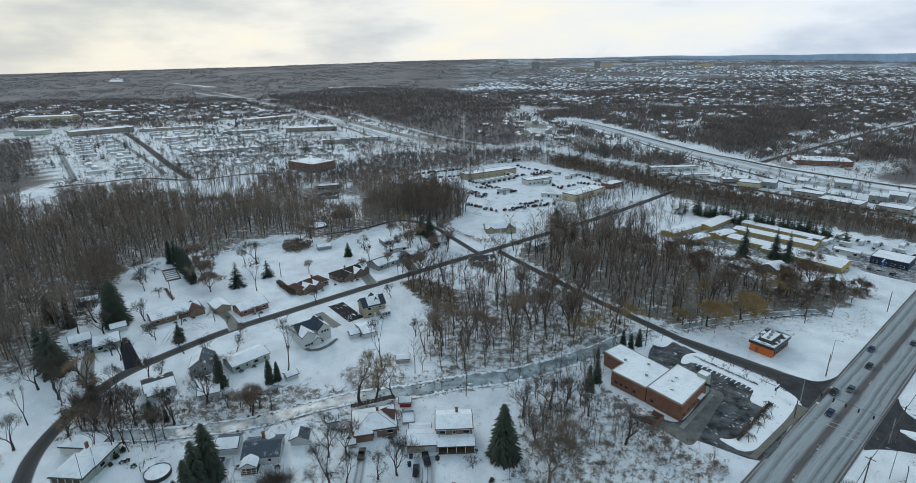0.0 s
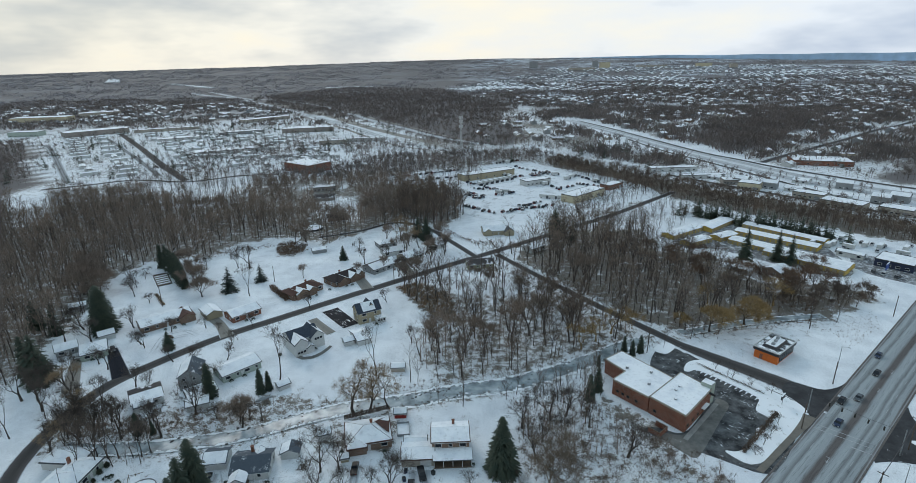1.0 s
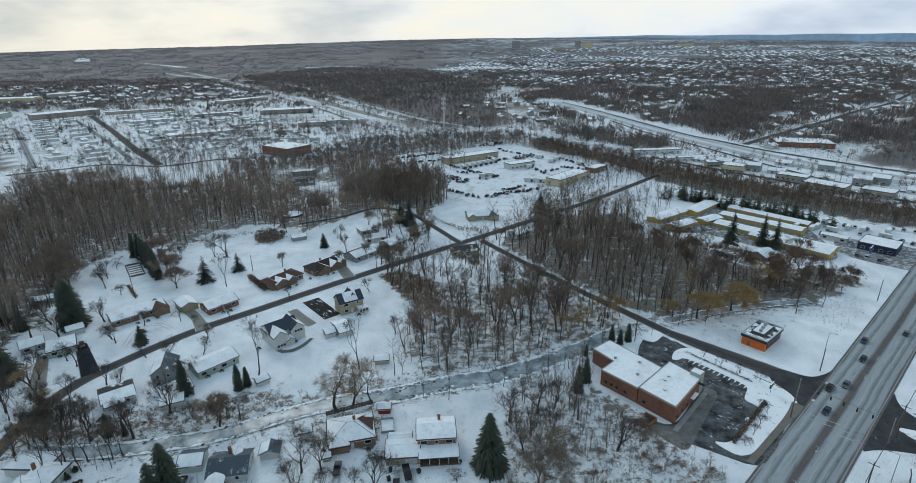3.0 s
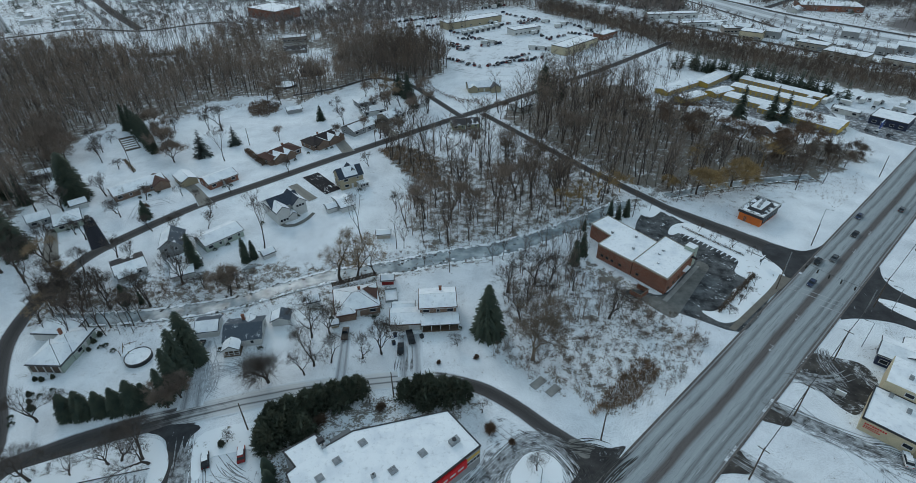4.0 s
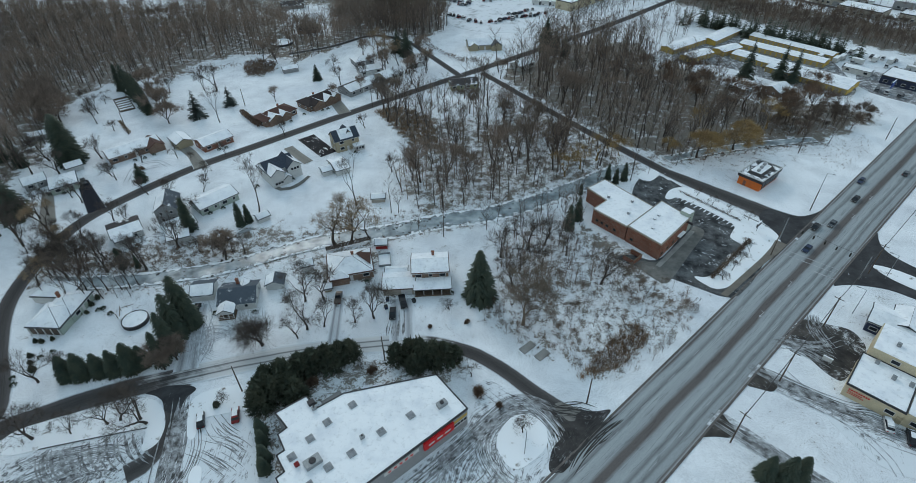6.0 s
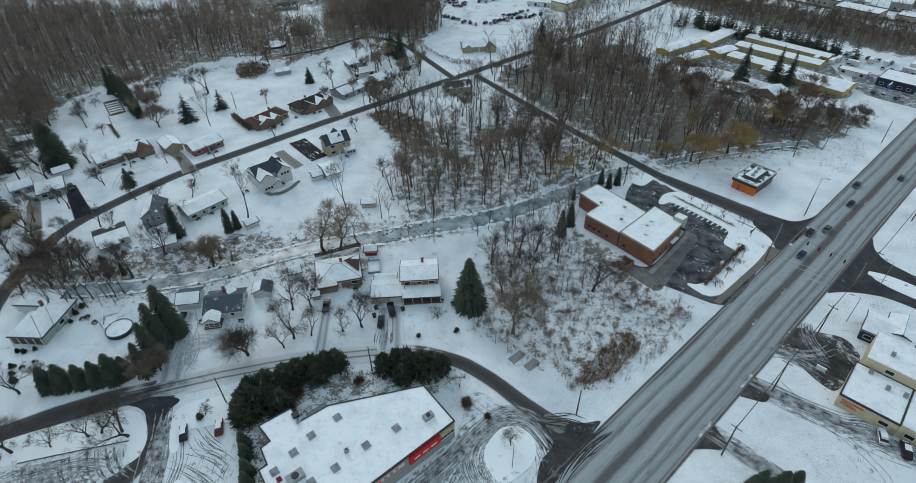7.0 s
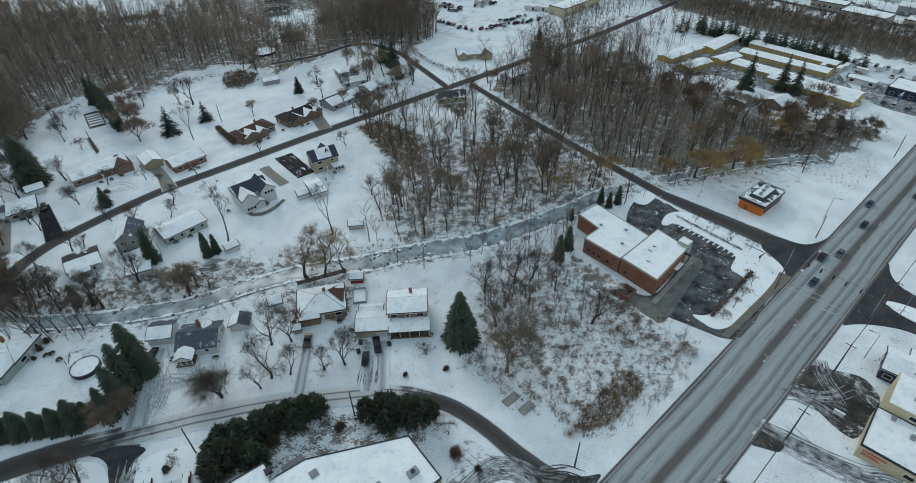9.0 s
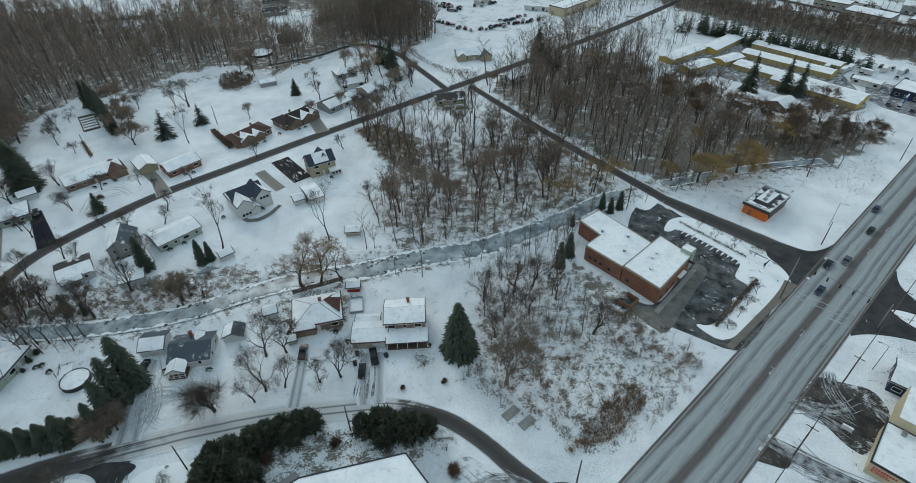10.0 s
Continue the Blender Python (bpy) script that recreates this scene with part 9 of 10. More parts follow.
mass("woodland", "bare mixed woodland with snow beneath", pts, heights(len(pts), 15, 27, 3) * np.clip(1.45 - pts[:, 0] / 170, 0.42, 1.0), TALL_OPEN, 15, M_HAZE, "woods", (0.9, 1.4), 3, M_WOOD_BARK)
pts = np.array([(141, 221), (112, 224), (60, 196), (70, 200), (52, 190), (45, 184)])
mass("willow_thicket", "yellow-brown willows along the creek", pts, heights(len(pts), 9, 14, 4), MID_WILLOW, 15, M_WILLOW, "trees", (1.0, 1.3), 4)
pts = scatter([(140, 214), (172, 212), (196, 230), (186, 244), (160, 240), (140, 228)], 5.8, 204, 5)
mass("thicket", "red-brown thicket beside the snowy lot", pts, heights(len(pts), 4.5, 9, 5), MID_WILLOW, 15, M_TWIG, "thicket", (0.8, 1.2), 5)
pts = np.concatenate([thinned(scatter(COPSE, 4.8, 231, 4, avoid=HOUSES_IN_WOODS), 4, 0.1), scatter(RIGHT_WOOD, 5.2, 232, 4, avoid=HOUSES_IN_WOODS)])
mass("undergrowth", "thin brown undergrowth in the snow beneath bare trees", pts, heights(len(pts), 0.8, 2.6, 23), BRUSH, 4, M_TWIG, "brush", (0.8, 1.4), 23)
pts = scatter([(-132, 131), (-118, 130), (-100, 130), (-88, 133), (-76, 136), (-66, 139), (-76, 146), (-91, 144), (-104, 146), (-117, 141), (-130, 143)], 1.9, 233, 4)
mass("thicket", "dense brown brush on the creek bank below white houses", pts, heights(len(pts), 1.2, 4.0, 24), BRUSH, 4, M_RUST, "thicket", (0.7, 1.1), 24)
# banks of the creek
rng = np.random.default_rng(9)
along = smooth_line(CREEK_LINE, 3.4)
side = np.gradient(along, axis=0)
side = np.stack([side[:, 1], -side[:, 0]], 1) / np.linalg.norm(side, axis=1)[:, None]
off = rng.choice([-1, 1], len(along)) * rng.uniform(5, 11, len(along))
pts = along + side * off[:, None]
keep = np.min([to_line(r, pts[:, 0], pts[:, 1]) for r in ROADS_NEAR], axis=0) > 6
pts = pts[keep]
pts = pts[(pts[:, 0] > -22) | (pts[:, 0] < -95)]
mass("creekside_trees", "row of slim bare trees along the frozen creek", pts, heights(len(pts), 9, 21, 6), TALL_OPEN, 15, M_TWIG, "trees", (0.7, 1.0), 6, M_WOOD_BARK)
pts = np.concatenate([along + side * (sgn * rng.uniform(3.5, 8, len(along)))[:, None] + rng.normal(size=(len(along), 2)) for sgn in (-1, 1, -1, 1, -1, 1)])
keep = np.min([to_line(r, pts[:, 0], pts[:, 1]) for r in ROADS_NEAR], axis=0) > 6
mass("creekside_brush", "brown brush and stems along the creek banks", pts[keep], heights(keep.sum(), 1.0, 3.0, 7), BRUSH, 4, M_RUST, "brush", (0.8, 1.4), 7)
pts = scatter([(-126, 132), (-100, 132), (-60, 137), (-50, 142), (-62, 150), (-84, 143), (-108, 138), (-124, 146)], 3.4, 214, 5)
mass("thicket", "brown thicket and stems behind the houses", pts, heights(len(pts), 2, 6, 16), BRUSH, 4, M_RUST, "thicket", (0.6, 0.9), 16)
# broken ice and stones in the creek
CHUNKS = []
for s in (181, 182, 183):
    rng0 = np.random.default_rng(s)
    ring = [(math.cos(a) * rng0.uniform(0.6, 1.1), math.sin(a) * rng0.uniform(0.4, 0.8)) for a in np.linspace(0, 6.283, 7)[:-1]]
    CV = np.array([(x, y, 0.0) for x, y in ring] + [(x * 0.75, y * 0.75, rng0.uniform(0.3, 0.6)) for x, y in ring])
    CF = [(i, (i + 1) % 6, 6 + (i + 1) % 6) for i in range(6)] + [(i, 6 + (i + 1) % 6, 6 + i) for i in range(6)] + [(6, 6 + i, 7 + i) for i in range(1, 5)]
    CHUNKS.append((CV, np.array(CF)))
for material, label, seed, n in ((M_STONE, "dark wet stones and logs in the creek", 31, 2), (M_SNOW, "snow-covered ice blocks in the creek", 32, 1)):
    rng = np.random.default_rng(seed)
    fine_line = smooth_line(CREEK_LINE, 1.6)
    fine_side = np.gradient(fine_line, axis=0)
    fine_side = np.stack([fine_side[:, 1], -fine_side[:, 0]], 1) / np.linalg.norm(fine_side, axis=1)[:, None]
    k = rng.integers(0, len(fine_line), n * 160)
    dense = (fine_line[k, 0] > -85) & (fine_line[k, 0] < 0) | (rng.random(len(k)) < 0.35)
    k = k[dense]
    q = fine_line[k] + fine_side[k] * (rng.choice([-1, 1, 1, 1], len(k)) * np.abs(rng.normal(2.3, 0.6, len(k))))[:, None] + rng.normal(size=(len(k), 2)) * 0.4
    mass("creek_stones" if material is M_STONE else "ice_blocks", label, np.concatenate([q, np.full((len(k), 1), -0.42)], 1), rng.uniform(0.12, 0.3, len(k)), CHUNKS, 1.0, material, "stones" if material is M_STONE else "ice", (1.4, 3.6), seed)
# bushes in the brush lot
pts = np.array([(52, 118), (55, 114), (60, 116), (64, 113), (58, 121), (48, 126), (36, 112), (30, 104), (44, 104), (62, 108), (68, 112), (40, 120), (25, 112), (34, 126), (50, 131), (56, 127), (62, 121)])
mass("thicket", "brown twiggy bushes in the brush lot", pts, heights(len(pts), 1.6, 3.6, 51), [merged(branching(s, 4, 5, 0.08, 0.88, 0.6, 0.2, 3, 0.12, 0.028, 1, 3)) for s in (191, 192)], 4, M_HAZE, "thicket", (0.9, 1.3), 51)
pts = scatter([(104, 194), (122, 196), (150, 204), (178, 222), (198, 242), (190, 240), (160, 222), (130, 208)], 2.3, 261, 4)
mass("brush", "low brown brush between the creek and the drive-in", pts, heights(len(pts), 0.5, 1.8, 53), BRUSH, 4, M_RUST, "brush", (0.9, 1.5), 53)
# brush lot beside the brick building
pts = scatter(BRUSH_LOT, 1.75, 205, 6)
pts = pts[np.array([noise.noise(Vector((a / 6, b / 6, 2.0))) for a, b in pts]) > -0.18]
mass("brush", "thin leafless brush standing in snow", pts, heights(len(pts), 1.2, 4.2, 8), BRUSH, 4, M_TWIG, "brush", (0.7, 1.1), 8)
pts = scatter(BRUSH_LOT, 4.2, 266, 6)
pts = pts[np.array([noise.noise(Vector((a / 14, b / 14, 5.0))) for a, b in pts]) > -0.12]
mass("thicket", "fine grey-brown saplings all over the brush lot", pts, heights(len(pts), 2.5, 6.5, 57), [far_tree(s, 15, 4.6, 60, 0.1) for s in (158, 159)], 15, M_HAZE, "thicket", (0.9, 1.5), 57)
pts = scatter([(14, 146), (33, 152), (49, 137), (44, 122), (26, 118), (16, 126)], 3.6, 215, 6)
mass("thicket", "slim young bare trees in the brush lot", pts, heights(len(pts), 5, 12, 18), [far_tree(s, 15, 2.3, 70, 0.07) for s in (155, 156, 157)], 15, M_HAZE, "thicket", (0.9, 1.5), 18)
pts = scatter([(19.9, 161.5), (24, 170), (50, 176), (46.1, 160.5), (46.3, 146.0), (36.1, 138.5), (22.7, 146.8)], 4.4, 217, 5)
mass("thicket", "slim bare trees beside the brick building", pts, heights(len(pts), 7, 14, 19), TALL_OPEN, 15, M_HAZE, "thicket", (0.7, 1.1), 19, M_WOOD_BARK)
pts = scatter([(146, 200.6), (163.7, 206), (182, 214), (176, 200), (157.2, 185.8), (150.8, 182.2), (150.0, 192.1)], 1.5, 262, 4)
mass("brush", "brown weeds in the snow beside the main road", pts, heights(len(pts), 0.3, 1.1, 54), BRUSH, 4, M_RUST, "brush", (1.0, 1.8), 54)
pts = scatter([(-22.4, 351), (-14.1, 336.3), (-4.4, 322.4), (4.7, 311), (16, 308.7), (16.4, 315), (4.8, 317), (-3.6, 327), (-14, 343)], 1.1, 263, 2.6)
mass("brush", "brown hedge-like brush along the bend of the lane", pts, heights(len(pts), 1.2, 2.8, 55), BRUSH, 4, M_RUST, "brush", (0.8, 1.3), 55)
pts = scatter([(38, 94), (52, 107), (55, 101), (46, 91), (33, 87)], 1.0, 206, 5)
mass("tall_grass", "clump of tall red-brown dead grass", pts, heights(len(pts), 1.2, 2.4, 9), GRASS_TUFT, 1.2, M_DRY_GRASS, "grass", (0.8, 1.3), 9)
pts = scatter([(-38, 248), (-26, 253), (-10, 239), (-4, 206), (-18, 216)], 1.6, 207, 4)
mass("tall_grass", "patch of brown dead grass and brambles", pts, heights(len(pts), 1.0, 2.4, 10), GRASS_TUFT, 1.2, M_DRY_GRASS, "grass", (1.0, 1.6), 10)
pts = scatter([(-119.7, 305.1), (-121.3, 318.4), (-114.8, 321.0), (-102.8, 313.7), (-101.1, 302.4), (-106.9, 295.6), (-115.1, 297.7)], 0.85, 208, 4)
mass("brush", "brown thorny brush at the edge of a snowfield", pts, heights(len(pts), 1.6, 3.2, 11), BRUSH, 4, M_RUST, "brush", (0.8, 1.2), 11)
pts = np.concatenate([scatter([(-157, 287), (-147, 301), (-128, 309), (-122, 314), (-128, 317), (-147, 309), (-160, 294)], 1.5, 264, 4), scatter([(-187, 249), (-196, 262), (-210, 281), (-214, 279), (-200, 258), (-189, 246)], 1.5, 265, 4)])
mass("brush", "red-brown brush along the margin of the wood", pts, heights(len(pts), 0.9, 2.6, 56), BRUSH, 4, M_RUST, "brush", (0.8, 1.3), 56)
rng = np.random.default_rng(58)
pts = np.concatenate([rng.uniform((-300, 400), (-190, 520), (250, 2)), rng.uniform((-126, 376), (-84, 446), (16, 2))])
pts = pts[inside(WOOD_LOTS[0], pts[:, 0], pts[:, 1]) | inside(WOOD_LOTS[2], pts[:, 0], pts[:, 1])]
pts = pts[(np.hypot(pts[:, 0] + 122, pts[:, 1] - 436) > 9) & (np.hypot(pts[:, 0] + 97, pts[:, 1] - 376) > 10)]
mass("woodland", "slim bare trees standing in open snow behind the wood", pts, heights(len(pts), 12, 19, 58), TALL_OPEN, 15, M_HAZE, "woods", (0.6, 0.9), 58, M_WOOD_BARK)
t = rng.uniform(0, 1, 260)[:, None]
pts = np.array([-262.0, 420.0]) * (1 - t) + np.array([-186.0, 440.0]) * t + rng.normal(size=(260, 2)) * 1.6
mass("brush", "dark brush along a ditch behind the wood", pts, heights(len(pts), 2.0, 4.0, 59), BRUSH, 4, M_TWIG, "brush", (0.9, 1.4), 59)
# far woods
pts = scatter(RAIL_STRIP, 3.6, 209, 0)
mass("woodland", "brown scrub strip along the railway", pts, heights(len(pts), 7, 11, 12), DEEP, 15, M_TWIG, "woods", (1.2, 1.8), 12)
pts = np.array([(163 + t * 64 + rng.normal() * 2.5, 377 - t * 68 + rng.normal() * 2.5) for t in np.repeat(np.linspace(0, 1, 40), 2)])
FAR_SPRUCE = [merged(spruce(s, 15, 4.4, 6, 5, 0.05, 1.2, 0.5)) for s in (163, 164)]
MID_SPRUCE = [merged(spruce(s, 15, 4.4, 9, 8, 0.05, 1.2)) for s in (161, 162)]
mass("conifer_row", "row of dark conifers behind the storage units", pts + np.random.default_rng(14).normal(size=pts.shape) * 1.6, heights(len(pts), 8, 13, 13), MID_SPRUCE, 15, M_NEEDLE, "trees", (0.9, 1.3), 13)
for poly, sp, seed, lab in ((BACK_COPSE, 6.0, 210, "bare wood behind the vehicle yards"), (WEST_WOOD, 9, 211, "dense brown bare wood beside the trailer park"),
                            (HIGH_WOOD, 11, 212, "wide brown bare forest beyond the railway"), (EAST_WOOD, 9, 213, "dark bare wood among the suburbs"), (FAR_EAST_WOOD, 10, 216, "dark bare wood beyond the expressway")):
    pts = scatter(poly, sp, seed, 0)
    mass("woodland", lab, pts, heights(len(pts), 9, 16, seed), FAR, 15, M_FAR_TWIG, "woods", (1.0, 1.5) if sp < 12 else (1.3, 2.0), seed)


def belt(x0, x1, y0, y1, n, seed, lo=7, hi=14, grain=1.0):
    """Scattered suburban trees, clustered in uneven groups."""
    rng = np.random.default_rng(seed)
    x, y = rng.uniform(x0, x1, 4 * n), rng.uniform(y0, y1, 4 * n)
    g = np.array([noise.noise(Vector((a / 70 / grain, b / 110 / grain, seed))) for a, b in zip(x, y)])
    ok = g + rng.uniform(-0.25, 0.25, len(x)) > np.where(x < -150, -0.3, -0.12)
    ok &= ~((np.abs(x) > y * 1.05 + 60))
    x, y = x[ok][:n], y[ok][:n]
    ok = np.ones(len(x), bool)
    for line, gap in ((HIGHWAY_UP, 16), (HIGHWAY_LOW, 15), (EXPRESSWAY, 34), (SUBURB_STREET, 8), (EXPRESSWAY_LOW, 8)):
        ok &= to_line(smooth_line(line, 20), x, y) > gap
    ok &= ~inside(WOOD_LOTS[0], x, y) & ~inside(WOOD_LOTS[1], x, y)
    ok &= ~inside(YARD_PLOT, x, y) & ~inside([(-32, 2060), (250, 2120), (268, 2350), (-35, 2322)], x, y)
    x, y = x[ok], y[ok]
    return np.stack([x, y, far_rise(x, y) - 0.2], 1), rng.uniform(lo, hi, len(x))


for x0, x1, y0, y1, n, seed, lab in ((-700, -60, 480, 1000, 1300, 301, "bare trees among the trailers and yards"), (-340, 130, 500, 780, 1500, 307, "bare trees between the woods and the railway"), (150, 900, 470, 1150, 2200, 302, "bare trees between suburban houses"),
                                     (-1500, 1500, 1000, 1700, 3400, 303, "bare trees across the far suburbs")):
    pts, hs = belt(x0, x1, y0, y1, n, seed, grain=1.0 if seed < 303 else 2.5)
    mass("far_trees", lab, pts, hs, FAR_FINE if seed in (301, 307) else FAR, 15, M_FAR_TWIG, "trees", (1.0, 1.5), seed)
FAR_CLUMP = []
for s in (171, 172, 173):
    rng0 = np.random.default_rng(s)
    TV, TF = [], []
    for _ in range(9):
        c = np.array([rng0.normal() * 10, rng0.normal() * 10, 0.0])
        hh = rng0.uniform(7, 13)
        for _ in range(3):
            a = c + np.array([rng0.normal() * 1.5, rng0.normal() * 1.5, hh * rng0.uniform(0.0, 0.4)])
            sliver(TV, TF, a, c + np.array([rng0.normal() * 4.5, rng0.normal() * 4.5, hh * rng0.uniform(0.7, 1.0)]), 2.4, rng0)
    FAR_CLUMP.append((np.array(TV), np.array(TF)))
pts, hs = belt(140, 980, 560, 1200, 2300, 312, 9, 13, 0.8)
mass("far_groves", "groves of bare trees between suburban houses", pts, hs, FAR_CLUMP, 12, M_FAR_TWIG, "trees", (0.4, 0.7), 312)
pts, hs = belt(100, 2400, 1100, 2600, 3000, 314, 7, 12, 1.5)
mass("far_groves", "bare street trees across the far suburb", pts, hs, FAR_CLUMP, 12, M_FAR_TWIG, "trees", (0.6, 1.1), 314)
pts, hs = belt(-1500, 1600, 1000, 1900, 2600, 313, 9, 13, 1.2)
mass("far_groves", "groves of bare trees across the far suburbs", pts, hs, FAR_CLUMP, 12, M_FAR_TWIG, "trees", (0.6, 1.0), 313)
# the farthest woods carry the haze of distance in their pale twig colour
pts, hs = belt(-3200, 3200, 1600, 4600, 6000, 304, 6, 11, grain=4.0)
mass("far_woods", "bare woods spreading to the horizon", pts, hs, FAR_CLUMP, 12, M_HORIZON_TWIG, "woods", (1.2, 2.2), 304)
pts, hs = belt(120, 900, 470, 1200, 130, 305, 8, 14)
mass("far_conifers", "dark conifers among suburban houses", pts, hs, FAR_SPRUCE, 15, M_NEEDLE, "trees", (0.9, 1.3), 305)
pts, hs = belt(-650, -100, 520, 1000, 230, 306, 8, 14)
mass("far_conifers", "dark conifers in the trailer park", pts, hs, FAR_SPRUCE, 15, M_NEEDLE, "trees", (0.9, 1.3), 306)

pts, hs = belt(-20, 260, 545, 760, 60, 308, 8, 15)
mass("far_conifers", "dark conifers beyond the vehicle yard", pts, hs, FAR_SPRUCE, 15, M_NEEDLE, "trees", (0.9, 1.3), 308)
pts, hs = belt(-20, 270, 545, 780, 700, 309, 8, 14)
mass("far_trees", "bare trees beyond the vehicle yard", pts, hs, FAR_FINE, 15, M_FAR_TWIG, "trees", (1.0, 1.5), 309)


# ---------------------------------------------------------------- distant buildings
def far_house(label, walls, w, d, storeys=1):
    return house(label, 0, 0, w, d, 0, walls, 2.8, 2.0, storeys=storeys, fitted=False, group="suburban houses")


protos = [far_house("white suburban house with a snowy roof", M_WHITE, 13, 9), far_house("beige suburban house with a snowy roof", M_BEIGE, 14, 9), far_house("grey suburban house with a snowy roof", M_GREY, 12, 9, 2),
          far_house("brick suburban house with a snowy roof", M_TAN_BRICK, 15, 9)]
for p in protos:
    add_window(p, -2.5, -4.55, 1.0, 0, "wide")
    add_window(p, 2.5, -4.55, 1.0, 0, "wide")
    add_door(p, 0, -4.55, 0)
rng = random.Random(77)
places = []
for k in range(10):
    t = k / 9
    for s in (-1, 1):
        places.append((316 + t * 488 + s * 17, 568 + t * 408 - s * 19, 40))
for row in range(7):
    for k in range(13):
        x, y = 250 + k * 48 + row * 20 + rng.uniform(-18, 18), 690 + row * 62 + k * 18 + rng.uniform(-18, 18)
        places.append((x, y, 20 + rng.choice((0, 90)) + rng.uniform(-6, 6)))
for row in range(4):
    for k in range(8):
        places.append((30 + k * 34 + rng.uniform(-16, 16), 780 + row * 62 + rng.uniform(-24, 24), rng.choice((10, 40, 100, 130)) + rng.uniform(-10, 10)))
places = [q for q in places if not inside(EAST_WOOD, [q[0]], [q[1]])[0] and not inside(FAR_EAST_WOOD, [q[0]], [q[1]])[0]]
lines = [smooth_line(r, 20) for r in (HIGHWAY_UP, EXPRESSWAY, SUBURB_STREET, HIGHWAY_LOW)]
places = [q for q in places if all(to_line(l, np.array([q[0]]), np.array([q[1]]))[0] > g for l, g in zip(lines, (22, 30, 11, 22)))]
first = places[:4]
for p, (x, y, a) in zip(protos, first):
    p.matrix_basis = pose(x, y, 0, 0, 0, a)
for i, (x, y, a) in enumerate(places[4:]):
    copy_thing(protos[i % 4], pose(x, y, 0, 0, 0, a))

# low houses and trees between the railway and the expressway
for x, y, a in ((262, 452, -40), (276, 440, -46), (300, 415, -40), (318, 398, -46), (340, 372, -40), (352, 356, -48), (372, 338, -40), (390, 322, -48), (300, 470, -48), (322, 446, -40), (246, 470, -40), (412, 306, -40), (232, 492, -48), (334, 400, -48)):
    copy_thing(protos[int(x) % 4], pose(x, y, 0, 0, 0, a))
pts = scatter([(225, 500), (245, 440), (330, 340), (420, 262), (480, 300), (400, 392), (300, 500), (250, 560)], 12, 251, 0)
mass("far_trees", "bare trees between the railway and the expressway", pts, heights(len(pts), 6, 12, 52), FAR, 15, M_FAR_TWIG, "trees", (0.9, 1.4), 52)

# trailers in rows
trailer = thing("trailer_home", -350, 520, 0, "pale trailer home with a snowy roof", "trailer home", "trailer homes")
part("wall", Geo().prism([(-9.5, -3.2), (9.5, -3.2), (9.5, 3.2), (-9.5, 3.2)], 0.0, 3.0), M_WHITE, trailer)
part("roof", gable_roof(19, 6.4, 3.0, 0.8, 0.2, 0.12, 0.08), M_SHINGLE, trailer)
part("snow_cover", gable_roof(19, 6.4, 3.0, 0.8, 0.2, 0.09, 0.17, 0.1), M_SNOW, trailer)
spots = []
for row in range(8):
    for k in range(15):
        x = -640 + row * 33 + k * 17.5 + rng.uniform(-3, 3)
        y = 860 + row * 16 - k * 23.0 + rng.uniform(-3, 3)
        if rng.random() < 0.8:
            spots.append((x, y, rng.choice((38, 38, 128)) + rng.uniform(-4, 4)))
for row in range(5):
    for k in range(11):
        if rng.random() < 0.8:
            spots.append((-330 + k * 20 + row * -38 + rng.uniform(-4, 4), 610 + row * 62 + k * -2 + rng.uniform(-6, 6), rng.choice((20, 110)) + rng.uniform(-4, 4)))
spots = [q for q in spots if to_line(smooth_line([(-590, 920), (-470, 760), (-380, 640), (-287, 526)], 20), np.array([q[0]]), np.array([q[1]]))[0] > 10]
trailer.matrix_basis = pose(spots[0][0], spots[0][1], 0, 0, 0, spots[0][2])
for x, y, a in spots[1:]:
    copy_thing(trailer, pose(x, y, 0, 0, 0, a))


def shed_hall(label, x, y, w, d, angle, h, walls, bays=6):
    root = thing("warehouse", x, y, angle, label, "building")
    flat_block(root, [(-w / 2, -d / 2), (w / 2, -d / 2), (w / 2, d / 2), (-w / 2, d / 2)], h, walls)
    for k in range(bays):
        add_window(root, -w / 2 + (k + 0.5) * w / bays, -d / 2 - 0.03, 1.2, 0, "wide")
    add_door(root, w * 0.3, -d / 2 - 0.05, 0, 3.4, 3.0, M_GREY, "loading_door")
    return root


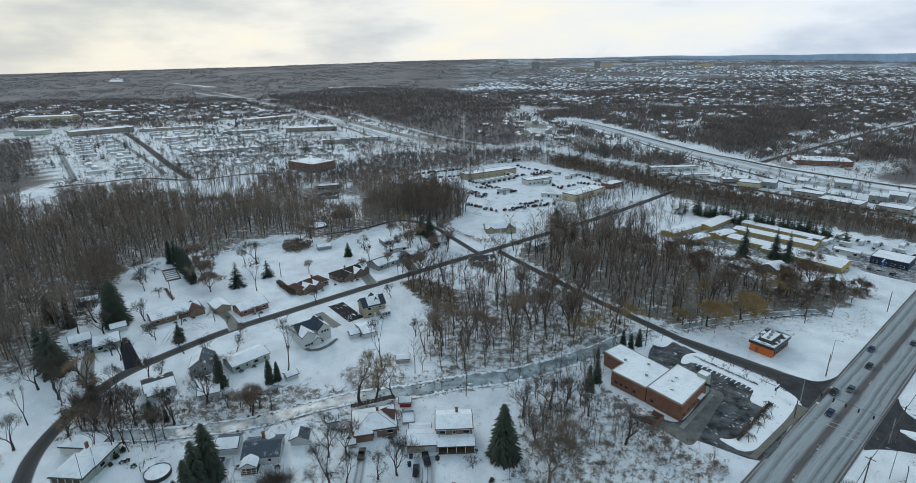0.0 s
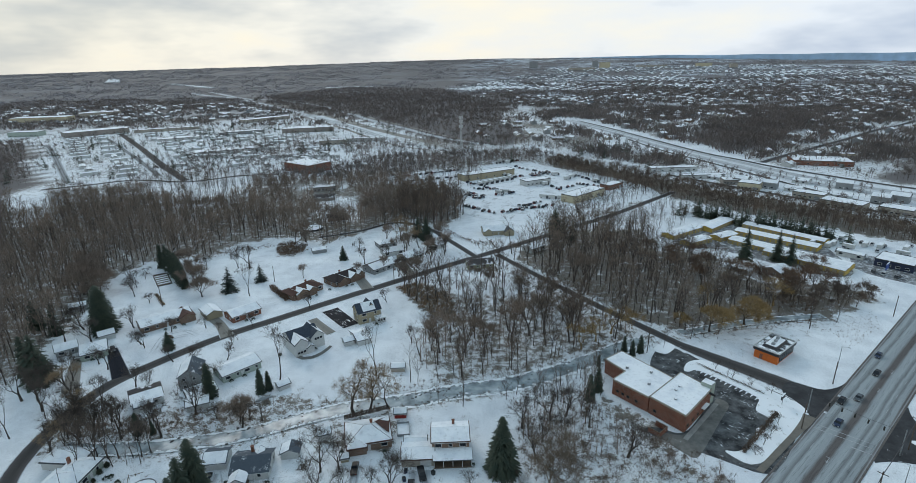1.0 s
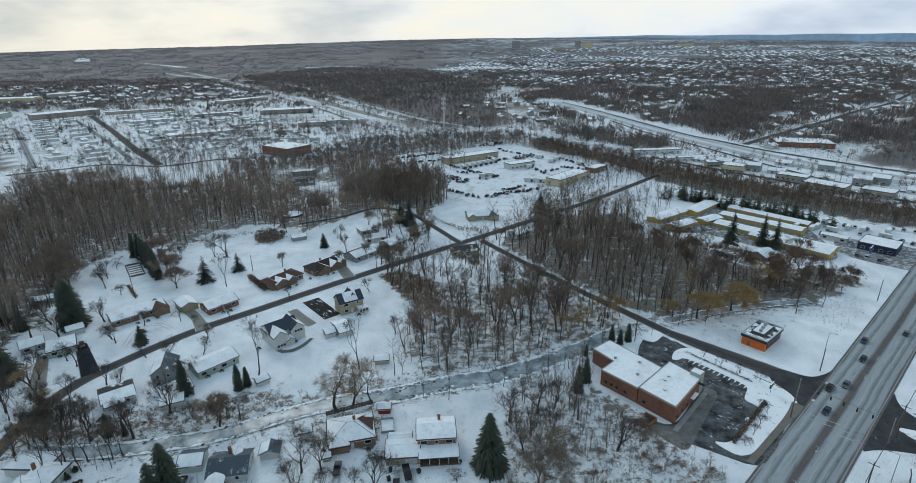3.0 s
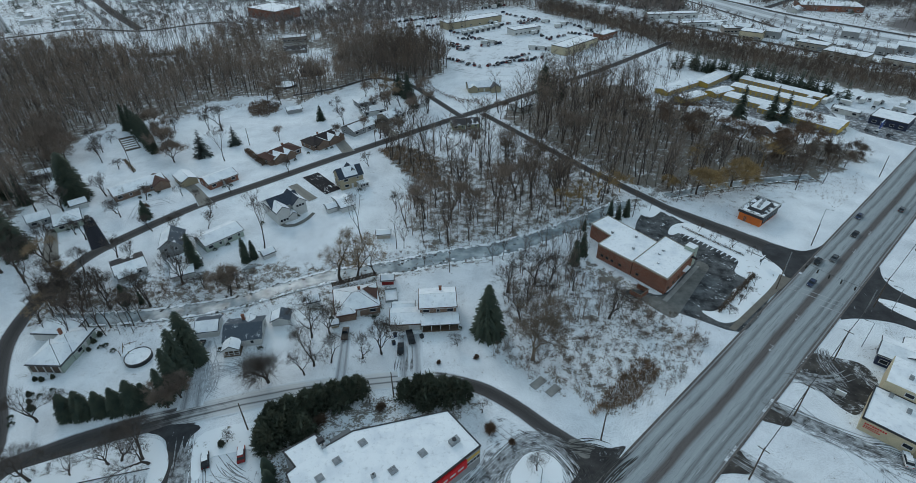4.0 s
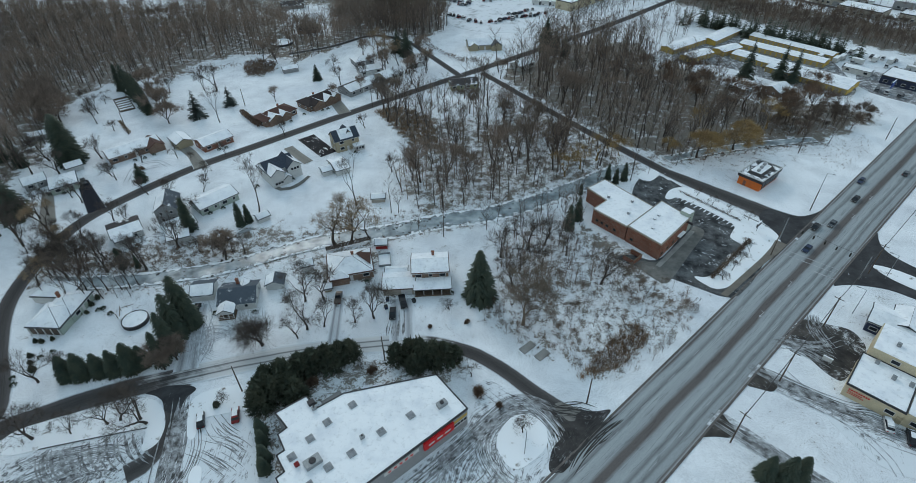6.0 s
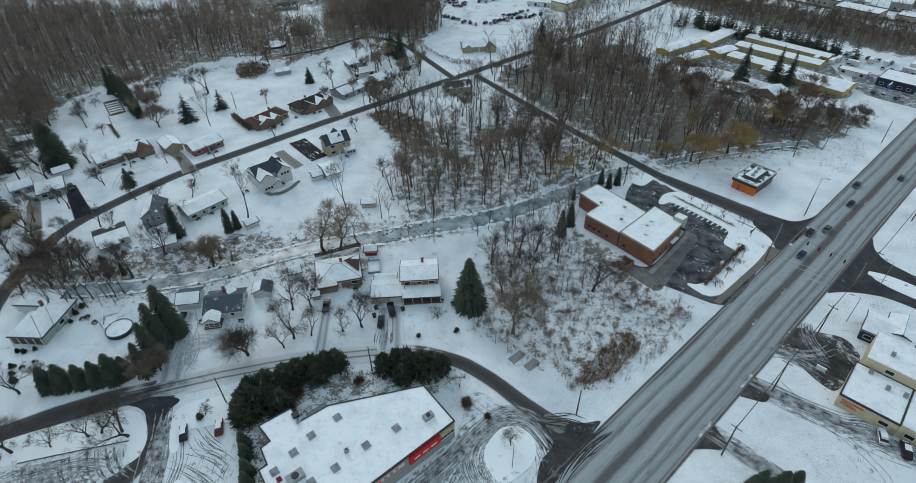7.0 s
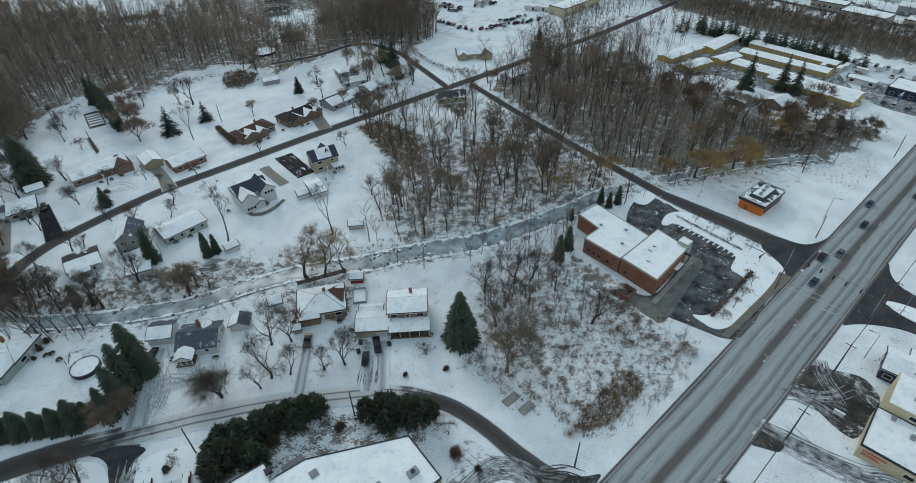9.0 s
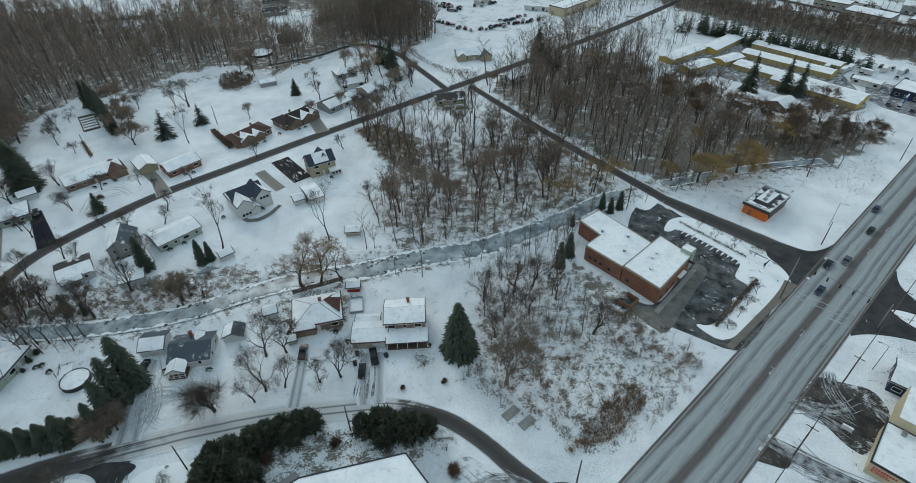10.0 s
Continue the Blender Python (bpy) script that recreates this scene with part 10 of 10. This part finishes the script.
for args in (("long pale yellow warehouse with a snowy roof", -934, 1182, 112, 40, 11, 10, M_CREAM), ("green-trimmed warehouse with a snowy roof", -764, 922, 48, 24, 8, 8, M_GREEN), ("long brown warehouse with a snowy roof", -648, 930, 96, 36, 45, 8, M_TAUPE),
             ("pale warehouse with a snowy roof", -884, 1300, 84, 34, 40, 9, M_BEIGE), ("long pale workshop with a snowy roof", -416, 1112, 100, 26, 50, 6, M_BEIGE), ("low white school block with a snowy roof", -318, 700, 84, 24, 29, 5, M_WHITE),
             ("long low pale depot with a snowy roof", -540, 964, 104, 20, 25, 5, M_BEIGE), ("flat-roofed workshop with a snowy roof", -272, 922, 84, 34, 13, 7, M_TAUPE), ("small pale workshop with a snowy roof", -192, 764, 38, 18, 10, 6, M_BEIGE),
             ("low white hall with a snowy roof", -150, 788, 52, 16, 6, 5, M_WHITE), ("pale flat-roofed store with a snowy roof", -450, 830, 60, 24, 30, 5, M_WHITE), ("low grey store with a snowy roof", -380, 900, 70, 20, 28, 5, M_GREY),
             ("red brick school building with a snowy roof", -174, 570, 42, 30, -37, 9, M_BRICK), ("long red brick school with a snowy flat roof", 371, 560, 54, 32, -19, 5, M_BRICK),
             ("small white office beside the red school", 418, 588, 14, 10, -19, 5, M_CREAM), ("cream workshop with a snowy roof", 245, 452, 17, 14, -38, 6, M_CREAM), ("low brown workshop with a snowy roof", 238, 472, 16, 12, -10, 4.5, M_TAUPE),
             ("long low pale depot with a snowy roof", 283, 388, 28, 16, -53, 5, M_BEIGE), ("low pale depot with a snowy roof", 276, 418, 22, 12, -47, 4.5, M_BEIGE), ("low pale hall with a snowy roof", 308, 368, 20, 14, -50, 5, M_BEIGE),
             ("long white industrial shed with a snowy roof", 207, 532, 48, 10, 4, 4.5, M_WHITE), ("white storage shed with a snowy roof", 222, 496, 40, 8, 5, 4, M_WHITE),
             ("cream garage hall in the vehicle yard", 96, 428, 42, 14, 44, 6, M_CREAM), ("brown workshop in the vehicle yard", 128, 462, 20, 10, 41, 4.5, M_BRICK), ("low tan depot behind the yard", 19, 518, 58, 14, 31, 6, M_TAN),
             ("small white hut in the yard", 63, 483, 27, 11, 28, 5, M_WHITE), ("brown house deep in the woods with a snowy roof", -131, 471, 20, 10, 15, 4, M_TAUPE),
             ("pale office block near the horizon", 860, 3500, 60, 30, 0, 34, M_CREAM), ("dark slab block near the horizon", 800, 3500, 34, 24, 0, 44, M_GREY), ("low pale office block far off", 430, 3600, 50, 26, 0, 40, M_GREY),
             ("long pale hospital block far off", 700, 3400, 150, 30, 6, 14, M_BEIGE), ("pale warehouse far off", 1450, 3450, 90, 30, 0, 20, M_CREAM), ("pale tower far off", 1560, 3300, 40, 26, 0, 24, M_BEIGE), ("long pale mall far off", 1150, 3500, 180, 40, 0, 12, M_BEIGE)):
    ob = shed_hall(*args)
    ob.location.z = float(far_rise(args[1], args[2])) - 0.1

# suburb roofs too far to count
rng_n = np.random.default_rng(88)
a, b = 6.5, 4.5
HV = np.array([(-a, -b, 0), (a, -b, 0), (a, b, 0), (-a, b, 0), (-a, -b, 3), (a, -b, 3), (a, b, 3), (-a, b, 3), (-a, 0, 5.6), (a, 0, 5.6)], float)
HW = np.array([(0, 1, 5), (0, 5, 4), (2, 3, 7), (2, 7, 6), (1, 2, 6), (1, 6, 9), (1, 9, 5), (3, 0, 4), (3, 4, 8), (3, 8, 7)])
HR = np.array([(4, 5, 9), (4, 9, 8), (6, 7, 8), (6, 8, 9)])
way, across = np.array([0.44, 0.898]), np.array([0.898, -0.44])
LOTS = []
for k in range(-16, 34):
    for i in range(0, 150):
        for side in (-1, 1):
            p = np.array([640.0, 1440.0]) + across * (k * 62 + side * 15) + way * (i * 19.0 - 500 + 7 * (k % 3)) + rng_n.normal(size=2) * 5.0 + 34 * np.array([noise.noise(Vector((k * 0.21, i * 0.06, 1.0))), noise.noise(Vector((k * 0.17, i * 0.05, 6.0)))])
            if p[1] > 1020 and p[1] < 3500 and -260 < p[0] < p[1] * 0.95 and np.hypot(*p) < 3900:
                if noise.noise(Vector((p[0] / 260, p[1] / 330, 3.0))) + rng_n.uniform(-0.35, 0.35) > (0.25 if p[0] < 150 else 0.06 + 0.1 * (p[1] < 1500)):
                    LOTS.append((*p, 63.9 + 90 * (rng_n.random() < 0.6) + rng_n.normal() * 9))
x2, y2 = rng_n.uniform(-1250, -420, 320), rng_n.uniform(1120, 1600, 320)
LOTS = np.concatenate([np.array(LOTS), np.stack([x2, y2, 20 + 90 * rng_n.integers(0, 2, 320)], 1)])
clear = ~inside(HIGH_WOOD, LOTS[:, 0], LOTS[:, 1]) & ~inside(EAST_WOOD, LOTS[:, 0], LOTS[:, 1]) & ~inside(FAR_EAST_WOOD, LOTS[:, 0], LOTS[:, 1])
clear &= (to_line(smooth_line(HIGHWAY_UP, 20), LOTS[:, 0], LOTS[:, 1]) > 24) & (to_line(smooth_line(HIGHWAY_LOW, 20), LOTS[:, 0], LOTS[:, 1]) > 24) & (to_line(smooth_line(SUBURB_STREET, 20), LOTS[:, 0], LOTS[:, 1]) > 16)
LOTS = LOTS[clear]


def rows_of_houses(name, label, faces, lift, material, LOTS=LOTS):
    c, sn = np.cos(np.radians(LOTS[:, 2])), np.sin(np.radians(LOTS[:, 2]))
    base = far_rise(LOTS[:, 0], LOTS[:, 1]) - 0.1 + lift
    X = HV[None, :, 0] * c[:, None] - HV[None, :, 1] * sn[:, None] + LOTS[:, None, 0]
    Y = HV[None, :, 0] * sn[:, None] + HV[None, :, 1] * c[:, None] + LOTS[:, None, 1]
    Z = np.broadcast_to(HV[None, :, 2], X.shape) + base[:, None]
    F = (faces[None] + (np.arange(len(LOTS)) * len(HV))[:, None, None]).reshape(-1, 3)
    tagged(new(name, fast_mesh(name, np.stack([X, Y, Z], -1).reshape(-1, 3), F, material)), label, "houses", kind="stuff")


rows_of_houses("far_suburb_walls", "pale walls of far suburban houses", HW, 0.0, M_GREY)
bare_roof = np.random.default_rng(89).random(len(LOTS)) < 0.2
rows_of_houses("far_suburb_roofs", "snowy roofs of far suburban houses", HR, 0.02, M_SNOW, LOTS[~bare_roof])
rows_of_houses("far_suburb_roofs", "dark shingled roofs of far suburban houses with little snow", HR, 0.02, M_SLATE, LOTS[bare_roof])
g = Geo()
for k in range(-16, 34):
    p = np.array([640.0, 1440.0]) + across * k * 62
    for i in range(0, 48):
        a, b = p + way * (i * 60 - 500), p + way * (i * 60 - 440)
        mid = (a + b) / 2
        if 1020 < mid[1] < 3300 and 150 < mid[0] < mid[1] * 0.95 and noise.noise(Vector((mid[0] / 260, mid[1] / 330, 3.0))) > 0.14 and not inside(EAST_WOOD, [mid[0]], [mid[1]])[0]:
            z0, z1 = float(far_rise(*a)) + 0.5, float(far_rise(*b)) + 0.5
            o = across * 3.2
            g.add([(*(a - o), z0), (*(a + o), z0), (*(b + o), z1), (*(b - o), z1)], [(0, 1, 2, 3)])
structure("road", g, M_BANK, "snowy streets of the far suburb", "road")

# white fields far off
for n_, plot in enumerate(([(-1947, 2958), (-1878, 2992), (-2010, 3200), (-2090, 3240)], [(-1560, 2870), (-1209, 2600), (-1190, 2625), (-1530, 2890)],
                           [(-640, 2500), (-420, 2540), (-420, 2590), (-640, 2550)], [(-480, 2080), (-390, 2100), (-390, 2150), (-480, 2120)], [(-32, 2085), (250, 2150), (262, 2300), (-35, 2270)],
                           [(651, 1020), (922, 1246), (940, 1262), (660, 1046)])):
    structure("field", Geo().slab([(x, y, float(far_rise(x, y)) + (2.5 if n_ < 5 else 1.0)) for x, y in plot], 3.0), M_BANK, "open snow-covered field among bare woods", "field")

# hills beyond the plain; the blue of distance haze is in their colour
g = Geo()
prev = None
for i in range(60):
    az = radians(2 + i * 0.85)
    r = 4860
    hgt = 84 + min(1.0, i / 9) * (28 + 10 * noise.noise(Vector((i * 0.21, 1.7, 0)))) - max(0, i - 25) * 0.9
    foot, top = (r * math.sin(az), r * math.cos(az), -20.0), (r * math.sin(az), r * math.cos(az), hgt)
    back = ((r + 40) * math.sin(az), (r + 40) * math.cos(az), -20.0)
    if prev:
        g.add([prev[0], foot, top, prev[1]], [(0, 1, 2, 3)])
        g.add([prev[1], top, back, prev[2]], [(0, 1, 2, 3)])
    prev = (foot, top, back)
structure("backdrop", g, surf("far_haze_blue_hills", (0.44, 0.61, 0.80), (0.40, 0.55, 0.72), 0.002, 0.9, 0.0, world_space=True), "long low hills on the horizon, tinted haze blue", "hills")

# vehicles stored in the yards
yard_rng = random.Random(5)
stock = [make_car("stored %s car dusted with snow" % c, 0, 0, 0, c, "van" if i % 2 else "car", 4.7, 1.7, False, "stored vehicles", True) for i, c in enumerate(("black", "grey", "white", "silver", "red", "blue"))]
slots = []
for x0, y0, x1, y1, n in ((31, 585, 58, 605, 9), (-3, 446, 12, 428, 9), (0, 450, 15, 434, 8), (24, 440, 42, 452, 6), (25, 384, 56, 402, 14), (-3, 407, 20, 385, 12), (60, 521, 83, 537, 9), (63, 516, 86, 531, 8), (38, 506, 57, 519, 8), (55, 398, 70, 404, 5), (-74, 518, -9, 553, 18), (-65, 498, -10, 518, 12), (40, 402, 60, 416, 7), (80, 460, 96, 470, 5), (100, 480, 118, 468, 6), (6, 470, 14, 462, 3), (0, 494, 31, 454, 11), (64, 494, 82, 457, 9), (107, 518, 127, 470, 10), (51, 568, 87, 520, 10)):
    for k in range(n):
        t = (k + 0.5) / n
        slots.append((x0 + (x1 - x0) * t + yard_rng.uniform(-1.5, 1.5), y0 + (y1 - y0) * t + yard_rng.uniform(-2.5, 2.5), 70 + yard_rng.uniform(-25, 25)))
for ob, (x, y, a) in zip(stock, slots):
    ob.matrix_basis = pose(x, y, 0.09, 0, 0, a)
for i, (x, y, a) in enumerate(slots[6:]):
    copy_thing(stock[(i * 5) % 6], pose(x, y, 0.09, 0, 0, a))
for x0, y0, x1, y1, n in ((206, 296, 222, 312, 5), (214, 290, 232, 306, 5), (236, 292, 258, 272, 6), (226, 318, 250, 296, 6), (240, 250, 262, 238, 5), (262, 300, 280, 282, 5), (212, 262, 222, 250, 3)):
    for k in range(n):
        t = (k + 0.5) / n
        copy_thing(stock[yard_rng.choice((1, 2, 2, 3, 3, 0))], pose(x0 + (x1 - x0) * t + yard_rng.uniform(-1, 1), y0 + (y1 - y0) * t + yard_rng.uniform(-1, 1), 0.09, 0, 0, 41 + yard_rng.uniform(-8, 8)))
camper = thing("camper_trailer", 216, 300, 41, "white snow-topped camper trailer in a storage lot", "trailer", "camper trailers")
part("body", Geo().prism([(-3.2, -1.2), (3.0, -1.2), (3.2, 0), (3.0, 1.2), (-3.2, 1.2)], 0.55, 2.8), M_WHITE, camper)
part("snow_cover", Geo().box(-0.1, 0, 2.8, 6.0, 2.2, 0.12), M_SNOW, camper)
part("drawbar", Geo().tube((3.1, 0, 0.6), (4.6, 0, 0.5), 0.06, 0.05, 5), M_METAL, camper)
for sy in (-1.1, 1.1):
    ob = part("wheel", Geo().tube((-0.4, sy - 0.1, 0.35), (-0.4, sy + 0.1, 0.35), 0.35, 0.35, 12), M_TYRE, camper)
add_window(camper, 1.0, -1.22, 1.5, 0)
for x, y, a in ((221, 303, 41), (226, 297, 130), (238, 300, 41), (244, 296, 41), (248, 284, 130), (233, 313, 41), (256, 292, 41), (268, 272, 130), (210, 305, 41), (252, 256, 41)):
    copy_thing(camper, pose(x, y, 0, 0, 0, a))

# box trucks in the yard, and a garden bed by the far lawn
truck = thing("box_truck", 12, 480, -60, "white box truck standing in a snowy yard", "truck", "yard trucks")
part("box", Geo().box(-1.2, 0, 0.9, 5.6, 2.4, 2.5), M_WHITE, truck)
part("cab", Geo().prism([(1.7, -1.1), (3.4, -1.0), (3.4, 1.0), (1.7, 1.1)], 0.6, 2.3), CAR_PAINT["grey"], truck)
part("windscreen", Geo().box(3.42, 0, 1.5, 0.05, 1.7, 0.6), M_GLASS, truck)
part("snow_cover", Geo().box(-1.2, 0, 3.4, 5.4, 2.2, 0.12), M_SNOW, truck)
for sx in (-2.6, 2.4):
    for sy in (-1.0, 1.0):
        part("wheel", Geo().tube((sx, sy - 0.14, 0.45), (sx, sy + 0.14, 0.45), 0.45, 0.45, 12), M_TYRE, truck)
for x, y, a in ((17, 484, -60), (22, 488, -60), (27, 492, -60), (32, 496, -60), (37, 500, -60), (42, 504, -60), (28, 446, -20), (34, 449, -20), (64, 429, -20), (71, 427, -20), (78, 424, -20), (-40, 540, 30), (-20, 548, 30), (88, 520, 20), (37, 520, -60), (42, 512, -60), (72, 478, 30), (96, 500, 30), (102, 508, 30), (46, 590, 20), (38, 597, 20), (120, 486, -50)):
    copy_thing(truck, pose(x, y, 0, 0, 0, a))
bed = thing("garden_bed", -167.8, 262.2, -54, "fenced garden bed with dark soil rows under thin snow", "garden")
for k in range(6):
    part("soil_strip", Geo().box(-8.4 + k * 3.3, 0, -0.05, 0.8, 6.0, 0.2), M_WOOD, bed)
for k, (sx, sy, w, d) in enumerate(((0, -3.4, 19, 0.5), (0, 3.4, 19, 0.5), (-9.6, 0, 0.5, 6.4), (9.6, 0, 0.5, 6.4))):
    part("border", Geo().box(sx, sy, -0.05, w, d, 0.35), M_POLE, bed)
dry_row = thing("hedge", -154.4, 235.2, -50, "low dry brown hedge across a snowy lawn", "hedge")
g = Geo()
rng = random.Random(8)
for i in range(900):
    p = Vector((rng.uniform(-8.5, 8.5), rng.gauss(0, 0.4), rng.uniform(0, 0.7)))
    q = p + Vector((rng.uniform(-0.4, 0.4), rng.uniform(-0.4, 0.4), rng.uniform(0.3, 0.8)))
    side = Vector((rng.uniform(-0.12, 0.12), rng.uniform(-0.12, 0.12), 0.04))
    g.add([p - side, p + side, q], [(0, 1, 2)])
part("foliage", g, M_TAN_TWIG, dry_row)
gazebo = thing("gazebo", -170.0, 277.0, 0, "round white-roofed gazebo at the edge of the woods", "gazebo")
g = Geo()
for i in range(10):
    a, b = 0.6283 * i, 0.6283 * (i + 1)
    g.slab([(3.6 * math.cos(a), 3.6 * math.sin(a), 2.4), (3.6 * math.cos(b), 3.6 * math.sin(b), 2.4), (0, 0, 3.7)], 0.12)
part("roof", g, M_SNOW, gazebo)
for i in range(5):
    part("post", Geo().box(3.2 * math.cos(1.2566 * i), 3.2 * math.sin(1.2566 * i), 0, 0.2, 0.2, 2.4), M_WOOD, gazebo)
